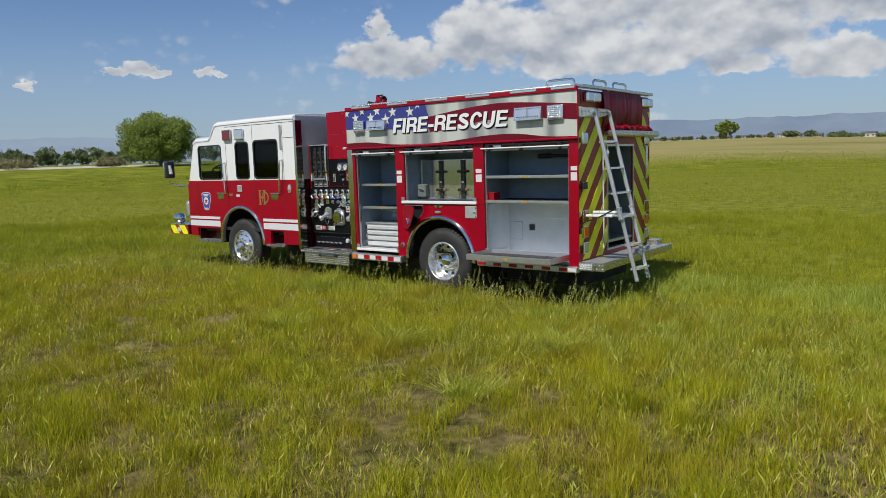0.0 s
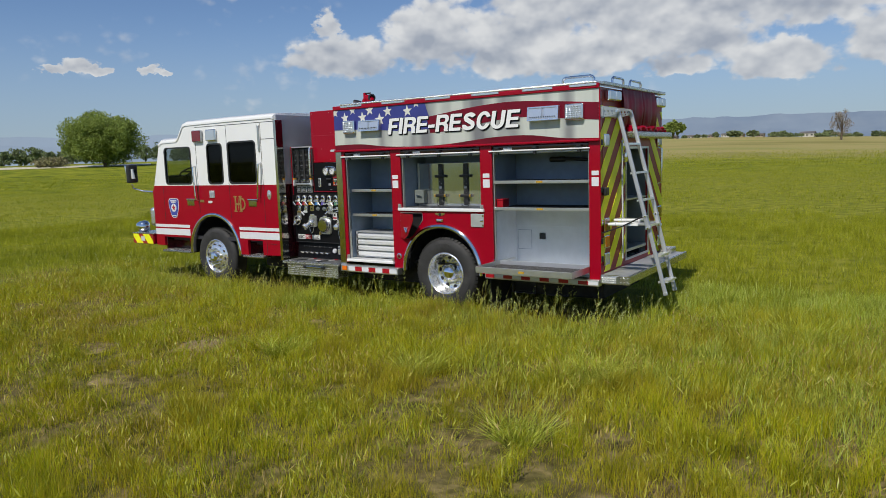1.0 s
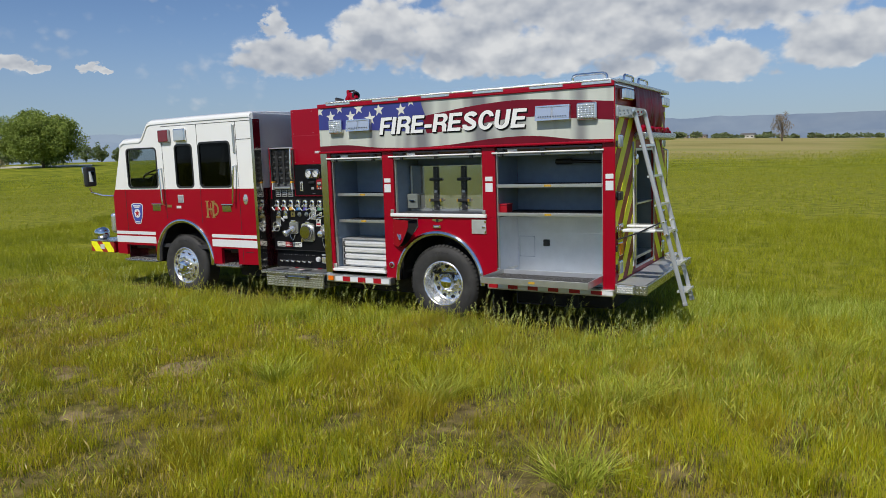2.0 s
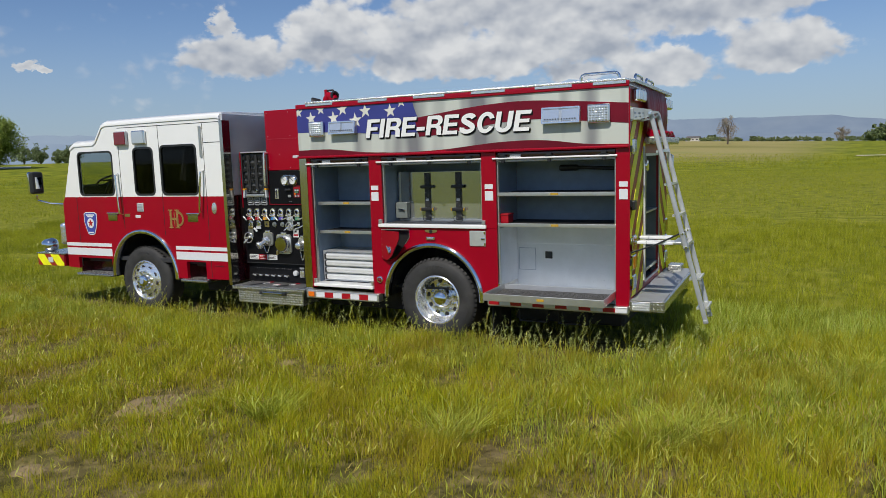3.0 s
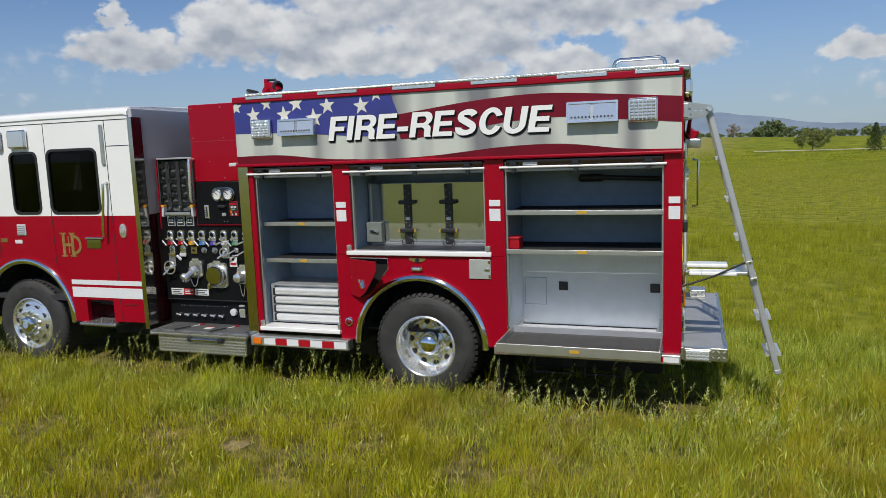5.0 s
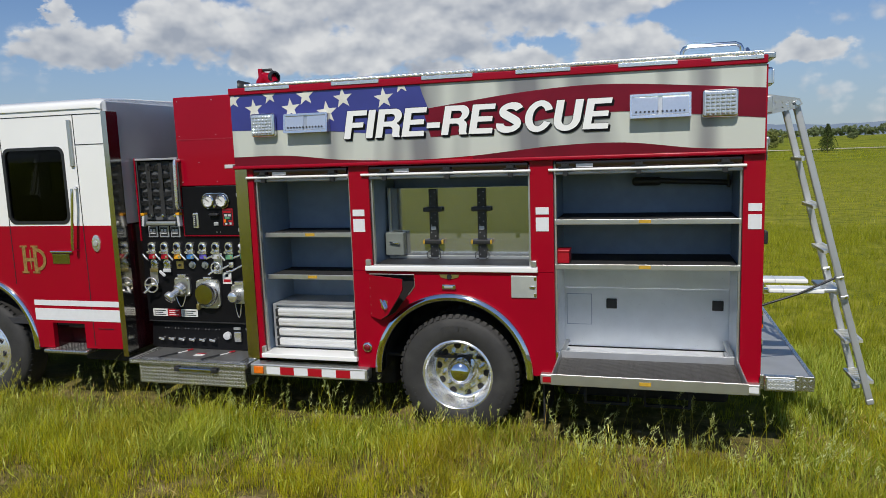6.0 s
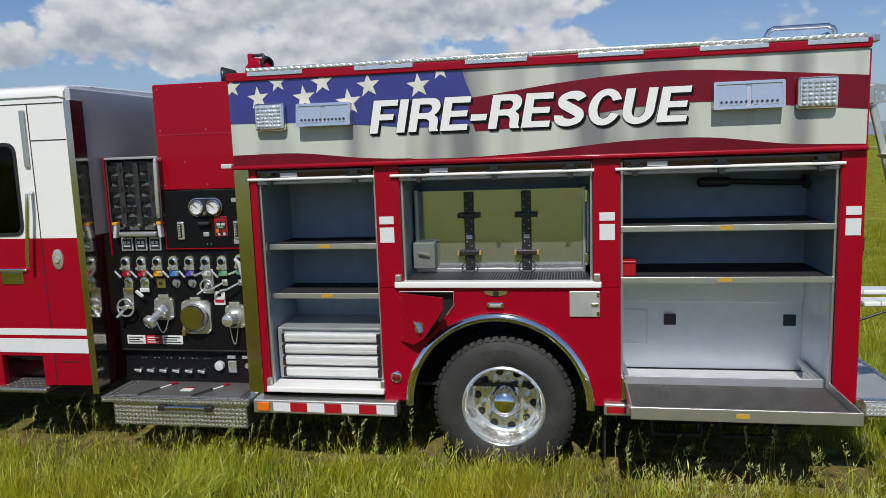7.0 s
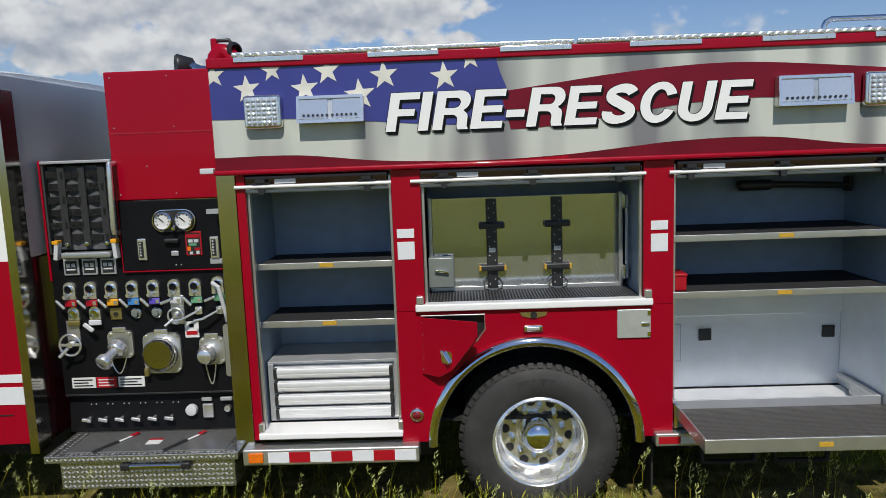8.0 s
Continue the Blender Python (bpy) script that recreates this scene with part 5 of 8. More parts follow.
for x in (-3.135, -2.745):
    part("step_arm", turned(box(-0.014, 0.014, -0.05, 0.0, -0.07, 0.05, 0.005), Matrix.Translation((x, PY - 0.01, 1.835)) @ Matrix.Rotation(radians(8 if x < -3 else -4), 4, "Y")), LIGHTGREY, panel, "white bracket")
    part("step_tip", box(x - 0.02, x + 0.02, PY - 0.064, PY - 0.01, 1.870, 1.895, 0.004), ORANGE, panel, "yellow bracket tip")
part("grab_rail", tube([(-2.715, PY - 0.01, 2.385), (-2.715, PY - 0.075, 2.38), (-2.712, PY - 0.085, 2.34), (-2.722, PY - 0.085, 1.98), (-2.725, PY - 0.075, 1.94), (-2.725, PY - 0.01, 1.935)], 0.019, 10), SATIN, truck, "chrome grab rail")

# gauges
part("gauge_cluster", plate(arc(-2.275, 2.0, 0.072, -90, 90, 14) + arc(-2.415, 2.0, 0.072, 90, 270, 14), [], PY - 0.030, PY - 0.012), PLASTIC, gp, "black twin gauge cluster")
part("cluster_knob", lathe([(0.020, 0.0), (0.018, -0.02), (0.010, -0.03), (0.0, -0.03)], (-2.345, PY - 0.030, 1.950), 14), CHROME, gp, "small chrome knob")
part("cluster_rim", tube([(q[0], PY - 0.031, q[1]) for q in arc(-2.275, 2.0, 0.071, -90, 90, 14) + arc(-2.415, 2.0, 0.071, 90, 270, 14)], 0.004, 6), CHROME, gp, "thin chrome rim")
for x in (-2.415, -2.275):
    part("gauge", lathe([(0.060, 0), (0.060, -0.016), (0.052, -0.022), (0.050, -0.012), (0.0, -0.012)], (x, PY - 0.030, 2.0), 28), CHROME, gp, "round gauge")
    d = part("dial", lathe([(0.050, 0.0), (0.0, -0.001)], (x, PY - 0.0425, 2.0), 24), DIAL, gp, "white gauge dial")
    part("needle", turned(box(-0.003, 0.003, -0.002, 0, -0.01, 0.038, 0.0), Matrix.Translation((x, PY - 0.045, 2.0)) @ Matrix.Rotation(radians(-48), 4, "Y")), BLACK, gp)
    for k in range(9):
        a = radians(-35 + 31 * k)
        again("tick", bpy.data.meshes.get("tick") or to_mesh("tick", box(-0.003, 0.003, -0.001, 0.001, -0.004, 0.004, 0.0), BLACK, False), (x + 0.042 * math.cos(a), PY - 0.0445, 2.0 + 0.042 * math.sin(a)), gp)
for x in (-2.575, -2.092):
    ind = part("level_gauge", box(x - 0.030, x + 0.030, PY - 0.030, PY - 0.012, 1.742, 1.888, 0.016, 3), SATIN, gp, "chrome level indicator")
    part("level_window", box(x - 0.018, x + 0.012, PY - 0.033, PY - 0.028, 1.760, 1.870, 0.005), PLASTIC, gp, "black level window")
    part("level_marks", boxes(*[(x - 0.012, x - 0.002, PY - 0.0345, PY - 0.0325, 1.774 + 0.020 * k, 1.782 + 0.020 * k) for k in range(5)]), DIAL, gp)
part("control_label", box(-2.285, -2.178, PY - 0.019, PY - 0.013, 1.765, 1.925, 0.003), TAPERED, gp, "red control display")
part("control_face", box(-2.276, -2.187, PY - 0.0205, PY - 0.0185, 1.774, 1.916, 0.0), PLASTIC, gp, "black display face")
for k, (m, x, z, w, h) in enumerate(((TAPERED, -2.232, 1.895, 0.08, 0.022), (LIGHTGREY, -2.25, 1.862, 0.03, 0.02), (LIGHTGREY, -2.212, 1.862, 0.03, 0.02), (TAG_GREEN, -2.236, 1.838, 0.05, 0.014), (AMBER, -2.262, 1.81, 0.022, 0.03), (TAPERED, -2.208, 1.808, 0.035, 0.016), (LIGHTGREY, -2.25, 1.782, 0.02, 0.018), (LIGHTGREY, -2.205, 1.785, 0.02, 0.022))):
    part("label_bar", box(x - w / 2, x + w / 2, PY - 0.0235, PY - 0.0195, z - h / 2, z + h / 2, 0.0), m, gp)
part("throttle_knob", box(-2.42, -2.32, PY - 0.050, PY - 0.012, 1.855, 1.885, 0.012, 3), PLASTIC, gp, "black throttle handle")
part("switch", box(-2.385, -2.335, PY - 0.026, PY - 0.013, 1.765, 1.80, 0.006), ALU_DULL, gp)
for x in (-2.36, -2.325):
    again("rivet", bpy.data.meshes["rivet"], (x, PY - 0.016, 1.705), gp)
for z0, z1 in ((2.035, 2.068), (1.705, 1.74)):
    part("name_plate", box(-2.13, -1.98, PY - 0.018, PY - 0.013, z0, z1, 0.001), ALU_DULL, gp)

# small square meters under the step
for x in (-3.070, -2.945, -2.820):
    q = part("meter", box(x - 0.052, x + 0.052, PY - 0.012, PY, 1.655, 1.765, 0.004), ALU_DULL, panel, "small grey meter plate")
    part("meter_face", box(x - 0.040, x + 0.040, PY - 0.015, PY - 0.011, 1.668, 1.752, 0.002), PLASTIC, panel)
    part("meter_bars", boxes((x - 0.03, x + 0.03, PY - 0.0165, PY - 0.0145, 1.69, 1.70), (x - 0.03, x - 0.005, PY - 0.0165, PY - 0.0145, 1.712, 1.735), (x + 0.005, x + 0.03, PY - 0.0165, PY - 0.0145, 1.712, 1.735)), LIGHTGREY, panel)


def lever(x, z, mat, flip, parent):
    """A pull lever: an arched chrome bezel with a small gauge, a coloured tag and a slanted handle below it."""
    bez = part("lever", plate([(x - 0.040, z - 0.012), (x + 0.040, z - 0.012), (x + 0.040, z + 0.065)] + arc(x, z + 0.065, 0.040, 12, 168, 8) + [(x - 0.040, z + 0.065)], [], PY - 0.022, PY), SATIN, parent, "chrome pull lever bezel")
    part("lever_ring", lathe([(0.030, 0.0), (0.029, -0.012), (0.024, -0.015), (0.021, -0.006), (0.0, -0.005)], (x, PY - 0.022, z + 0.056), 18), CHROME, bez, "chrome gauge ring")
    part("lever_face", cyl((x, PY - 0.028, z + 0.056), "y", 0.0205, 0.003, 14), BLACK, bez)
    part("lever_stem", cyl((x - 0.012, PY - 0.045, z + 0.012), "y", 0.013, 0.05, 10), SATIN, bez)
    part("lever_handle", turned(box(-0.040, 0.040, -0.016, 0.0, -0.010, 0.010, 0.007, 3), Matrix.Translation((x - 0.040, PY - 0.066, z - 0.035)) @ Matrix.Rotation(radians(46 if flip else -20), 4, "Y")), SATIN, bez, "chrome handle grip")
    part("lever_tag", box(x - 0.026, x + 0.050, PY - 0.044, PY - 0.032, z - 0.058, z - 0.014, 0.008, 2), mat, bez, "coloured lever tag")
    part("tag_bar", box(x + 0.022, x + 0.044, PY - 0.046, PY - 0.043, z - 0.050, z - 0.024, 0.002), SATIN, bez)


colours = (TAPERED, TAPERED, ORANGE, TAG_BLUE, TAG_PURPLE, LIGHTGREY, TAG_GREEN)
for k, m in enumerate(colours):
    lever(-3.097 + 0.1415 * k, 1.505, m, k != 5, panel)
lever(-2.095, 1.515, TAG_GREEN, False, panel)
part("long_handle", tube([(-2.12, PY - 0.04, 1.58), (-2.06, PY - 0.10, 1.56), (-2.03, PY - 0.09, 1.38), (-2.04, PY - 0.04, 1.32)], 0.014, 8), LIGHTGREY, panel, "white long handle")
for x, m in ((-3.085, BRASS), (-2.94, LIGHTGREY)):
    bez = part("gauge_small", plate([(x - 0.038, 1.352), (x + 0.038, 1.352), (x + 0.038, 1.405)] + arc(x, 1.405, 0.038, 12, 168, 8) + [(x - 0.038, 1.405)], [], PY - 0.020, PY), SATIN, panel, "small chrome gauge bezel")
    part("gauge_ring", lathe([(0.029, 0.0), (0.028, -0.012), (0.022, -0.014), (0.020, -0.006), (0.0, -0.005)], (x, PY - 0.020, 1.398), 18), CHROME, bez)
    part("lever_tag", box(x - 0.042, x + 0.044, PY - 0.035, PY - 0.018, 1.315, 1.350, 0.006), m, bez, "small tag")
part("lever_handle", turned(box(-0.05, 0.03, -0.02, 0.0, -0.014, 0.014, 0.008, 3), Matrix.Translation((-2.965, PY - 0.045, 1.30)) @ Matrix.Rotation(radians(40), 4, "Y")), LIGHTGREY, panel)
part("brass_plate", box(-2.840, -2.762, PY - 0.010, PY, 1.345, 1.425, 0.003), BRASS, panel, "brass instruction plate")
part("brass_knob", cyl((-2.80, PY - 0.014, 1.385), "y", 0.014, 0.012, 12), PLASTIC, panel)
for x in (-2.665, -2.525):
    part("drain_knob", lathe([(0.034, 0.0), (0.034, -0.012), (0.022, -0.016), (0.020, -0.034), (0.0, -0.036)], (x, PY, 1.385), 16), SMOKE, panel, "dark knurled knob")
    part("knob_ring", lathe([(0.037, 0.0), (0.037, -0.006), (0.034, -0.008), (0.033, 0.0)], (x, PY, 1.385), 16), CHROME, panel)
part("valve_plate", box(-2.425, -2.335, PY - 0.014, PY, 1.30, 1.50, 0.006), ALU, panel)
ring = part("valve_wheel", tube([(-2.385 + 0.052 * math.cos(radians(a)), PY - 0.040, 1.365 + 0.052 * math.sin(radians(a))) for a in range(0, 361, 15)], 0.008, 8), SATIN, panel, "chrome valve wheel")
part("valve_hub", lathe([(0.026, 0.0), (0.022, -0.03), (0.012, -0.045), (0.0, -0.045)], (-2.385, PY - 0.012, 1.365), 16), SATIN, ring)
part("valve_grip", tube([(-2.40, PY - 0.045, 1.345), (-2.45, PY - 0.075, 1.305)], 0.010, 8), SATIN, ring)
for x in (-2.245, -2.105):
    part("crank", tube([(x + 0.01, PY - 0.01, 1.395), (x + 0.01, PY - 0.05, 1.395), (x - 0.09, PY - 0.07, 1.345), (x - 0.15, PY - 0.075, 1.335)], 0.009, 8), SATIN, panel, "chrome crank handle")
    part("crank_boss", box(x - 0.015, x + 0.035, PY - 0.025, PY, 1.365, 1.42, 0.008), SATIN, panel)
part("warning_label", box(-2.345, -2.250, PY - 0.006, PY, 1.205, 1.315, 0.002), DIAL, panel, "white warning label")
part("label_bar", box(-2.335, -2.26, PY - 0.008, PY - 0.005, 1.225, 1.25, 0.0), TAPERED, panel)
part("label_bar", box(-2.312, -2.282, PY - 0.008, PY - 0.005, 1.275, 1.30, 0.0), BLACK, panel)

# valves and caps
hw = part("hand_wheel", tube([(-3.11 + 0.072 * math.cos(radians(a)), PY - 0.055, 1.19 + 0.072 * math.sin(radians(a))) for a in range(0, 361, 15)], 0.009, 8), SATIN, panel, "chrome hand wheel")
part("wheel_spoke", box(-3.18, -3.04, PY - 0.060, PY - 0.046, 1.18, 1.20, 0.004), SATIN, panel)
part("wheel_hub", cyl((-3.11, PY - 0.03, 1.19), "y", 0.020, 0.07, 14), SATIN, panel)
part("wheel_grip", tube([(-3.125, PY - 0.06, 1.17), (-3.175, PY - 0.085, 1.115)], 0.013, 8), SATIN, panel)
part("mount_plate", box(-3.15, -3.062, PY - 0.008, PY, 1.20, 1.345, 0.003), ALU, panel)


def flange(cx, cz, w, h, r, parent):
    part("flange", plate(rounded(cx - w, cx + w, cz - h, cz + h, r, 6), [], PY - 0.022, PY), ALU, parent, "cast aluminium flange")
    part("flange_tag", box(cx - 0.045, cx + 0.045, PY - 0.026, PY - 0.004, cz + h - 0.012, cz + h + 0.024, 0.004), SATIN, parent)
    for sx in (-1, 1):
        for sz in (-1, 1):
            again("bolt", bpy.data.meshes.get("bolt") or to_mesh("bolt", cyl((0, 0, 0), "y", 0.010, 0.012, 6), SATIN), (cx + sx * (w - 0.022), PY - 0.026, cz + sz * (h - 0.022)), parent)


flange(-2.785, 1.175, 0.085, 0.095, 0.04, panel)
cap = part("discharge_cap", lathe([(0.062, 0.0), (0.062, -0.05), (0.050, -0.06), (0.036, -0.065), (0.034, -0.13), (0.055, -0.14), (0.055, -0.175), (0.045, -0.185), (0.0, -0.187)], (-2.785, PY - 0.02, 1.175), 24), SATIN, panel, "chrome discharge cap")
turn_cap = Matrix.Translation((-2.785, PY, 1.175)) @ Matrix.Rotation(radians(28), 4, "X") @ Matrix.Rotation(radians(-18), 4, "Z") @ Matrix.Translation((2.785, -PY, -1.175))
cap.data.transform(turn_cap)
flange(-2.505, 1.108, 0.128, 0.140, 0.055, panel)
part("intake_ring", lathe([(0.118, 0.0), (0.118, -0.045), (0.108, -0.055), (0.104, -0.030), (0.096, -0.030)], (-2.505, PY - 0.02, 1.108), 36), SATIN, panel, "chrome intake ring")
part("intake_cap", lathe([(0.100, 0.0), (0.100, -0.060), (0.094, -0.068), (0.0, -0.070)], (-2.512, PY - 0.02, 1.112), 36), STEEL, panel, "polished intake cap")
part("intake_lug", box(-2.63, -2.60, PY - 0.05, PY - 0.01, 0.955, 1.01, 0.006), BRASS, panel)
flange(-2.165, 1.115, 0.085, 0.095, 0.04, panel)
part("discharge_cap", lathe([(0.066, 0.0), (0.066, -0.05), (0.056, -0.06), (0.050, -0.10), (0.042, -0.11), (0.0, -0.112)], (-2.185, PY - 0.02, 1.10), 24), SATIN, panel, "chrome discharge cap")
part("slide_plate", plate(rounded(-2.085, -1.99, 0.93, 1.29, 0.02), [rounded(-2.05, -2.02, 0.97, 1.24, 0.01)], PY - 0.012, PY), ALU, panel, "slotted aluminium plate")


def chain(x, z, w, d, parent):
    pts = [(x + w * (k / 10 - 0.5), PY - 0.04, z - d * math.sin(math.pi * k / 10)) for k in range(11)]
    part("chain", tube(pts, 0.005, 6), SATIN, parent, "thin chain loop")


chain(-2.80, 1.10, 0.12, 0.12, panel)
chain(-2.175, 1.03, 0.07, 0.14, panel)
for x0, x1, m in ((-3.155, -2.99, DIAL), (-2.985, -2.845, TAPERED), (-2.835, -2.652, DIAL)):
    part("label_plate", box(x0, x1, PY - 0.006, PY, 0.872, 0.946, 0.002), m, panel, "printed label plate")
    for k in range(3):
        part("label_bar", box(x0 + 0.015, x1 - (0.02 + 0.03 * (k % 2)), PY - 0.008, PY - 0.005, 0.885 + 0.02 * k, 0.893 + 0.02 * k, 0.0), (BLACK, DIAL)[m is TAPERED], panel)
part("panel_ledge", box(-3.21, X0, PY - 0.005, PY + 0.03, 0.815, 0.828, 0.003), PLASTIC, panel)
small_knob = to_mesh("drain_lever", turned(add_cyl(box(-0.035, 0.030, -0.055, -0.035, -0.012, 0.012, 0.006), (0, -0.018, 0), "y", 0.012, 0.04, 10), Matrix.Rotation(radians(12), 4, "Y")), SATIN)
for k in range(6):
    x = -3.075 + 0.1145 * k
    again("drain_lever", small_knob, (x, PY + 0.03, 0.645), panel, "small chrome drain lever")
    for dx in (0.0, 0.035):
        again("rivet", bpy.data.meshes["rivet"], (x + 0.02 + dx, PY + 0.028, 0.745), panel)
part("drain_cap", lathe([(0.040, 0), (0.038, -0.03), (0.028, -0.035), (0.0, -0.035)], (-2.355, PY + 0.03, 0.69), 18), LIGHTGREY, panel, "white drain cap")
part("drain_plate", box(-2.275, -2.20, PY + 0.0, PY + 0.03, 0.635, 0.735, 0.008), SATIN, panel)
part("drain_plate", box(-2.28, -2.21, PY + 0.01, PY + 0.03, 0.752, 0.775, 0.003), ALU_DULL, panel)
part("drain_knob", lathe([(0.022, 0), (0.022, -0.03), (0.0, -0.032)], (-2.10, PY + 0.02, 0.70), 14), SATIN, panel)
part("drain_plate", box(-2.15, -2.07, PY + 0.01, PY + 0.03, 0.752, 0.775, 0.003), ALU_DULL, panel)

# tread plate step with drawer below
step = part("running_board", box(-3.175, -1.925, -0.105, PY + 0.06, 0.500, 0.548, 0.006), TREAD, truck, "tread plate running board")
tagged(part("tread_pattern", lugs(-3.165, -1.935, 0.500, 0.548, -0.105, 0.029), LUG, step), kind="stuff")
part("step_mat", box(-3.06, -2.02, -0.055, PY - 0.01, 0.548, 0.553, 0.001), GRIP, step, "grey grip mat")
tagged(part("tread_pattern", lugs(-3.165, -3.065, -0.095, PY, 0.548, 0.034, True), LUG, step), kind="stuff")
tagged(part("tread_pattern", lugs(-3.06, -1.935, -0.100, -0.06, 0.548, 0.034, True), LUG, step), kind="stuff")
for x in (-2.78, -2.32):
    s = part("strap", turned(box(-0.010, 0.010, -0.17, 0.13, 0.0, 0.006, 0.002), Matrix.Translation((x, 0.09, 0.556)) @ Matrix.Rotation(radians(-28), 4, "Z")), DIAL, step, "white strap")
    part("strap_end", turned(box(-0.014, 0.014, 0.10, 0.16, 0.002, 0.012, 0.004), Matrix.Translation((x, 0.09, 0.556)) @ Matrix.Rotation(radians(-28), 4, "Z")), TAPERED, step, "red strap end")
    part("strap_end", turned(box(-0.014, 0.014, -0.19, 0.0, 0.002, 0.012, 0.004), Matrix.Translation((x, 0.09, 0.556)) @ Matrix.Rotation(radians(-28), 4, "Z")), PLASTIC, step, "black strap end")
part("label_plate", box(-2.585, -2.49, 0.05, 0.14, 0.553, 0.555, 0.0), DIAL, step, "white label")
part("label_bar", box(-2.585, -2.49, 0.115, 0.14, 0.555, 0.5565, 0.0), TAPERED, step)
dbx = part("step_drawer", box(-3.085, -1.955, -0.085, 0.30, 0.315, 0.498, 0.006), TREAD, truck, "tread plate drawer below the running board")
tagged(part("tread_pattern", lugs(-3.075, -1.965, 0.322, 0.480, -0.085, 0.029), LUG, dbx), kind="stuff")
part("drawer_pull", box(-2.67, -2.25, -0.120, -0.088, 0.455, 0.488, 0.012, 3), STEEL, dbx, "bar pull")
for x in (-2.68, -2.29):
    part("pull_end", box(x, x + 0.06, -0.125, -0.086, 0.448, 0.494, 0.010), PLASTIC, dbx, "black pull end")

# ---- cab fittings ----
lampr = part("side_light", box(-5.395, -5.130, -0.050, -0.004, 2.575, 2.795, 0.03, 3), ALU_DULL, truck, "red warning light")
part("lens", box(-5.380, -5.145, -0.062, -0.045, 2.590, 2.780, 0.03, 3), REDLENS, lampr, "red lens")
led2 = part("side_light", box(-5.015, -4.745, -0.050, -0.004, 2.580, 2.790, 0.022, 3), CHROME, truck, "clear warning light")
part("lens", box(-5.00, -4.76, -0.060, -0.045, 2.595, 2.775, 0.014, 2), LENS, led2, "clear lens")
for x in (-5.60, -3.915):
    h = part("door_handle", box(x - 0.13, x + 0.13, -0.022, 0.0, 1.535, 1.560, 0.008), CHROME, truck, "chrome door handle")
    part("handle_plate", box(x - 0.115, x + 0.085, -0.008, 0.0, 1.430, 1.530, 0.008), STEEL, h, "polished recessed plate")
part("grab_rail", tube([(-5.415, -0.004, 2.15), (-5.415, -0.06, 2.13), (-5.41, -0.065, 2.05), (-5.385, -0.065, 1.62), (-5.38, -0.06, 1.55), (-5.38, -0.004, 1.53)], 0.016, 8), CHROME, truck, "chrome grab rail")
part("grab_rail", tube([(-3.665, -0.004, 2.165), (-3.665, -0.06, 2.15), (-3.67, -0.065, 2.05), (-3.72, -0.065, 1.65), (-3.725, -0.06, 1.58), (-3.725, -0.004, 1.565)], 0.016, 8), CHROME, truck, "chrome grab rail")
part("vent_strip", box(-3.70, -3.655, -0.020, 0.0, 2.36, 2.80, 0.010), ALU, truck, "aluminium vent strip")
for x, z in ((-5.28, 1.515), (-5.05, 1.50)):
    part("badge", box(x - 0.06, x + 0.05, -0.006, 0.0, z - 0.022, z + 0.022, 0.003), BRASS if x < -5.2 else DIAL, truck, "small badge")
vent = part("vent", box(-5.055, -4.92, -0.014, 0.0, 1.575, 1.705, 0.008), LIGHTGREY, truck, "square light grey vent")
for k in range(5):
    part("slat", box(-5.045, -4.93, -0.019, -0.012, 1.59 + 0.022 * k, 1.602 + 0.022 * k, 0.001), ALU_DULL, vent)
oval = part("filler_cap", turned(lathe([(0.058, 0.0), (0.055, -0.012), (0.035, -0.016), (0.0, -0.014)], (0, 0, 0), 24), Matrix.Translation((-3.50, 0, 1.63)) @ Matrix.Diagonal((0.85, 1, 1.45, 1))), SATIN, truck, "oval chrome cap")
part("cap_core", turned(lathe([(0.030, -0.012), (0.026, -0.024), (0.0, -0.026)], (0, 0, 0), 20), Matrix.Translation((-3.50, 0, 1.63))), LENS, oval, "clear lens")
part("corner_clip", box(-2.05, -1.965, -0.02, 0.03, 2.30, 2.335, 0.006), LIGHTGREY, truck, "pale corner clip")
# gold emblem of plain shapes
em = part("emblem", plate([(-4.392, 1.345), (-4.392, 1.595), (-4.352, 1.595), (-4.352, 1.345)], [], -0.004, 0.0), GOLD, truck, "gold leaf emblem")
for x0, x1, z0, z1 in ((-4.352, -4.262, 1.452, 1.486), (-4.262, -4.222, 1.345, 1.595), (-4.415, -4.330, 1.590, 1.608), (-4.415, -4.330, 1.332, 1.350), (-4.282, -4.200, 1.590, 1.608), (-4.282, -4.200, 1.332, 1.350), (-4.305, -4.290, 1.372, 1.568)):
    part("emblem_bar", box(x0, x1, -0.005 if z1 - z0 > 0.1 else -0.0065, 0.0, z0, z1, 0.0), GOLD, em)
part("emblem_ring", plate(arc(-4.222, 1.470, 0.112, -88, 88, 18) + arc(-4.222, 1.470, 0.080, 88, -88, 18), [], -0.0075, -0.003), GOLD, em)
# blue shield of plain shapes
outline_s = [(-6.285, 1.535), (-6.24, 1.56), (-6.03, 1.56), (-5.985, 1.535), (-5.985, 1.40), (-6.02, 1.30), (-6.06, 1.21), (-6.10, 1.195), (-6.17, 1.195), (-6.21, 1.21), (-6.25, 1.30), (-6.285, 1.40)]
sh = part("shield", plate(outline_s, [], -0.004, 0.0), TAPE, truck, "blue and white shield emblem")
part("shield_field", plate([(-6.135 + (x + 6.135) * 0.90, 1.378 + (z - 1.378) * 0.93) for x, z in outline_s], [], -0.0065, -0.003), SHIELD, sh, "blue shield field")
part("shield_ring", plate(arc(-6.135, 1.385, 0.078, 0, 345, 20), [], -0.009, -0.006), TAPE, sh)
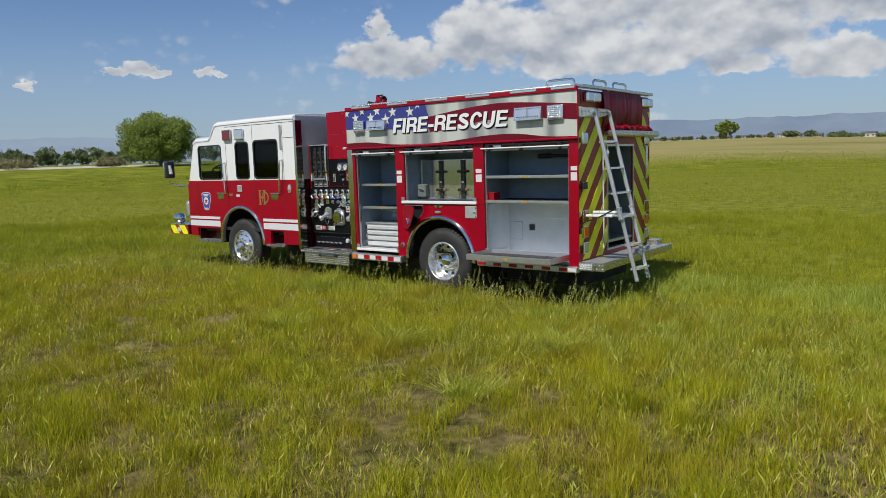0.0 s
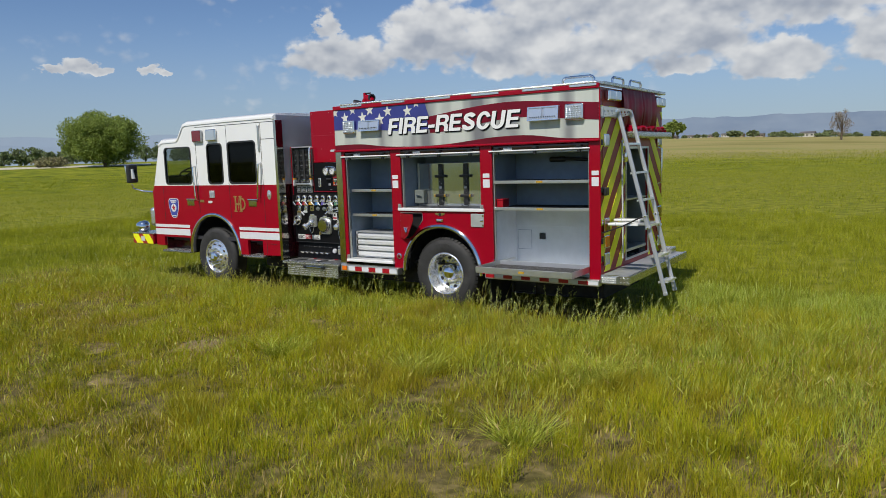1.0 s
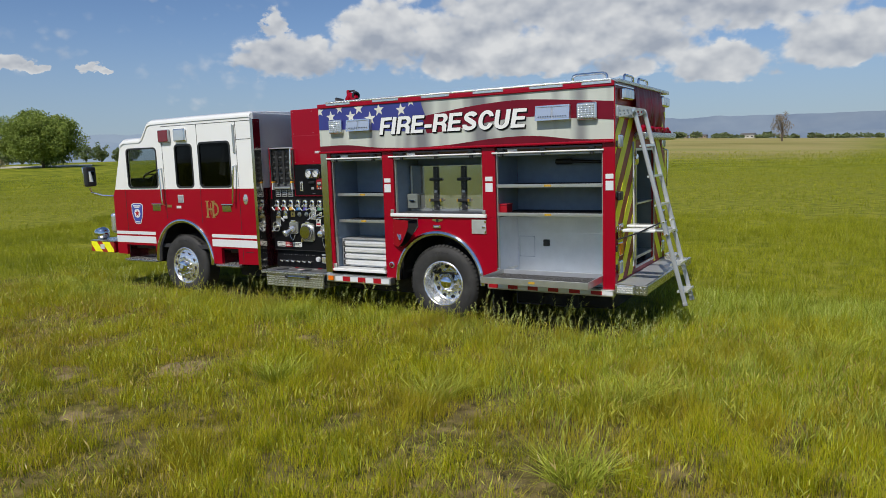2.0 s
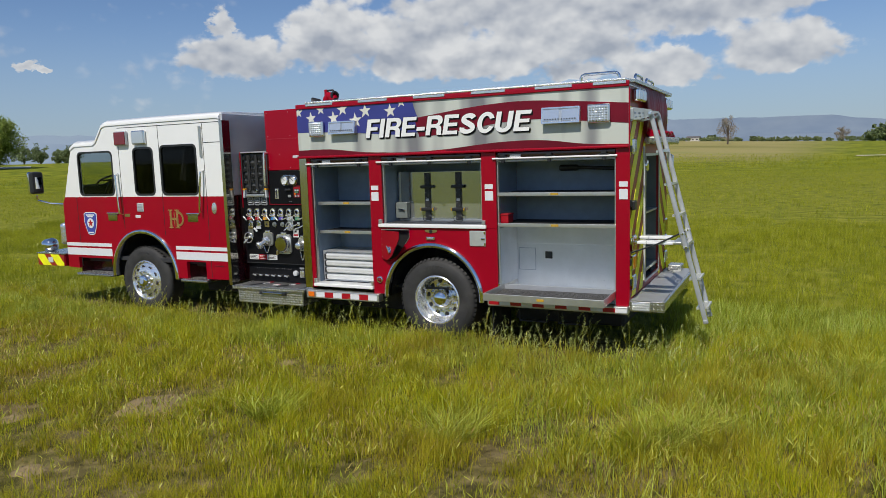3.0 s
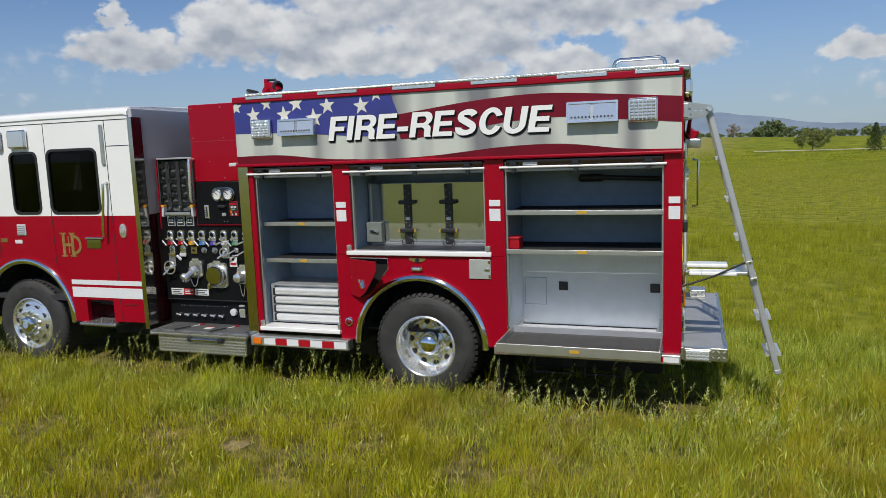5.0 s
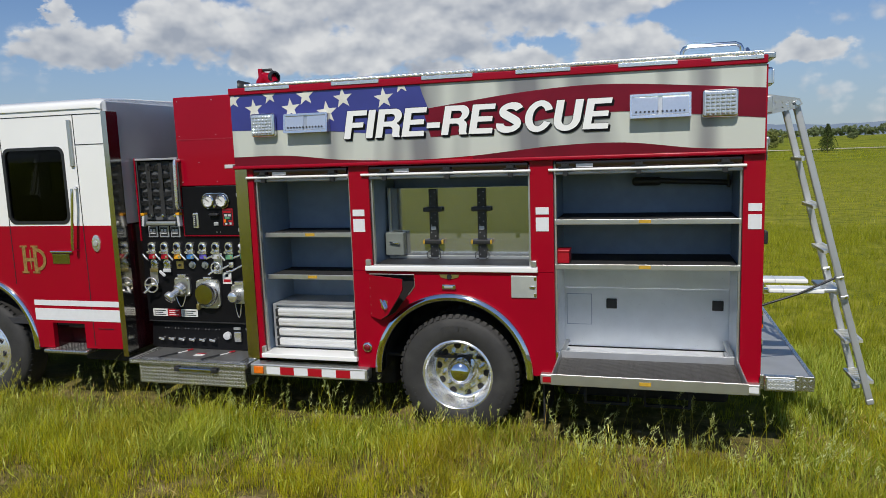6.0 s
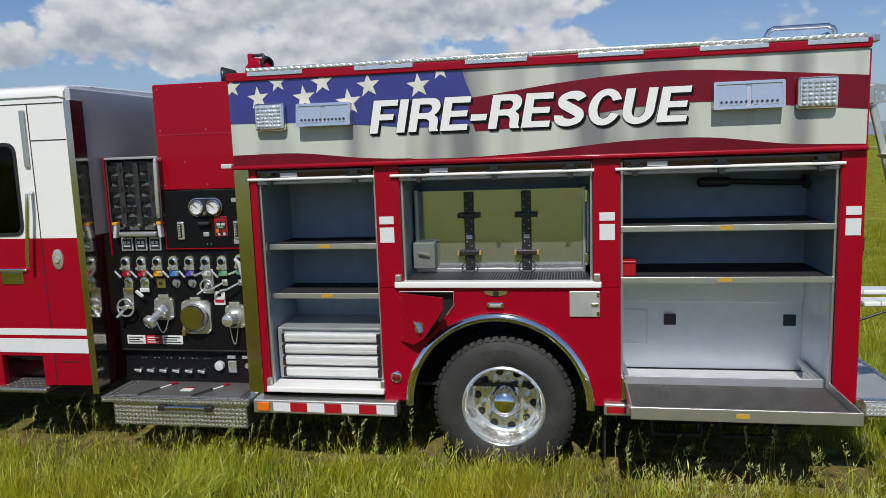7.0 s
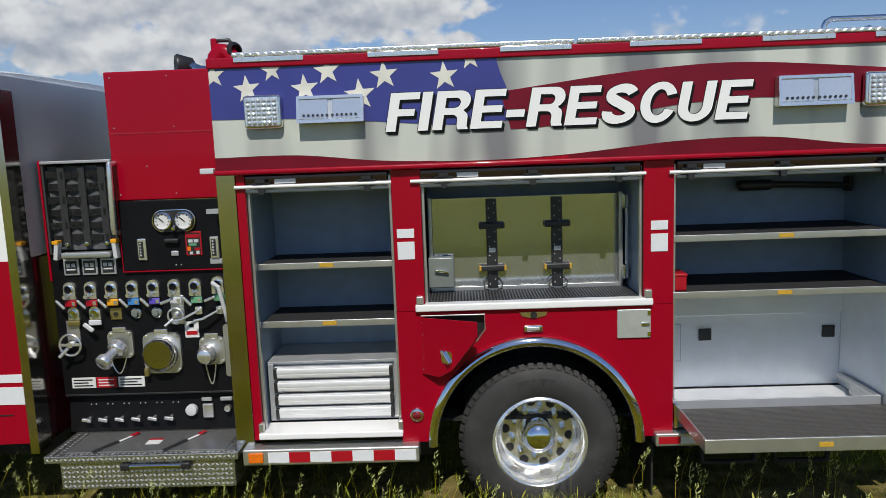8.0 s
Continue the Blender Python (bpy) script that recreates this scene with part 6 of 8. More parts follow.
part("shield_ring", plate(star(-6.135, 1.385, 0.066, 0), [], -0.011, -0.0085), TAPERED, sh, "red star shape")
for z, w in ((1.515, 0.19), (1.235, 0.12), (1.49, 0.13)):
    part("shield_bar", box(-6.135 - w / 2, -6.135 + w / 2, -0.009, -0.006, z - 0.010, z + 0.010, 0.0), TAPE, sh, "white bar")
# cab steps
for x0, x1, xa, xb in ((-6.52, -5.70, -6.45, -5.75), (-4.22, -3.70, -4.12, -3.72)):
    st = part("cab_step", box(x0, x1, -0.055, 0.235, 0.538, 0.580, 0.016, 3), TREAD, truck, "tread plate cab step")
    tagged(part("tread_pattern", lugs(x0 + 0.01, x1 - 0.01, -0.04, 0.2, 0.580, 0.036, True), LUG, st), kind="stuff")
for x0, x1 in ((-6.50, -5.72), (-4.12, -3.74)):
    # recess shade is painted into the well as a darker red
    part("step_well", boxes((x0, x1, 0.24, 0.26, 0.54, 0.85), (x0 - 0.02, x0, 0.051, 0.26, 0.54, 0.85), (x1, x1 + 0.02, 0.051, 0.26, 0.54, 0.85)), MAROON, truck, "step well, recess shade put into its dark red")
part("step_light", box(-3.58, -3.40, -0.004, 0.0, 0.79, 0.797, 0.0), PLASTIC, truck)

# bumper, headlights, mirror
bump = part("bumper", box(-7.50, -6.82, -0.03, W + 0.03, 0.66, 0.86, 0.03, 3), RED, truck, "red front bumper")
part("bumper_top", box(-7.51, -6.80, -0.04, W + 0.04, 0.86, 0.878, 0.006), TREAD, bump, "tread plate bumper top")
for k in range(2):
    x = -7.53 + 0.36 * k
    quad = clip(clip([(x, 0.855), (x + 0.21, 0.855), (x + 0.37, 0.672), (x + 0.16, 0.672)], 1, 0, -6.84), -1, 0, 7.48)
    if len(quad) > 2:
        part("chevron", plate(quad, [], -0.034, -0.030), YELLOW, bump, "lime chevron stripe")
part("chevron", box(-7.49, -6.83, -0.0315, -0.030, 0.672, 0.856, 0.0), CHEVRED, bump, "dark red chevron ground")
siren = part("siren", turned(lathe([(0.0, -0.17), (0.05, -0.165), (0.105, -0.12), (0.125, -0.05), (0.125, 0.02), (0.14, 0.06), (0.13, 0.10), (0.09, 0.15), (0.04, 0.17), (0.0, 0.172)], (0, 0, 0), 28), Matrix.Translation((-7.40, 0.14, 0.985)) @ Matrix.Rotation(radians(-90), 4, "Z") @ Matrix.Scale(0.86, 4)), CHROME, truck, "chrome bumper siren")
part("siren_grille", turned(lathe([(0.10, -0.105), (0.085, -0.135), (0.045, -0.150), (0.0, -0.153)], (0, 0, 0), 20), Matrix.Translation((-7.40, 0.14, 0.985)) @ Matrix.Rotation(radians(-90), 4, "Z") @ Matrix.Scale(0.90, 4)), SMOKE, siren, "dark siren grille")
part("bumper_plate", box(-7.22, -7.10, -0.038, -0.034, 0.72, 0.81, 0.002), LIGHTGREY, bump, "small pale plate")
part("siren_foot", box(-7.48, -7.34, 0.08, 0.20, 0.875, 0.93, 0.01), CHROME, siren)
head = part("headlight", box(-6.92, -6.78, -0.012, 0.62, 1.02, 1.38, 0.06, 4), SATIN, truck, "chrome headlight bezel")
for z in (1.12, 1.27):
    part("lamp", turned(lathe([(0.075, 0), (0.07, -0.02), (0.0, -0.035)], (0, 0, 0), 24), Matrix.Translation((-6.92, 0.24, z)) @ Matrix.Rotation(radians(-90), 4, "Z")), LENS, head, "round headlamp")
part("headlight", box(-6.87, -6.79, W - 0.62, W - 0.06, 1.02, 1.36, 0.05, 4), CHROME, truck, "chrome headlight bezel")
part("grille", box(-6.84, -6.79, 0.75, W - 0.75, 0.95, 1.60, 0.02), CHROME, truck, "chrome grille")
for y in (-0.20, W + 0.20):
    s = 1 if y < 0 else -1
    mir = part("mirror", box(-7.16, -7.04, y - 0.10, y + 0.10, 1.87, 2.22, 0.035, 4), PLASTIC, truck, "black side mirror")
    part("mirror_glass", box(-7.045, -7.036, y - 0.055, y + 0.055, 1.95, 2.14, 0.004), CHROME, mir, "mirror glass")
    part("mirror_shell", box(-7.19, -7.10, y - 0.105, y + 0.105, 1.865, 2.225, 0.04, 4), CHROME, mir, "chrome mirror shell")
    part("mirror_arm", tube([(-7.12, y, 1.84), (-7.12, y + s * 0.02, 1.76), (-6.95, y + s * 0.12, 1.70), (-6.72, y + s * 0.24, 1.68)], 0.018, 8), CHROME, mir, "chrome mirror arm")

# cab interior
for x, y in ((-5.55, 0.30), (-5.55, 1.75), (-4.25, 0.25), (-4.25, 1.75)):
    seat = part("seat", box(x - 0.25, x + 0.25, y, y + 0.48, 1.25, 1.42, 0.05, 3), SEAT, truck, "dark cab seat")
    part("seat_back", turned(box(-0.06, 0.06, y, y + 0.48, 0, 0.78, 0.05, 3), Matrix.Translation((x + 0.24, 0, 1.40)) @ Matrix.Rotation(radians(8), 4, "Y")), SEAT, seat)
    part("head_rest", box(x + 0.30, x + 0.40, y + 0.12, y + 0.36, 2.14, 2.34, 0.04, 3), SEAT, seat)
part("dashboard", box(-6.64, -6.42, 0.07, W - 0.07, 1.40, 1.99, 0.08, 3), SEAT, truck, "dark dashboard")
part("door_trim", box(-6.30, -3.40, W - 0.09, W - 0.055, 0.9, 2.00, 0.01), SEAT, truck, "dark inner door trim")
sw = part("steering_wheel", turned(tube([(0.22 * math.cos(radians(a)), 0.22 * math.sin(radians(a)), 0) for a in range(0, 361, 12)], 0.016, 8), Matrix.Translation((-6.20, 0.50, 2.05)) @ Matrix.Rotation(radians(-24), 4, "Y")), PLASTIC, truck, "black steering wheel")
part("wheel_column", tube([(-6.20, 0.50, 2.05), (-6.48, 0.50, 1.62)], 0.03, 8), PLASTIC, sw)
part("wheel_spokes", turned(boxes((-0.21, 0.21, -0.016, 0.016, -0.008, 0.008), (-0.016, 0.016, -0.21, 0.0, -0.008, 0.008)), Matrix.Translation((-6.20, 0.50, 2.05)) @ Matrix.Rotation(radians(-24), 4, "Y")), PLASTIC, sw)
part("headliner", box(-6.3, -3.33, 0.06, W - 0.06, 2.60, 2.63, 0.0), SEAT, truck)
part("cab_bulkhead", box(-3.36, -3.32, 0.06, W - 0.06, 0.9, 2.60, 0.0), SEAT, truck)

# ---- roof monitor ----
GS = Matrix.Translation((-2.29, 1.17, 2.955)) @ Matrix.Scale(0.80, 4) @ Matrix.Translation((2.28, -1.17, -2.96))
gun = part("deck_gun", add_tube(add_cyl(bmesh.new(), (-2.28, 1.17, 3.02), "z", 0.10, 0.12, 16), [(-2.28, 1.17, 3.05), (-2.28, 1.17, 3.14), (-2.27, 1.17, 3.20), (-2.22, 1.17, 3.26), (-2.16, 1.17, 3.25), (-2.12, 1.17, 3.18)], 0.085, 14), RED, truck, "red roof water monitor")
part("gun_handle", tube([(-2.28, 1.17, 3.26), (-2.28, 1.17, 3.36), (-2.14, 1.17, 3.36), (-2.10, 1.17, 3.30)], 0.020, 8), PLASTIC, gun, "black monitor handle")
part("gun_post", box(-2.31, -2.25, 1.13, 1.21, 3.22, 3.38, 0.015), RED, gun)
part("gun_wheel", turned(lathe([(0.055, -0.03), (0.075, -0.025), (0.085, 0.0), (0.075, 0.025), (0.03, 0.03), (0.0, 0.03)], (0, 0, 0), 24), Matrix.Translation((-2.09, 1.15, 3.26)) @ Matrix.Rotation(radians(55), 4, "Z")), PLASTIC, gun, "black hand wheel")
part("gun_barrel", tube([(-2.33, 1.17, 3.08), (-2.46, 1.25, 3.10), (-2.55, 1.30, 3.14)], 0.05, 12), CHROME, gun, "chrome barrel")
part("gun_nozzle", turned(lathe([(0.05, 0.10), (0.08, 0.08), (0.10, 0.0), (0.115, -0.06), (0.105, -0.08), (0.0, -0.05)], (0, 0, 0), 24), Matrix.Translation((-2.65, 1.34, 3.16)) @ Matrix.Rotation(radians(-60), 4, "Z")), PLASTIC, gun, "black nozzle")

for ob in (gun, *gun.children):
    ob.data.transform(GS)

# ---- rear ----


def plate_x(outer, holes, x0, x1):
    """A panel in the yz plane, from x0 to x1; outlines are (y, z)."""
    bm = plate(outer, holes, 0.0, 1.0)
    for v in bm.verts:
        v.co = Vector((x0 + (x1 - x0) * v.co.y, v.co.x, v.co.z))
    bmesh.ops.recalc_face_normals(bm, faces=bm.faces[:])
    return bm


rear = part("rear_wall", plate_x([(0.103, 0.62), (W - 0.053, 0.62), (W - 0.053, 2.94), (0.103, 2.94)], [[(0.90, 0.72), (1.80, 0.72), (1.80, 2.20), (0.90, 2.20)]], X1 - 0.03, X1), CHEVRED, truck, "dark red rear wall")
part("rear_locker", boxes((1.95, 2.325, 0.87, 0.90, 0.72, 2.20), (1.95, 2.325, 1.80, 1.83, 0.72, 2.20), (1.92, 1.95, 0.87, 1.83, 0.70, 2.23), (1.95, 2.325, 0.87, 1.83, 2.20, 2.23), (1.95, 2.325, 0.87, 1.83, 0.69, 0.72)), SMOKE, truck, "dark grey rear locker")
part("locker_shelf", box(1.96, 2.34, 0.905, 1.795, 1.50, 1.525, 0.004), ALU, rear)
part("locker_shelf", box(1.96, 2.34, 0.905, 1.795, 0.80, 0.84, 0.004), ALU, rear)
part("locker_frame", plate_x([(0.88, 0.70), (1.82, 0.70), (1.82, 2.22), (0.88, 2.22)], [[(0.91, 0.73), (1.79, 0.73), (1.79, 2.19), (0.91, 2.19)]], X1, X1 + 0.012), ALU, rear, "aluminium locker frame")
for ya, yb, s in ((0.012, 0.878, 1), (1.822, W - 0.012, -1)):
    for k in range(-8, 26):
        v0 = 0.30 + 0.46 * (k - 3)
        poly = [(ya, 0.66), (yb, 0.66), (yb, 2.72), (ya, 2.72)]
        off = ya if s > 0 else yb
        # slanted bands that climb towards the middle
        poly = clip(poly, 1.15 * s, -1.0, 1.15 * s * off - v0)
        poly = clip(poly, -1.15 * s, 1.0, -1.15 * s * off + v0 + 0.23)
        if len(poly) > 2:
            part("chevron", plate_x(poly, [], X1 + 0.001, X1 + 0.005), YELLOW, rear, "lime reflective chevron stripe")
part("rear_trim", box(X1 - 0.012, X1 + 0.010, 0.002, 0.014, 0.62, 2.92, 0.003), RED, rear, "red corner edge")
for y0, y1 in ((0.16, 0.58), (2.02, 2.42)):
    for h in (0, 1):
        lt = part("rear_light", box(X1, X1 + 0.07, y0 + h * (y1 - y0) / 2 + 0.006, y0 + (h + 1) * (y1 - y0) / 2 - 0.006, 2.78, 2.915, 0.02, 3), CHROME, truck, "clear rear warning light")
        part("lens", box(X1 + 0.062, X1 + 0.078, y0 + h * (y1 - y0) / 2 + 0.02, y0 + (h + 1) * (y1 - y0) / 2 - 0.02, 2.795, 2.90, 0.012, 2), LENS, lt)
for y in (0.16, 2.26):
    for z0, z1, m in ((2.22, 2.38, LENS), (1.16, 1.34, REDLENS), (0.96, 1.12, AMBER), (0.74, 0.90, LENS)):
        lt = part("tail_light", box(X1, X1 + 0.03, y - 0.06, y + 0.10, z0, z1, 0.012, 2), CHROME, truck, "chrome framed tail light")
        part("lens", box(X1 + 0.025, X1 + 0.036, y - 0.045, y + 0.085, z0 + 0.014, z1 - 0.014, 0.008), m, lt)
part("round_lamp", turned(lathe([(0.07, 0), (0.065, -0.05), (0.0, -0.06)], (0, 0, 0), 20), Matrix.Translation((X1, 0.80, 2.08)) @ Matrix.Rotation(radians(90), 4, "Z")), CHROME, truck, "round chrome rear lamp")
part("rear_hook", box(X1, X1 + 0.05, 0.08, 0.20, 1.62, 1.72, 0.012), PLASTIC, truck, "black rear bracket")


def cover_cloth():
    """The hose bed cover: vinyl that hangs in soft folds over the rear edge."""
    bm, rows = bmesh.new(), []
    for i in range(21):
        u, row = i / 20, []
        for j in range(89):
            v = j / 88
            y = 0.66 + 1.32 * v + 0.012 * u * math.sin(v * 14)
            fold = 0.008 * math.sin(v * 26 + 1.5 * u) + 0.003 * math.sin(v * 61 + 2 * u + 1) + 0.005 * math.sin(v * 17 + 9 * u)
            seam = -0.022 * math.exp(-((v - 0.58) / 0.014) ** 2)
            x = X1 + 0.040 + 0.030 * math.sin(u * 3.0) + (0.25 + 0.75 * u) * (fold + seam)
            row.append(bm.verts.new((x, y, 2.960 - 0.50 * u - 0.012 * u * math.sin(v * 19))))
        rows.append(row)
    for a, b in zip(rows, rows[1:]):
        for k in range(88):
            bm.faces.new((a[k], a[k + 1], b[k + 1], b[k]))
    bmesh.ops.solidify(bm, geom=bm.faces[:], thickness=0.006)
    bmesh.ops.recalc_face_normals(bm, faces=bm.faces[:])
    return bm


part("hose_bed_cover", cover_cloth(), DARKRED, truck, "dark red vinyl hose bed cover")


def crumpled():
    """The folded foot of the cover: a soft roll with creases and lumps."""
    bm, rings, n = bmesh.new(), [], 12
    for i in range(91):
        v, ring = i / 90, []
        y = 0.84 + 1.40 * v
        big = 0.72 + 0.15 * math.sin(v * 31) * math.sin(v * 12 + 1) + 0.10 * math.sin(v * 83)
        for k in range(n):
            a = 2 * math.pi * k / n
            r = 0.052 * big * (1 + 0.22 * math.sin(3 * a + v * 40) + 0.12 * math.sin(5 * a - v * 71))
            ring.append(bm.verts.new((X1 + 0.075 + 1.3 * r * math.cos(a), y, 2.448 + r * math.sin(a) + 0.008 * math.sin(v * 23))))
        rings.append(ring)
    for p, q in zip(rings, rings[1:]):
        for k in range(n):
            bm.faces.new((p[k], p[(k + 1) % n], q[(k + 1) % n], q[k]))
    bm.faces.new(rings[0])
    bm.faces.new(rings[-1])
    bmesh.ops.recalc_face_normals(bm, faces=bm.faces[:])
    return bm


part("cover_foot", crumpled(), RED, truck, "bright red crumpled foot of the cover")
lip = part("rear_lip", box(X1 - 0.05, X1 + 0.060, 0.02, W - 0.02, 2.962, 3.004, 0.006), TREAD, truck, "tread plate lip along the rear roof edge")
tagged(part("tread_pattern", turned(lugs(0.03, W - 0.03, 2.964, 3.002, 0.0, 0.030), Matrix.Translation((X1 + 0.060, 0, 0)) @ Matrix.Rotation(radians(90), 4, "Z")), LUG, lip), kind="stuff")
part("rear_ledge", box(X1, X1 + 0.16, 0.80, 2.44, 2.325, 2.415, 0.020, 3), TREAD, truck, "tread plate ledge above the rear locker")
tagged(part("tread_pattern", turned(lugs(0.85, 2.39, 2.34, 2.42, 0.0, 0.036), Matrix.Translation((X1 + 0.16, 0, 0)) @ Matrix.Rotation(radians(90), 4, "Z")), LUG, bpy.data.objects["rear_ledge"]), kind="stuff")
part("rear_rail", tube([(2.44, 1.98, 2.20), (2.50, 1.98, 2.18), (2.50, 1.98, 1.70), (2.44, 1.98, 1.68)], 0.016, 8), CHROME, truck, "chrome rear grab rail")
part("rear_rail", tube([(X1 + 0.02, 0.72, 2.30), (X1 + 0.03, 0.72, 1.2), (X1 + 0.02, 0.74, 0.75)], 0.012, 8), LIGHTGREY, truck, "pale conduit on the rear wall")

# tailboard
tail = part("tailboard", box(X1 + 0.002, 2.735, 0.02, W - 0.02, 0.600, 0.640, 0.008), ALU_DULL, truck, "aluminium tailboard")
part("tail_edge", box(2.700, 2.738, 0.0, W, 0.545, 0.645, 0.008), TREAD, tail, "tread plate tailboard edge")
part("tail_end", box(X1 + 0.005, 2.735, -0.004, 0.02, 0.530, 0.645, 0.006), TREAD, tail, "tread plate tailboard end")
tagged(part("tread_pattern", lugs(2.60, 2.73, 0.54, 0.64, -0.004, 0.034), LUG, tail), kind="stuff")
cl = part("corner_light", box(2.385, 2.605, -0.060, 0.0, 0.535, 0.650, 0.010, 2), TREAD, tail, "tread plate corner light")
tagged(part("light_grid", lugs(2.405, 2.585, 0.555, 0.630, -0.068, 0.020), LUG, tail), kind="stuff")
part("lens", box(2.40, 2.59, -0.068, -0.055, 0.55, 0.635, 0.008), LENS, tail, "clear lens")
part("tail_bracket", box(2.42, 2.60, W - 0.30, W - 0.05, 0.64, 0.72, 0.01), TREAD, tail)

# folding rear ladder
ladder = part("ladder", box(X1, 2.40, 0.02, 0.60, 2.58, 2.70, 0.006), ALU, truck, "folding aluminium rear ladder")
foot, top = Vector((3.134, 0, 0.438)), Vector((2.565, 0, 2.630))
lean = math.atan2(foot.x - top.x, top.z - foot.z)
length = (top - foot).length
for y in (0.085, 0.520):
    M = Matrix.Translation((top.x, y, top.z)) @ Matrix.Rotation(-lean, 4, "Y")
    part("rail", turned(box(-0.025, 0.025, -0.017, 0.017, -1.45, 0.03, 0.011, 3), M), ALU_DULL, ladder, "dull aluminium ladder rail")
    yo = 0.032 if y < 0.3 else -0.032
    part("rail", turned(box(-0.025, 0.025, -0.014 + yo, 0.014 + yo, -length, -1.28, 0.010, 3), M), ALU_DULL, ladder, "dull aluminium ladder rail")
    lo, hi = (-0.019, 0.050) if y < 0.3 else (-0.050, 0.019)
    part("clamp", turned(box(-0.029, 0.029, lo, hi, -1.46, -1.43, 0.006), M), ALU, ladder)
    part("clamp", turned(box(-0.029, 0.029, lo, hi, -1.31, -1.285, 0.006), M), ALU, ladder)
    for z in (-1.445, -1.30):
        part("bolt", turned(cyl((0.006, lo - 0.004, z), "y", 0.009, 0.012, 10), M), CHROME, ladder)
    part("rail_end", turned(box(-0.027, 0.027, -0.018 + yo, 0.018 + yo, -length - 0.02, -length + 0.025, 0.010, 3), M), ALU_DULL, ladder, "worn foot cap")
    arm = plate([(X1 + 0.005, 2.715), (2.58, 2.672), (2.60, 2.63), (2.55, 2.60), (X1 + 0.005, 2.565)], [arc(2.41 + 0.045 * k, 2.645 - 0.002 * k, 0.014, 0, 330, 8) for k in range(4)] + [arc(2.42 + 0.045 * k, 2.605 + 0.004 * k, 0.010, 0, 330, 8) for k in range(3)], y - 0.05, y - 0.042)
    part("arm", arm, ALU, ladder, "perforated ladder arm")
    part("hinge_bolt", cyl((2.565, y - 0.05, 2.640), "y", 0.016, 0.04, 12), CHROME, ladder)


def rung_tread(c, deep, shift, y0, y1):
    """An open tread: two rounded bars joined by narrow webs, with gaps between them."""
    bm = boxes((shift - deep / 2, shift - deep / 2 + 0.018, y0, y1, -0.012, 0.012), (shift + deep / 2 - 0.018, shift + deep / 2, y0, y1, -0.012, 0.012))
    for k in range(8):
        yy = y0 + (k + 0.0) * (y1 - y0 - 0.014) / 7
        add_box(bm, shift - deep / 2 + 0.018, shift + deep / 2 - 0.018, yy, yy + 0.014, -0.009, 0.009)
    return turned(bm, Matrix.Translation(c) @ Matrix.Rotation(radians(-6), 4, "Y"))


for dist, deep, shift in ((0.40, 0.074, -0.012), (0.76, 0.078, -0.014), (1.10, 0.082, -0.016), (1.42, 0.070, -0.006), (1.80, 0.118, 0.0), (2.12, 0.122, 0.0)):
    c = top + (foot - top).normalized() * dist
    low = 0.046 if dist > 1.3 else 0.017
    part("rung", rung_tread(c, deep, shift, 0.085 + low, 0.520 - low), LUG, ladder, "open gripped aluminium rung")
for y0, x0, x1, z in ((0.09, 2.42, 2.80, 1.250), (0.34, 2.40, 2.74, 1.278)):
    plat = part("platform", box(x0, x1, y0, y0 + 0.16, z, z + 0.034, 0.010, 3), WHITE, ladder, "white fold out step")
    part("platform_slot", box(x0 + 0.10, x0 + 0.106, y0 - 0.002, y0 + 0.16, z + 0.006, z + 0.0345, 0.0), ALU_DULL, plat)
    part("platform_hinge", box(X1 + 0.005, x0 + 0.01, y0 + 0.03, y0 + 0.09, z - 0.01, z + 0.03, 0.008), CHROME, plat, "chrome hinge")
part("platform_bar", box(2.79, 2.905, 0.105, 0.50, 1.255, 1.285, 0.008), ALU, ladder)
part("strut", tube([(X1 + 0.01, 0.06, 1.16), (2.62, 0.08, 1.25), (2.92, 0.09, 1.40)], 0.009, 8), PLASTIC, ladder, "black gas strut")
for z in (0.80, 1.02, 1.25, 1.66, 2.24):
    part("edge_fitting", box(X1 + 0.004, X1 + 0.022, 0.03, 0.07, z, z + 0.07, 0.006), PLASTIC if z != 1.25 else CHROME, rear, "small fitting on the rear edge")


# ---- trees, bushes and houses far off ----
def leaf_material(name, dark, light):
    m = bpy.data.materials.new(name)
    m.use_nodes = True
    nt = m.node_tree
    nt.nodes.clear()
    N, L = nt.nodes.new, nt.links.new
    geo, rp = N("ShaderNodeNewGeometry"), N("ShaderNodeValToRGB")
    rp.color_ramp.elements[0].color, rp.color_ramp.elements[1].color = (*dark, 1), (*light, 1)
    L(geo.outputs["Random Per Island"], rp.inputs[0])
    df, tr, mx = N("ShaderNodeBsdfDiffuse"), N("ShaderNodeBsdfTranslucent"), N("ShaderNodeMixShader")
    mx.inputs[0].default_value = 0.3
    L(rp.outputs[0], df.inputs[0])
    L(rp.outputs[0], tr.inputs[0])
    L(df.outputs[0], mx.inputs[1])
    L(tr.outputs[0], mx.inputs[2])
    L(mx.outputs[0], N("ShaderNodeOutputMaterial").inputs[0])
    return m


LEAVES = leaf_material("green_leaves", (0.19, 0.245, 0.055), (0.34, 0.41, 0.11))
# distance haze is mixed into this leaf colour for the far trees
HAZY = leaf_material("leaves_haze_tinted", (0.16, 0.20, 0.09), (0.26, 0.31, 0.15))
DARKLEAVES = leaf_material("dark_green_leaves", (0.11, 0.145, 0.07), (0.26, 0.30, 0.14))
PALELEAVES = leaf_material("pale_shrub_leaves", (0.22, 0.21, 0.10), (0.45, 0.42, 0.24))
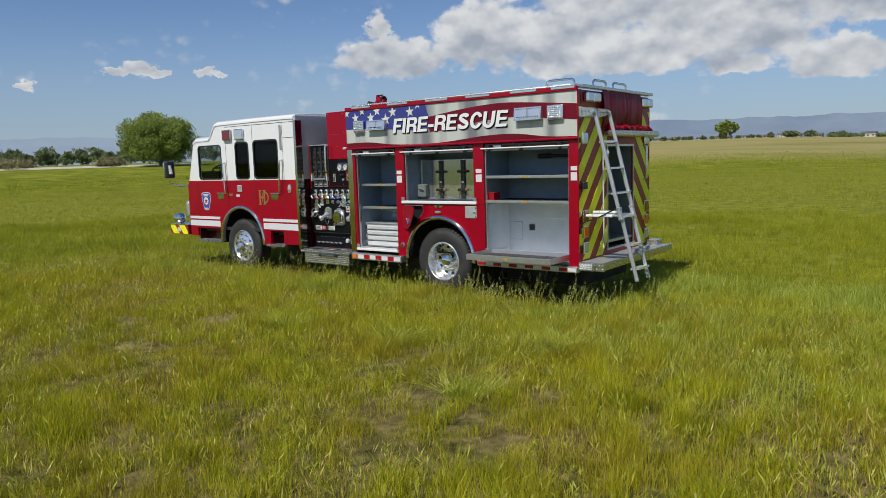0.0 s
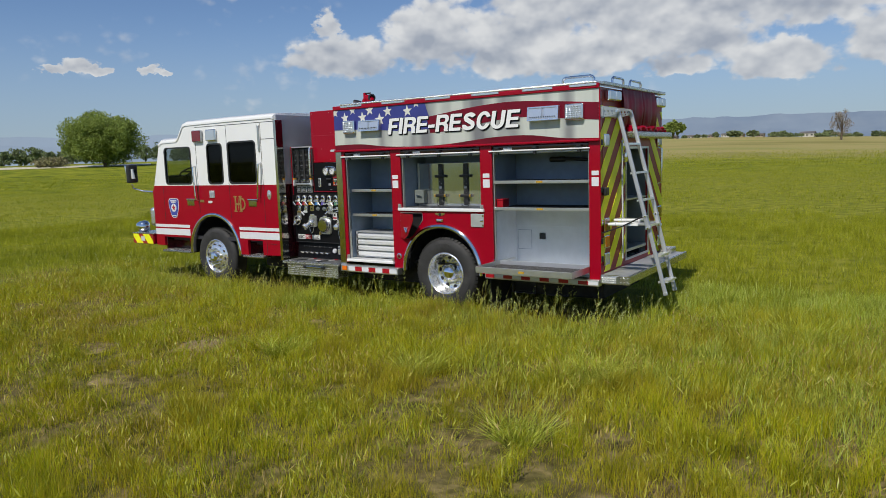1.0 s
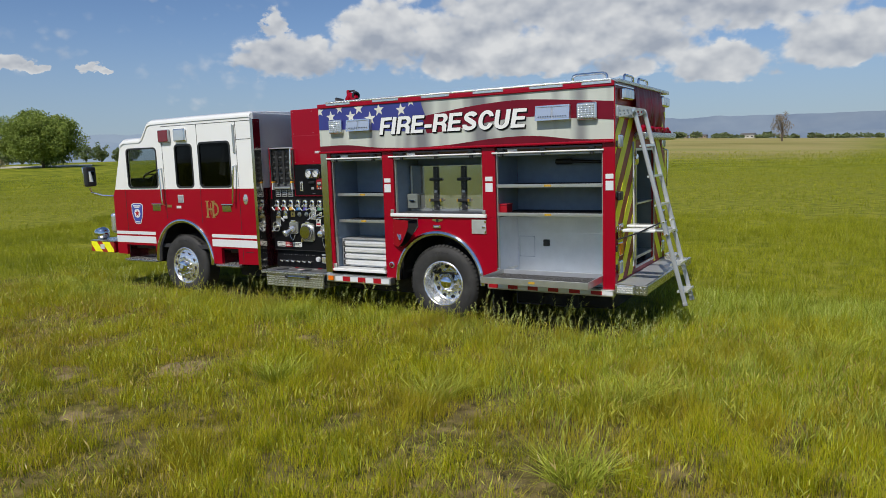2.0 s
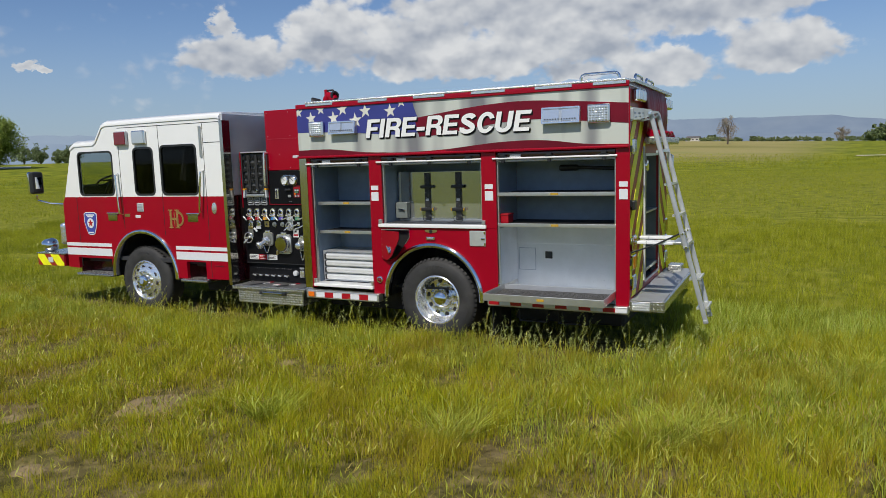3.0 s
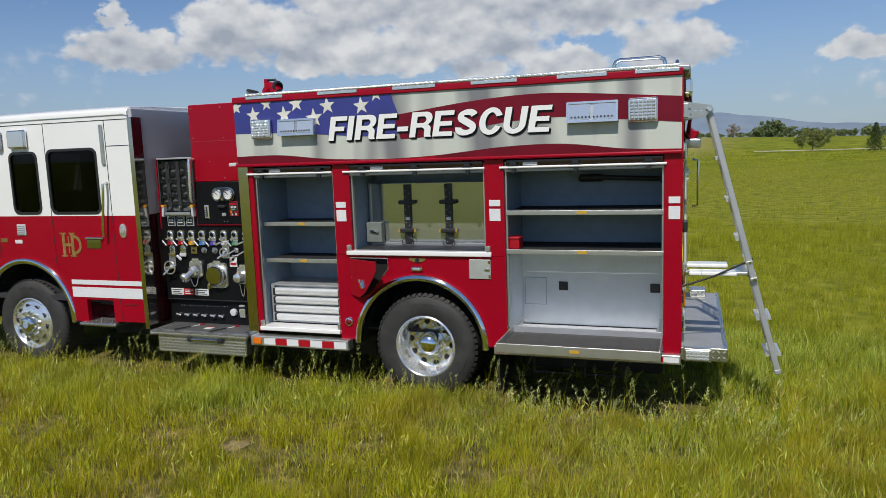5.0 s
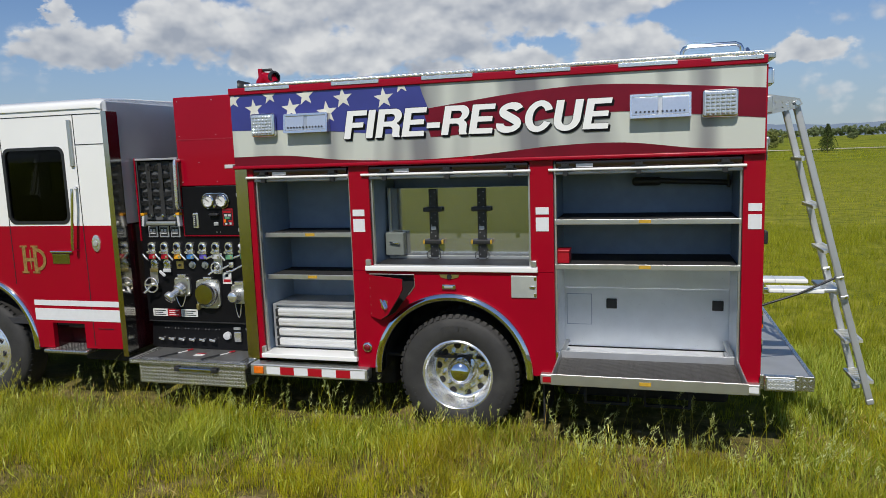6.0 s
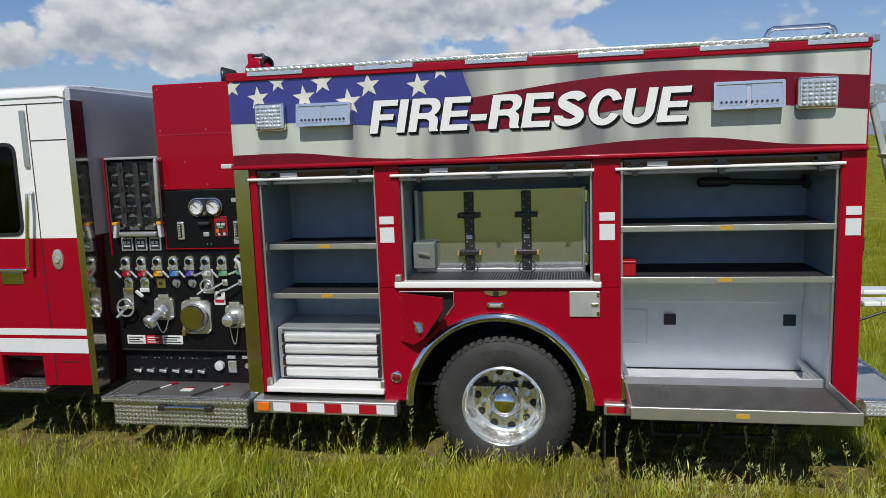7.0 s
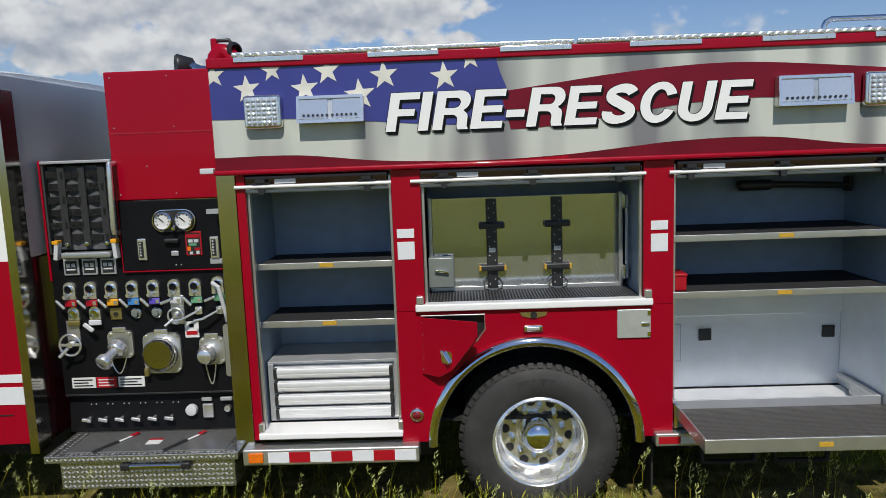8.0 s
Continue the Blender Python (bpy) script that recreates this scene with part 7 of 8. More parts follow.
TWIGS = leaf_material("bare_reddish_twigs", (0.24, 0.20, 0.16), (0.40, 0.34, 0.26))
OLIVE = leaf_material("olive_leaves", (0.15, 0.18, 0.05), (0.34, 0.36, 0.13))
NEEDLES = leaf_material("dark_needles", (0.045, 0.07, 0.03), (0.15, 0.19, 0.06))
BARK = material("grey_bark", (0.16, 0.12, 0.085), 0.9, vary=0.3, scale=8, grain=0.5)


def place_far(az, dist):
    """A spot in the field seen at that bearing (degrees from +y towards -x) and distance."""
    x, y = 4.0 - dist * math.sin(radians(az)), -7.0 + dist * math.cos(radians(az))
    return x, y, rise(x, y)


def crown(centre, sx, sz, count, leaf, rng, clumps):
    """Leaves in clumps through a crown with an uneven outline and gaps."""
    cl = []
    for _ in range(clumps):
        v = rng.normal(size=3)
        v /= np.linalg.norm(v)
        rad = 0.35 + 0.58 * rng.random()
        cl.append((v * rad * np.array([sx, sx, sz]), (0.18 + 0.18 * rng.random()) * min(sx, sz)))
    pick = rng.integers(0, clumps, count)
    cen = np.array([cl[i][0] for i in pick])
    rad = np.array([cl[i][1] for i in pick])
    off = rng.normal(size=(count, 3))
    off /= np.linalg.norm(off, axis=1)[:, None]
    pos = np.array(centre) + cen + off * (rad * (0.45 + 0.6 * rng.random(count)))[:, None]
    a, b = rng.normal(size=(count, 3)), rng.normal(size=(count, 3))
    a /= np.linalg.norm(a, axis=1)[:, None]
    b -= a * (a * b).sum(1)[:, None]
    b /= np.linalg.norm(b, axis=1)[:, None]
    s = (leaf * (0.6 + 0.8 * rng.random(count)))[:, None]
    return np.stack((pos - a * s, pos + b * s * 0.7, pos + a * s, pos - b * s * 0.7), 1)


def quads_mesh(name, quads, mat):
    n = len(quads)
    me = bpy.data.meshes.new(name)
    me.vertices.add(4 * n)
    me.vertices.foreach_set("co", quads.reshape(-1).astype(np.float32))
    me.loops.add(4 * n)
    me.loops.foreach_set("vertex_index", np.arange(4 * n, dtype=np.int32))
    me.polygons.add(n)
    me.polygons.foreach_set("loop_start", np.arange(0, 4 * n, 4, dtype=np.int32))
    me.polygons.foreach_set("loop_total", np.full(n, 4, dtype=np.int32))
    me.update()
    me.validate()
    me.materials.append(mat)
    return me


def tree(name, az, dist, height, width, mat, label, seed, count, leaf, trunk=0.12, squash=1.0, category="tree", group="", base=0.06, clumps=46):
    rng = np.random.default_rng(seed)
    x, y, z = place_far(az, dist)
    t = thing(name, (x, y, z), label, category, group)
    limbs = bmesh.new()
    r = 0.028 * height
    add_tube(limbs, [(x, y, z - 0.3), (x + 0.02 * height, y, z + 0.25 * height), (x, y + 0.02 * height, z + 0.6 * height)], r, 8)
    for k in range(6):
        a = 2 * math.pi * (k + rng.random()) / 6
        h0 = (0.18 + 0.3 * rng.random()) * height
        reach = 0.26 * width
        add_tube(limbs, [(x, y, z + h0), (x + 0.5 * reach * math.cos(a), y + 0.5 * reach * math.sin(a), z + h0 + 0.16 * height), (x + reach * math.cos(a), y + reach * math.sin(a), z + h0 + 0.40 * height)], r * 0.38, 6)
    part("trunk", limbs, BARK, t, "grey bark trunk with limbs")
    lo = base * height
    q = crown((x, y, z + lo + (height - lo) / 2), width / 2, (height - lo) / 2, count, leaf, rng, clumps)
    ob = hang(new("crown", quads_mesh("crown", q, mat)), t)
    return t


def conifer(az, dist, height, width, seed):
    """A young conifer: a straight stem with drooping, ragged tiers of needles."""
    rng = np.random.default_rng(seed)
    x, y, z = place_far(az, dist)
    t = thing("conifer", (x, y, z), "young dark conifer by the field track", "tree")
    part("trunk", tube([(x, y, z - 0.3), (x, y, z + height * 0.55), (x, y, z + height)], 0.05, 6), BARK, t, "straight grey trunk")
    n = 3200
    u = rng.random(n) ** 0.8
    reach = width / 2 * (1 - 0.92 * u) * (0.75 + 0.5 * np.sin(u * 40 + 6.3 * rng.random(n)) ** 2) * rng.random(n) ** 0.45
    a = rng.random(n) * 6.283
    bough = np.floor(a * 4) / 4
    reach = reach * (0.65 + 0.5 * np.sin(bough * 7.7 + np.floor(u * 9)) ** 2)
    p = np.stack((x + reach * np.cos(a), y + reach * np.sin(a), z + height * (0.10 + 0.90 * u) - 0.18 * reach), 1)
    d, e = rng.normal(size=(n, 3)), rng.normal(size=(n, 3))
    d /= np.linalg.norm(d, axis=1)[:, None]
    e /= np.linalg.norm(e, axis=1)[:, None]
    s = (0.10 * (0.6 + 0.8 * rng.random(n)))[:, None]
    hang(new("crown", quads_mesh("crown", np.stack((p - d * s, p + e * s * 0.5, p + d * s, p - e * s * 0.5), 1), NEEDLES)), t)


tree("cottonwood_tree", 59.3, 190, 13.0, 18.6, LEAVES, "broad green cottonwood tree at the field edge", 1, 66000, 0.19, clumps=230)
tree("round_tree", 16.2, 380, 9.6, 11.5, LEAVES, "round green tree before the far houses", 2, 2400, 0.55, base=0.22)
tree("bare_tree", 4.8, 200, 8.0, 5.4, TWIGS, "small bare reddish tree standing in the field", 3, 1300, 0.15, category="tree", group="bare trees")
tree("bare_tree", -2.6, 340, 6.0, 5.8, TWIGS, "small bare reddish tree standing in the field", 4, 900, 0.22, category="tree", group="bare trees")
tree("field_tree", -7.3, 120, 3.3, 6.6, OLIVE, "low green tree by the field track", 5, 5200, 0.12, base=0.12)
tree("field_tree", -15.6, 110, 2.6, 3.4, DARKLEAVES, "low dark green tree by the field track", 7, 1500, 0.14, base=0.08)
tree("field_tree", -13.2, 190, 1.8, 2.4, DARKLEAVES, "low round bush in the far field", 9, 700, 0.16, base=0.02)
tree("field_tree", -5.2, 330, 7.5, 12.0, HAZY, "far field tree, leaf green paled for haze", 8, 2200, 0.5, base=0.08)
rng_far = np.random.default_rng(11)
for k in range(34):
    az = 74 - 0.62 * k + rng_far.normal() * 0.25
    if 55.5 < az < 58.5 and k % 2:
        continue
    h = 5.5 + 3.2 * rng_far.random()
    tree("far_tree", az, 340 + 30 * rng_far.random(), h, h * (0.9 + 0.6 * rng_far.random()), HAZY, "far row tree, leaf green paled for haze", 100 + k, 1100, 0.42, group="far tree row", base=0.0)
for k in range(12):
    az = (71.0 - 0.5 * k if k < 7 else 66.4 - 0.4 * k) + rng_far.normal() * 0.15
    h = 2.0 + 1.5 * rng_far.random()
    tree("shrub", az, 196 + 6 * rng_far.random(), h, 2.0 * h, PALELEAVES, "pale olive shrub at the field edge", 200 + k, 620, 0.21, category="shrub", group="pale shrubs", base=0.0)
for k in range(40):
    az = 24.5 - 0.60 * k + rng_far.normal() * 0.3
    h = 2.0 + 3.2 * rng_far.random() ** 2
    tree("far_tree", az, 500 + 60 * rng_far.random(), h, h * (1.2 + 0.8 * rng_far.random()), DARKLEAVES, "dark green tree between far houses", 300 + k, 260, 0.85, group="far trees by houses", base=0.0)
for k in range(22):
    az = -4.2 - 0.62 * k + rng_far.normal() * 0.2
    h = 4.0 + 2.8 * rng_far.random()
    tree("far_tree", az, 430 + 40 * rng_far.random(), h, h * (1.5 + 0.8 * rng_far.random()), HAZY, "green far row tree with haze in its leaf tone", 400 + k, 700, 0.5, group="far tree row", base=0.0)

for k in range(46):
    az = 9.5 - 0.36 * k + rng_far.normal() * 0.12
    h = 1.4 + 1.8 * rng_far.random()
    tree("far_tree", az, 470 + 60 * rng_far.random(), h, h * (1.6 + 1.4 * rng_far.random()), HAZY, "low horizon tree with haze in its leaf tone", 500 + k, 200, 0.5, group="far trees by houses", base=0.0)

WALLS = [material("pale_house_wall", (0.55, 0.52, 0.47), 0.8, vary=0.1, scale=0.5), material("tan_house_wall", (0.36, 0.28, 0.21), 0.8, vary=0.1, scale=0.5)]
ROOFM = material("grey_roof_shingle", (0.13, 0.12, 0.115), 0.85, vary=0.15, scale=1.0)


def house(az, dist, w, h, seed):
    x, y, z = place_far(az, dist)
    t = thing("house", (x, y, z), "small pale house far off across the fields", "house", "far houses")
    part("wall", box(x - w / 2, x + w / 2, y, y + 8, z - 0.5, z + h, 0.05), WALLS[seed % 2], t)
    bm = bmesh.new()
    pr = [(y - 0.4, z + h), (y + 4, z + h + 1.1), (y + 8.4, z + h)]
    ends = [[bm.verts.new((xx, yy, zz)) for yy, zz in pr] for xx in (x - w / 2 - 0.4, x + w / 2 + 0.4)]
    for k in range(3):
        bm.faces.new((ends[0][k], ends[0][(k + 1) % 3], ends[1][(k + 1) % 3], ends[1][k]))
    bm.faces.new(ends[0])
    bm.faces.new(ends[1])
    bmesh.ops.recalc_face_normals(bm, faces=bm.faces[:])
    part("roof", bm, ROOFM, t, "grey shingle roof")
    for k in range(3):
        xx = x - w / 2 + (k + 0.5) * w / 3
        part("window", box(xx - 0.6, xx + 0.6, y - 0.03, y + 0.05, z + 0.7, z + 1.5, 0.0), PLASTIC, t, "dark window")


for k in range(16):
    house(21.5 - 0.75 * k + rng_far.normal() * 0.25, 640 + 60 * rng_far.random(), 5 + 3 * rng_far.random(), 1.7 + 0.6 * rng_far.random(), k)
house(7.2, 520, 8, 2.4, 0)
conifer(-11.0, 106, 3.7, 2.9, 6)

# pale track across the far field
track_mat = material("pale_dirt_track", (0.50, 0.46, 0.36), 0.95, vary=0.12, scale=0.3)
track, prev_pair = bmesh.new(), None
for k in range(61):
    # a low bank that faces the field
    az = 76 - 0.33 * k
    pair = [track.verts.new((px, py, pz + dz)) for (px, py, pz), dz in ((place_far(az, 195), 0.0), (place_far(az, 199), 0.42 - 0.004 * k), (place_far(az, 206), 0.38 - 0.004 * k), (place_far(az, 209), 0.0))]
    for j in range(3 if prev_pair else 0):
        track.faces.new((prev_pair[j], pair[j], pair[j + 1], prev_pair[j + 1]))
    prev_pair = pair
prev_pair = None
for k in range(41):
    az = -3.5 - 0.5 * k
    p0, p1 = place_far(az, 113 + 0.25 * k), place_far(az, 114.6 + 0.25 * k)
    pair = [track.verts.new((p0[0], p0[1], p0[2] + 0.20)), track.verts.new((p1[0], p1[1], p1[2] + 0.20))]
    if prev_pair:
        track.faces.new((prev_pair[0], pair[0], pair[1], prev_pair[1]))
    prev_pair = pair
bmesh.ops.recalc_face_normals(track, faces=track.faces[:])
bmesh.ops.solidify(track, geom=track.faces[:], thickness=0.05)
single("road", track, track_mat, "pale dirt track along the field edge", "road", "structure")


# ---- grass ----
def grass_material(name, stops, patch, drift=0.0):
    m = bpy.data.materials.new(name)
    m.use_nodes = True
    nt = m.node_tree
    nt.nodes.clear()
    N, L = nt.nodes.new, nt.links.new
    geo, rp = N("ShaderNodeNewGeometry"), N("ShaderNodeValToRGB")
    e = rp.color_ramp.elements
    while len(e) < len(stops):
        e.new(0.5)
    for k, (p, c) in zip(e, stops):
        k.position, k.color = p, (*c, 1)
    L(geo.outputs["Random Per Island"], rp.inputs[0])
    no = N("ShaderNodeTexNoise")
    no.inputs["Scale"].default_value, no.inputs["Detail"].default_value = 0.8, 6
    L(geo.outputs["Position"], no.inputs["Vector"])
    rng_n = N("ShaderNodeMapRange")
    L(no.outputs[0], rng_n.inputs[0])
    rng_n.inputs[1].default_value, rng_n.inputs[2].default_value = 0.46, 0.64
    rng_n.inputs[4].default_value = 0.9
    mx = N("ShaderNodeMix")
    mx.data_type = "RGBA"
    L(rng_n.outputs[0], mx.inputs[0])
    L(rp.outputs[0], mx.inputs[6])
    mul = N("ShaderNodeMix")
    mul.data_type, mul.blend_type = "RGBA", "MIX"
    mul.inputs[0].default_value = 0.6
    L(rp.outputs[0], mul.inputs[6])
    mul.inputs[7].default_value = (*patch, 1)
    L(mul.outputs[2], mx.inputs[7])
    tip, tipmix = N("ShaderNodeAttribute"), N("ShaderNodeMix")
    tip.attribute_name = "along"
    tipmix.data_type = "RGBA"
    tipf = N("ShaderNodeMath")
    tipf.operation = "MULTIPLY"
    L(tip.outputs["Fac"], tipf.inputs[0])
    tipf.inputs[1].default_value = 0.30
    L(tipf.outputs[0], tipmix.inputs[0])
    # patches of a darker sort of grass
    no2, rg2, dk = N("ShaderNodeTexNoise"), N("ShaderNodeMapRange"), N("ShaderNodeMix")
    no2.inputs["Scale"].default_value, no2.inputs["Detail"].default_value = 3.4, 5
    L(geo.outputs["Position"], no2.inputs["Vector"])
    L(no2.outputs[0], rg2.inputs[0])
    rg2.inputs[1].default_value, rg2.inputs[2].default_value, rg2.inputs[4].default_value = 0.48, 0.61, 0.80
    dk.data_type, dk.blend_type = "RGBA", "MULTIPLY"
    L(rg2.outputs[0], dk.inputs[0])
    L(mx.outputs[2], dk.inputs[6])
    dk.inputs[7].default_value = (0.52, 0.54, 0.30, 1)
    # broad drifts where the field grows darker
    mp3, no3, rg3, dr = N("ShaderNodeMapping"), N("ShaderNodeTexNoise"), N("ShaderNodeMapRange"), N("ShaderNodeMix")
    mp3.inputs["Scale"].default_value = (0.6, 1.0, 1.0)
    L(geo.outputs["Position"], mp3.inputs[0])
    L(mp3.outputs[0], no3.inputs["Vector"])
    no3.inputs["Scale"].default_value, no3.inputs["Detail"].default_value = 0.30, 5
    L(no3.outputs[0], rg3.inputs[0])
    rg3.inputs[1].default_value, rg3.inputs[2].default_value, rg3.inputs[4].default_value = 0.44, 0.60, drift
    dr.data_type, dr.blend_type = "RGBA", "MULTIPLY"
    L(rg3.outputs[0], dr.inputs[0])
    L(dk.outputs[2], dr.inputs[6])
    dr.inputs[7].default_value = (0.50, 0.60, 0.42, 1)
    L(dr.outputs[2], tipmix.inputs[6])
    tipmix.inputs[7].default_value = (0.50, 0.50, 0.03, 1)
    df, tr, gl, sh, sh2 = N("ShaderNodeBsdfDiffuse"), N("ShaderNodeBsdfTranslucent"), N("ShaderNodeBsdfGlossy"), N("ShaderNodeMixShader"), N("ShaderNodeMixShader")
    L(tipmix.outputs[2], df.inputs[0])
    L(tipmix.outputs[2], tr.inputs[0])
    gl.inputs["Roughness"].default_value = 0.45
    sh.inputs[0].default_value, sh2.inputs[0].default_value = 0.34, 0.025
    L(df.outputs[0], sh.inputs[1])
    L(tr.outputs[0], sh.inputs[2])
    L(sh.outputs[0], sh2.inputs[1])
    L(gl.outputs[0], sh2.inputs[2])
    L(sh2.outputs[0], N("ShaderNodeOutputMaterial").inputs[0])
    return m


GRASS = grass_material("meadow_grass", [(0.0, (0.11, 0.165, 0.003)), (0.25, (0.35, 0.40, 0.004)), (0.58, (0.62, 0.60, 0.008)), (0.82, (0.60, 0.53, 0.03)), (0.94, (0.58, 0.43, 0.06)), (1.0, (0.60, 0.46, 0.11))], (0.42, 0.30, 0.03))
SEED = grass_material("seed_heads", [(0.0, (0.32, 0.37, 0.03)), (1.0, (0.60, 0.59, 0.09))], (0.48, 0.42, 0.05))
LUSH = grass_material("fresh_grass", [(0.0, (0.19, 0.29, 0.025)), (0.5, (0.42, 0.51, 0.075)), (1.0, (0.62, 0.66, 0.19))], (0.48, 0.53, 0.10))
PALE = grass_material("pale_seed_heads", [(0.0, (0.42, 0.47, 0.12)), (1.0, (0.64, 0.67, 0.27))], (0.54, 0.57, 0.20))
STRAW = grass_material("straw_ears", [(0.0, (0.34, 0.24, 0.05)), (1.0, (0.64, 0.51, 0.18))], (0.50, 0.38, 0.10))
TUFT = grass_material("bright_grass", [(0.0, (0.30, 0.40, 0.03)), (1.0, (0.62, 0.66, 0.12))], (0.50, 0.50, 0.10))
FIELD = grass_material("field_grass", [(0.0, (0.25, 0.28, 0.014)), (0.5, (0.37, 0.385, 0.018)), (1.0, (0.49, 0.485, 0.03))], (0.27, 0.30, 0.015), 0.6)


def value_noise(x, y, scale, seed):
    """Smooth noise between 0 and 1 for arrays."""
    g = np.random.default_rng(seed).random((128, 128))
    u, v = x * scale + 64, y * scale + 64
    i, j = np.floor(u).astype(int), np.floor(v).astype(int)
    fu, fv = u - i, v - j
    fu, fv = fu * fu * (3 - 2 * fu), fv * fv * (3 - 2 * fv)
    a, b, c, d = g[i % 128, j % 128], g[(i + 1) % 128, j % 128], g[i % 128, (j + 1) % 128], g[(i + 1) % 128, (j + 1) % 128]
    return (a * (1 - fu) + b * fu) * (1 - fv) + (c * (1 - fu) + d * fu) * fv


# bare patches of dirt: x, y, radius
BARE = [(-1.40, -3.10, 0.62), (-1.18, -1.44, 0.32), (-0.93, -1.95, 0.22), (-0.11, -1.62, 0.20), (-2.40, -3.87, 0.42), (-1.12, -4.55, 0.42), (1.19, -3.76, 0.30), (-2.73, -3.74, 0.30), (2.74, -2.91, 0.24), (3.81, -3.48, 0.28), (3.95, -4.66, 0.34), (3.41, -5.11, 0.36), (5.19, -3.17, 0.34), (4.53, -2.24, 0.34), (1.69, -6.04, 0.36), (2.03, -5.19, 0.28), (2.63, -3.55, 0.22), (-1.93, -1.50, 0.28), (2.66, -2.15, 0.22)]


def cover(x, y):
    """How thickly the grass stands: thin on bare patches."""
    n = 0.02 + 0.5 * value_noise(1.7 * x, 0.55 * y, 0.8, 21) + 0.32 * value_noise(1.5 * x, 0.6 * y, 2.1, 22) + 0.18 * value_noise(x, y, 5.0, 23)
    c = np.clip((n - 0.28) / 0.14, 0.0, 1.0)
    for bx, by, br in BARE:
        d = np.hypot(x - bx, y - by) / (0.58 * br) + 0.5 * (value_noise(x, y, 6.0, 24) - 0.5)
        c = c * np.clip((d - 0.7) / 0.5, 0.0, 1.0)
    return c


def heights(x, y):
    r = np.hypot(x, y + 5)
    s = np.clip((r - 50) / 230, 0, 1)
    a = np.degrees(np.arctan2(-x, y + 8))
    top = np.interp(a, (-180, -40, -10, 0, 12, 25, 45, 60, 90, 180), (2, 2, 2.7, 4.2, 6.4, 6.6, 4.6, 4.4, 4, 2))
    return top * s * s * (3 - 2 * s) + np.maximum(0.0, top - 2.1) * np.maximum(0.0, np.minimum(r, 900) - 280) / 280


def blades(name, x, y, tall, wide_b, segs, rng, label, mat=GRASS):
    """Bent, tapered grass blades at the given spots, all in one mesh."""
    n = len(x)
    z = heights(x, y) - 0.03
    a = rng.random(n) * 2 * np.pi
    lean = (0.08 + 0.74 * rng.random(n) ** 1.6) * tall
    wind = np.stack((0.10 * tall * np.ones(n), 0.02 * tall), 1)
    dx, dy = np.cos(a) * lean + wind[:, 0] * 0.5, np.sin(a) * lean + wind[:, 1]
    fa = rng.random(n) * np.pi
    wx, wy = np.cos(fa) * wide_b / 2, np.sin(fa) * wide_b / 2
    co, al = [], []
    for k in range(segs):
        t = k / segs
        w = (1.0, 0.85, 0.5)[min(k, 2)] if segs > 1 else 1.0
        bx, by, bz = x + dx * t * t, y + dy * t * t, z + tall * t
        co += [np.stack((bx - wx * w, by - wy * w, bz), 1), np.stack((bx + wx * w, by + wy * w, bz), 1)]
        al += [np.full(n, t), np.full(n, t)]
    co.append(np.stack((x + dx, y + dy, z + tall), 1))
    al.append(np.ones(n))
    per = 2 * segs + 1
    pts = np.stack(co, 1).reshape(-1, 3)
    along = np.stack(al, 1).reshape(-1)
    base = np.arange(n, dtype=np.int32) * per
    loops, totals = [], []
    for k in range(segs - 1):
        loops.append(np.stack((base + 2 * k, base + 2 * k + 1, base + 2 * k + 3, base + 2 * k + 2), 1))
    tri = np.stack((base + 2 * segs - 2, base + 2 * segs - 1, base + 2 * segs), 1)
    quad = np.concatenate(loops) if loops else np.zeros((0, 4), np.int32)
    idx = np.concatenate((quad.reshape(-1), tri.reshape(-1)))
    totals = np.concatenate((np.full(len(quad), 4, np.int32), np.full(n, 3, np.int32)))
    starts = np.concatenate(([0], np.cumsum(totals)[:-1])).astype(np.int32)
    me = bpy.data.meshes.new(name)
    me.vertices.add(len(pts))
    me.vertices.foreach_set("co", pts.reshape(-1).astype(np.float32))
    me.loops.add(len(idx))
    me.loops.foreach_set("vertex_index", idx.astype(np.int32))
    me.polygons.add(len(totals))
    me.polygons.foreach_set("loop_start", starts)
    me.polygons.foreach_set("loop_total", totals)
    at = me.attributes.new("along", "FLOAT", "POINT")
    at.data.foreach_set("value", along.astype(np.float32))
    me.update()
    me.materials.append(mat)
    return tagged(new(name, me), label, "grass", "", "stuff")


def scatter(rng, x0, x1, y0, y1, per_m2, keep):
    n = int((x1 - x0) * (y1 - y0) * per_m2)
    x, y = x0 + (x1 - x0) * rng.random(n), y0 + (y1 - y0) * rng.random(n)
    ok = keep(x, y, rng.random(n))
    return x[ok], y[ok]


def clear_of_wheels(x, y):
    free = np.ones(len(x), bool)
    for cx in (-5.06, 0.0):
        free &= ~((np.abs(x - cx) < 0.34) & (y > 0.02) & (y < 2.42))
    return free


def shaded(x, y):
    """Under the truck only thin grass grows upright."""
    return (x > -7.4) & (x < 2.6) & (y > np.where((x > 0.62) & (x < 2.45), -0.20, 0.02) + 0.12 * (value_noise(x, y, 3.0, 34) - 0.5)) & (y < 2.4)


def size_of(x, y, rng, lo, hi):
    n = 0.6 * value_noise(x, y, 0.5, 31) + 0.4 * value_noise(x, y, 1.9, 32)
    h = lo + (hi - lo) * np.clip(0.15 + 0.9 * n, 0, 1) * (0.55 + 0.6 * rng.random(len(x)))
    h = h * (0.45 + 1.10 * value_noise(x, y, 5.5, 33) ** 1.3)
    return h * (0.45 + 0.55 * cover(x, y)) * np.where(shaded(x, y), 0.7, 1.0)


g = np.random.default_rng(5)


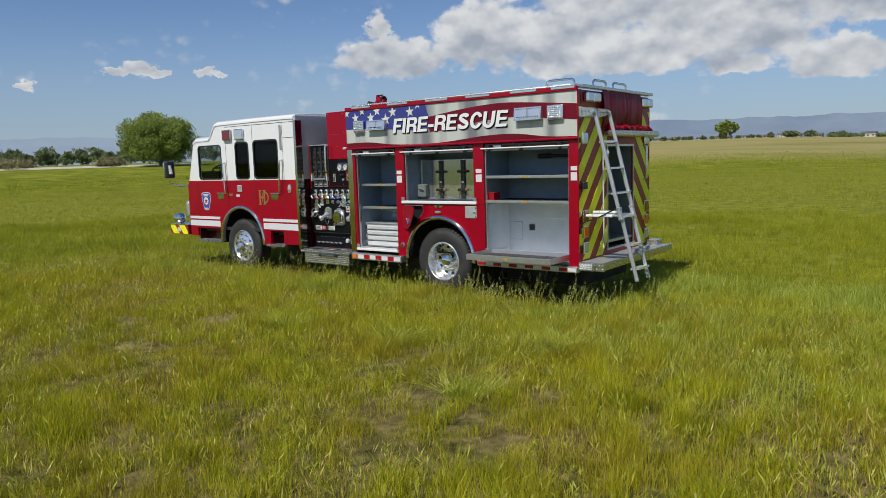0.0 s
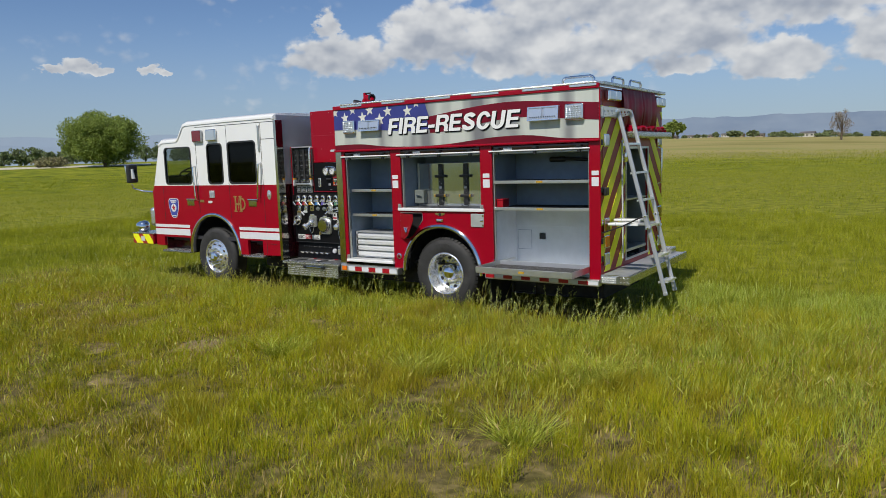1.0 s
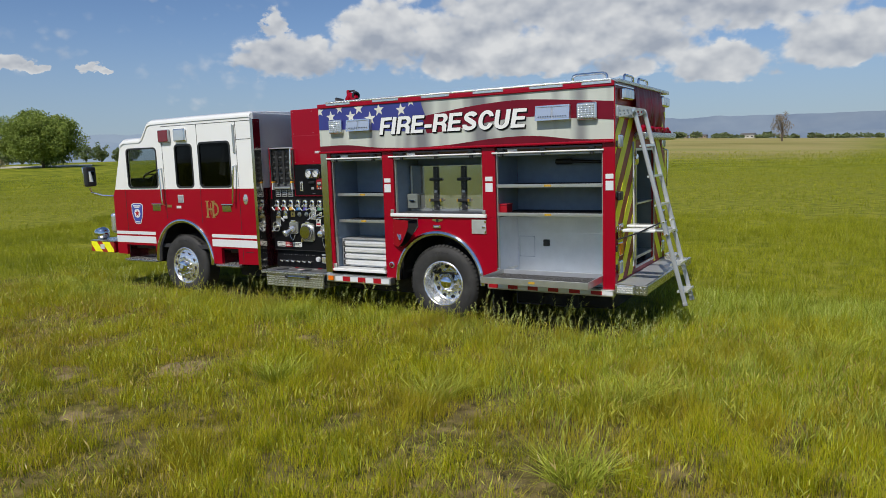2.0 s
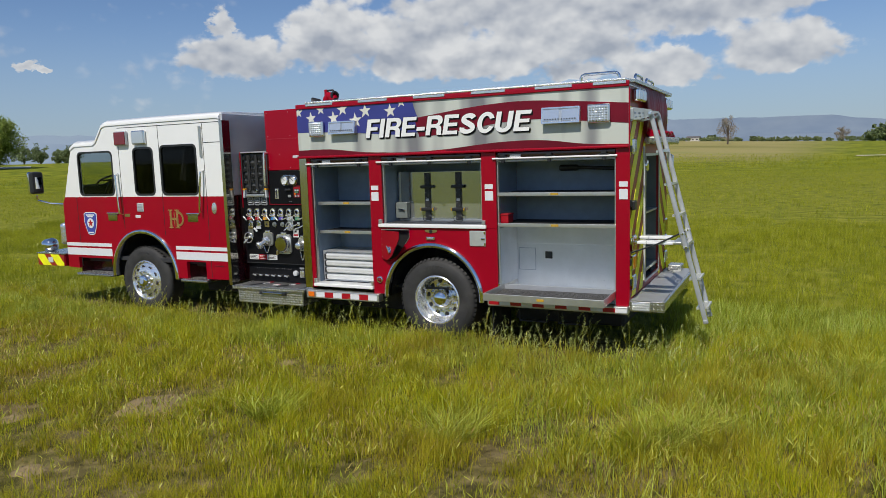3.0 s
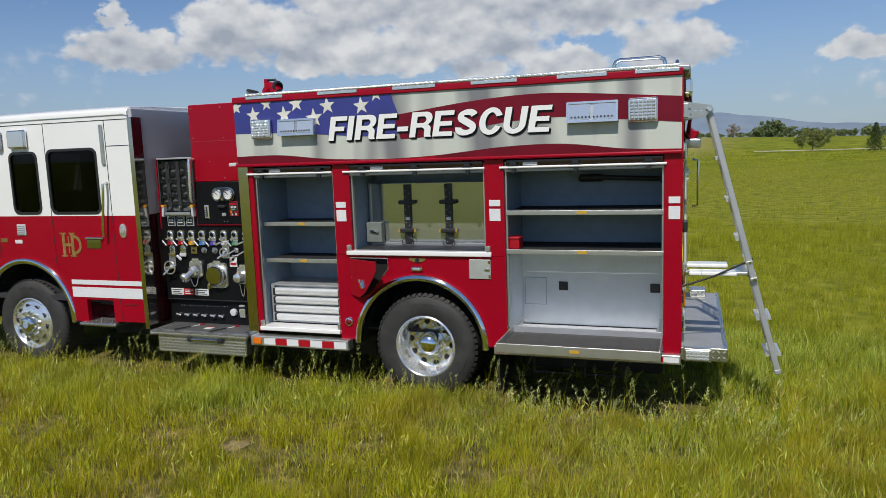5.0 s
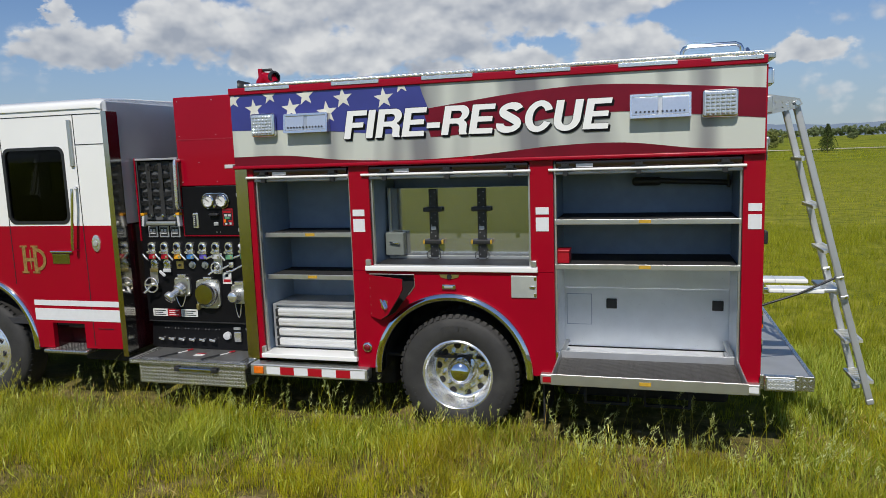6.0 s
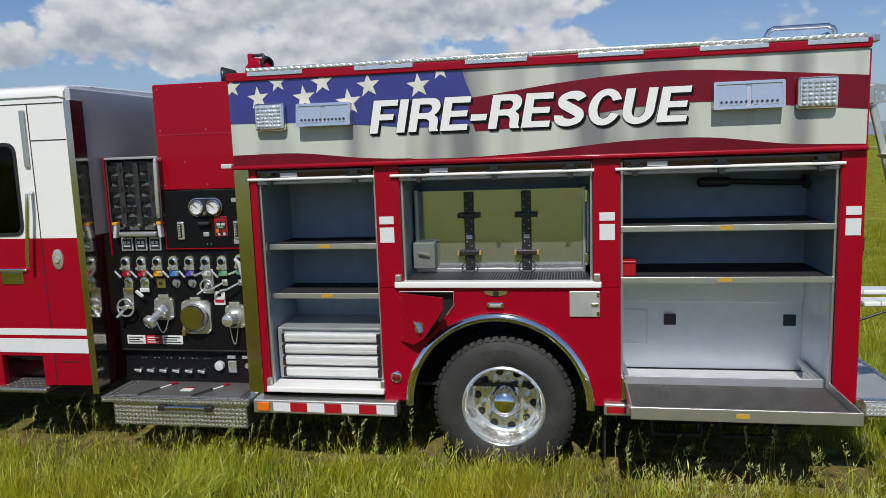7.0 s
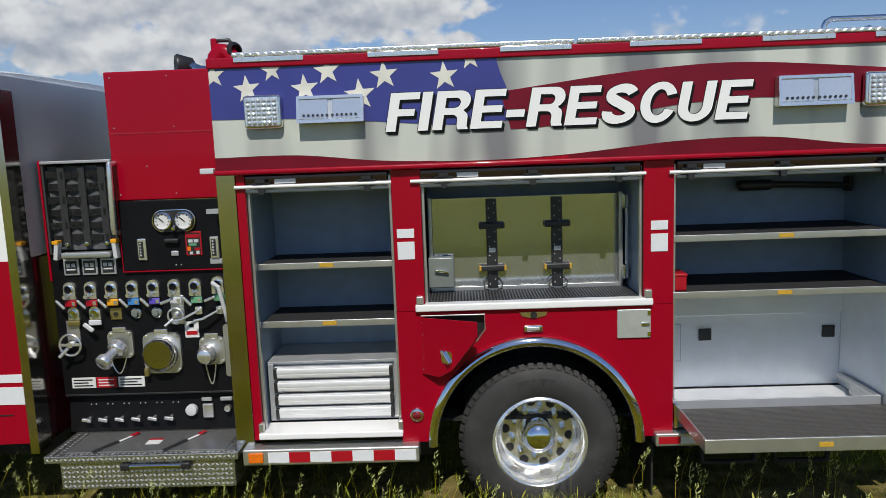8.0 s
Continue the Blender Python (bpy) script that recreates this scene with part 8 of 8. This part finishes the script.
def near_zone(x, y):
    w = 1.6 * (value_noise(x, y, 0.9, 51) - 0.5) + 1.2 * (value_noise(x, y, 3.1, 52) - 0.5)
    return (x > -9.3 + w) & (x < 8.3 + w) & (y > -8.0 + w) & (y < 1.0 + w)


def mid_zone(x, y):
    w = 3.0 * (value_noise(x, y, 0.5, 53) - 0.5)
    return (x > -24 + w) & (x < 17 + w) & (y > -13 + w) & (y < 16 + w)


x, y = scatter(g, -10.6, 9.6, -9.3, 2.3, 4700, lambda x, y, r: near_zone(x, y) & (r < (0.20 + 0.80 * cover(x, y)) * (0.35 + 0.95 * value_noise(x, y, 5.5, 33)) * np.clip((value_noise(x, 0.7 * y, 3.6, 35) - 0.20) / 0.26, 0.12, 1.0)) & clear_of_wheels(x, y) & (~shaded(x, y) | (r < 0.05)))
blades("grass_near", x, y, size_of(x, y, g, 0.07, 0.29), 0.0019 + 0.0025 * g.random(len(x)), 2, g, "tall green and straw coloured meadow grass")
x, y = scatter(g, -25.5, 18.5, -14.5, 17.5, 560, lambda x, y, r: mid_zone(x, y) & ~near_zone(x, y) & (r < 0.65 + 0.35 * cover(x, y)) & clear_of_wheels(x, y))
blades("grass_mid", x, y, size_of(x, y, g, 0.09, 0.28), 0.006 + 0.006 * g.random(len(x)), 1, g, "tall green and straw coloured meadow grass", FIELD)
x, y = scatter(g, -75, 45, -22, 75, 38, lambda x, y, r: ~mid_zone(x, y) & (r < 0.25 + 0.75 * cover(x * 0.5, y * 0.5)))
blades("grass_far", x, y, size_of(x, y, g, 0.08, 0.20), 0.014 + 0.018 * g.random(len(x)), 1, g, "green meadow grass further out", FIELD)
x, y = scatter(g, -150, 70, 20, 130, 7.5, lambda x, y, r: ~((x > -75) & (x < 45) & (y < 75)) & (np.hypot(x, y) < 70 + 70 * r))
blades("grass_distant", x, y, 0.10 + 0.12 * g.random(len(x)), 0.07 + 0.08 * g.random(len(x)), 1, g, "distant meadow grass", FIELD)


def dirt_mound(px, py, r, high, seed):
    """A low, lumpy patch of bare dirt with clods, sunk into the meadow at its rim."""
    bm, n = bmesh.new(), 36
    rings = [[bm.verts.new((px, py, high))]]
    for k in range(1, 10):
        u, ring = k / 9, []
        for i in range(n):
            a = 2 * math.pi * i / n
            rr = r * u * (1 + 0.30 * noise.noise(Vector((math.cos(a) * 1.6, math.sin(a) * 1.6, seed))))
            x, y = px + rr * math.cos(a), py + rr * math.sin(a)
            lump = 0.012 * noise.noise(Vector((x * 14, y * 14, seed))) + 0.008 * noise.noise(Vector((x * 37, y * 37, seed)))
            ring.append(bm.verts.new((x, y, high * (1 - u * u) - 0.02 * u ** 4 + lump + rise(x, y))))
        rings.append(ring)
    for i in range(n):
        bm.faces.new((rings[0][0], rings[1][i], rings[1][(i + 1) % n]))
    for p, q in zip(rings[1:], rings[2:]):
        for i in range(n):
            bm.faces.new((p[i], q[i], q[(i + 1) % n], p[(i + 1) % n]))
    me = to_mesh("dirt_patch", bm, DIRT, False)
    me.shade_smooth()
    tagged(new("dirt_patch", me), "low lumpy patch of bare tan dirt", "dirt", "", "structure")


DIRT = material("tan_dirt", (0.25, 0.19, 0.10), 0.95, vary=0.35, scale=9, grain=0.8, grain_scale=60, dirt=(0.13, 0.09, 0.045), dirt_amount=0.6, spec=0.1)
for k, (px, py, r, high) in enumerate(((-1.40, -3.12, 0.36, 0.06), (-1.18, -1.44, 0.13, 0.02), (-2.40, -3.87, 0.16, 0.02), (-1.12, -4.55, 0.14, 0.02))):
    dirt_mound(px, py, r, high, 3.1 * k)


def seed_stalks(name, x, y, tall, rng, label, mat):
    """Tall thin stalks with feathery seed heads, all in one mesh."""
    verts, faces, heads = [], [], []
    for px, py, h in zip(x, y, tall):
        a, ln = rng.random() * 6.283, (0.10 + 0.30 * rng.random()) * h
        dx, dy = math.cos(a) * ln + 0.10 * h, math.sin(a) * ln * 0.6
        w = 0.0013
        i = len(verts)
        for t in (0.0, 0.5, 0.82):
            cx, cy, cz = px + dx * t * t, py + dy * t * t, h * t - 0.02
            verts += [(cx - w, cy, cz), (cx + w, cy, cz)]
        faces += [(i, i + 1, i + 3, i + 2), (i + 2, i + 3, i + 5, i + 4)]
        heads += [0, 0]
        for k in range(int(20 + 14 * rng.random())):
            t = 0.70 + 0.31 * rng.random()
            cx, cy, cz = px + dx * t * t, py + dy * t * t, h * t - 0.02
            b, s = rng.random() * 6.283, 0.005 + 0.011 * rng.random()
            ex, ey, ez = math.cos(b) * s + 0.012 * (t - 0.5), math.sin(b) * s, 0.010 + 0.012 * rng.random()
            j = len(verts)
            verts += [(cx, cy, cz), (cx + ex - ey * 0.25, cy + ey + ex * 0.25, cz + ez * 0.5), (cx + ex * 1.5, cy + ey * 1.5, cz + ez * 1.3), (cx + ex + ey * 0.25, cy + ey - ex * 0.25, cz + ez * 0.6)]
            faces.append((j, j + 1, j + 2, j + 3))
            heads.append(1)
    me = bpy.data.meshes.new(name)
    me.from_pydata(verts, [], faces)
    me.materials.append(GRASS)
    me.materials.append(mat)
    me.polygons.foreach_set("material_index", np.array(heads, np.int32))
    return tagged(new(name, me), label, "grass", "", "stuff")


n = 170
sx = g.random(n) * 11.5 - 8.0
sy = -0.75 + 0.9 * g.random(n) ** 0.7
ok = clear_of_wheels(sx, sy)
seed_stalks("seed_grass", sx[ok], sy[ok], 0.30 + 0.24 * g.random(n)[ok], g, "tall stalks with pale seed heads beside the truck", PALE)
n = 60
sx, sy = 0.8 + 2.4 * g.random(n), -0.95 + 0.45 * g.random(n)
seed_stalks("seed_grass", sx, sy, 0.30 + 0.20 * g.random(n), g, "tall stalks with pale seed heads below the tailboard", PALE)
n = 1500
sx, sy = -9 + 17 * g.random(n), -8 + 8 * g.random(n)
ok = g.random(n) < 0.25 + 0.75 * value_noise(sx, sy, 0.6, 41)
seed_stalks("seed_grass", sx[ok], sy[ok], 0.18 + 0.20 * g.random(n)[ok], g, "thin stalks with seed heads in the meadow", SEED)


def ears(name, x, y, rng, low, high, label, mat):
    """Slim seed ears and broad leaf tips that stand or droop at the top of the grass, all in one mesh."""
    n = len(x)
    z = heights(x, y) + low + (high - low) * rng.random(n)
    a, tilt = rng.random(n) * 2 * np.pi, 0.15 + 0.95 * rng.random(n) ** 1.5
    ln, w = 0.022 + 0.030 * rng.random(n), 0.0030 + 0.0034 * rng.random(n)
    d = np.stack((np.cos(a) * np.sin(tilt), np.sin(a) * np.sin(tilt), np.cos(tilt)), 1)
    b = rng.random(n) * 2 * np.pi
    side = np.stack((np.cos(b), np.sin(b), 0.2 * np.ones(n)), 1)
    p = np.stack((x, y, z), 1)
    ob = new(name, quads_mesh(name, np.stack((p - d * ln[:, None], p + side * w[:, None], p + d * ln[:, None], p - side * w[:, None]), 1), mat))
    return tagged(ob, label, "grass", "", "stuff")


def lush(x, y):
    """Where the grass stays green and thick: along the truck and out behind it."""
    w = 0.7 * (value_noise(x, y, 1.1, 61) - 0.5) + 0.4 * (value_noise(x, y, 3.3, 62) - 0.5)
    band = np.clip((y + 1.15 + w) / 0.7, 0, 1) * np.clip((0.10 - y) / 0.2, 0, 1)
    out = np.clip((x - 1.2 + w) / 1.4, 0, 1) * np.clip((y + 2.7 + 2.0 * w) / 1.2, 0, 1) * np.clip((9.0 - x) / 3.0, 0, 1)
    return np.maximum(band, out) * (0.45 + 0.55 * np.clip((value_noise(x, y, 2.3, 63) - 0.25) / 0.3, 0, 1))


x, y = scatter(g, -8.6, 9.0, -3.6, 3.0, 1700, lambda x, y, r: (r < lush(x, y)) & clear_of_wheels(x, y) & ~shaded(x, y))
blades("lush_grass", x, y, (0.10 + 0.17 * g.random(len(x))) * (0.6 + 0.6 * value_noise(x, y, 4.0, 64)), 0.0045 + 0.0040 * g.random(len(x)), 2, g, "thick fresh green grass along the truck", LUSH)
x, y = scatter(g, -9.5, 8.5, -8.0, 1.0, 520, lambda x, y, r: near_zone(x, y) & (r < 0.9 * np.clip((value_noise(x, y, 2.7, 71) - 0.30) / 0.35, 0.05, 1.0) * cover(x, y)) & ~shaded(x, y))
ears("grass_ears", x, y, g, 0.08, 0.24, "pale green ears and leaf tips above the meadow grass", SEED)
x, y = scatter(g, -9.5, 8.5, -8.0, 1.0, 300, lambda x, y, r: near_zone(x, y) & (r < np.clip((value_noise(x, y, 1.3, 72) - 0.45) / 0.25, 0.02, 1.0)) & ~shaded(x, y))
ears("dry_ears", x, y, g, 0.04, 0.20, "straw coloured dry ears in patches", STRAW)


def tuft(px, py, count, reach, rng):
    """A sprawling clump of long bright blades."""
    a, r = rng.random(count) * 6.283, rng.random(count) ** 0.5 * 0.16
    x, y = px + np.cos(a) * r, py + np.sin(a) * r
    ob = blades("grass_tuft", x, y, reach * (0.35 + 0.5 * rng.random(count)), 0.0035 + 0.0035 * rng.random(count), 3, rng, "sprawling bright green grass clump", TUFT)
    co = np.empty(len(ob.data.vertices) * 3, np.float32)
    ob.data.vertices.foreach_get("co", co)
    co = co.reshape(-1, 3)
    k = np.clip(co[:, 2:3] / reach, 0, 1)
    out = co[:, :2] - np.array([px, py])
    co[:, :2] += out * k * 2.4
    ob.data.vertices.foreach_set("co", co.reshape(-1))


for px, py in ((3.23, -3.79), (3.02, -2.40), (1.52, -2.72), (3.21, -2.10), (-0.2, -2.9), (-2.2, -0.75), (4.65, 0.1)):
    tuft(px, py, 420, 0.36, g)
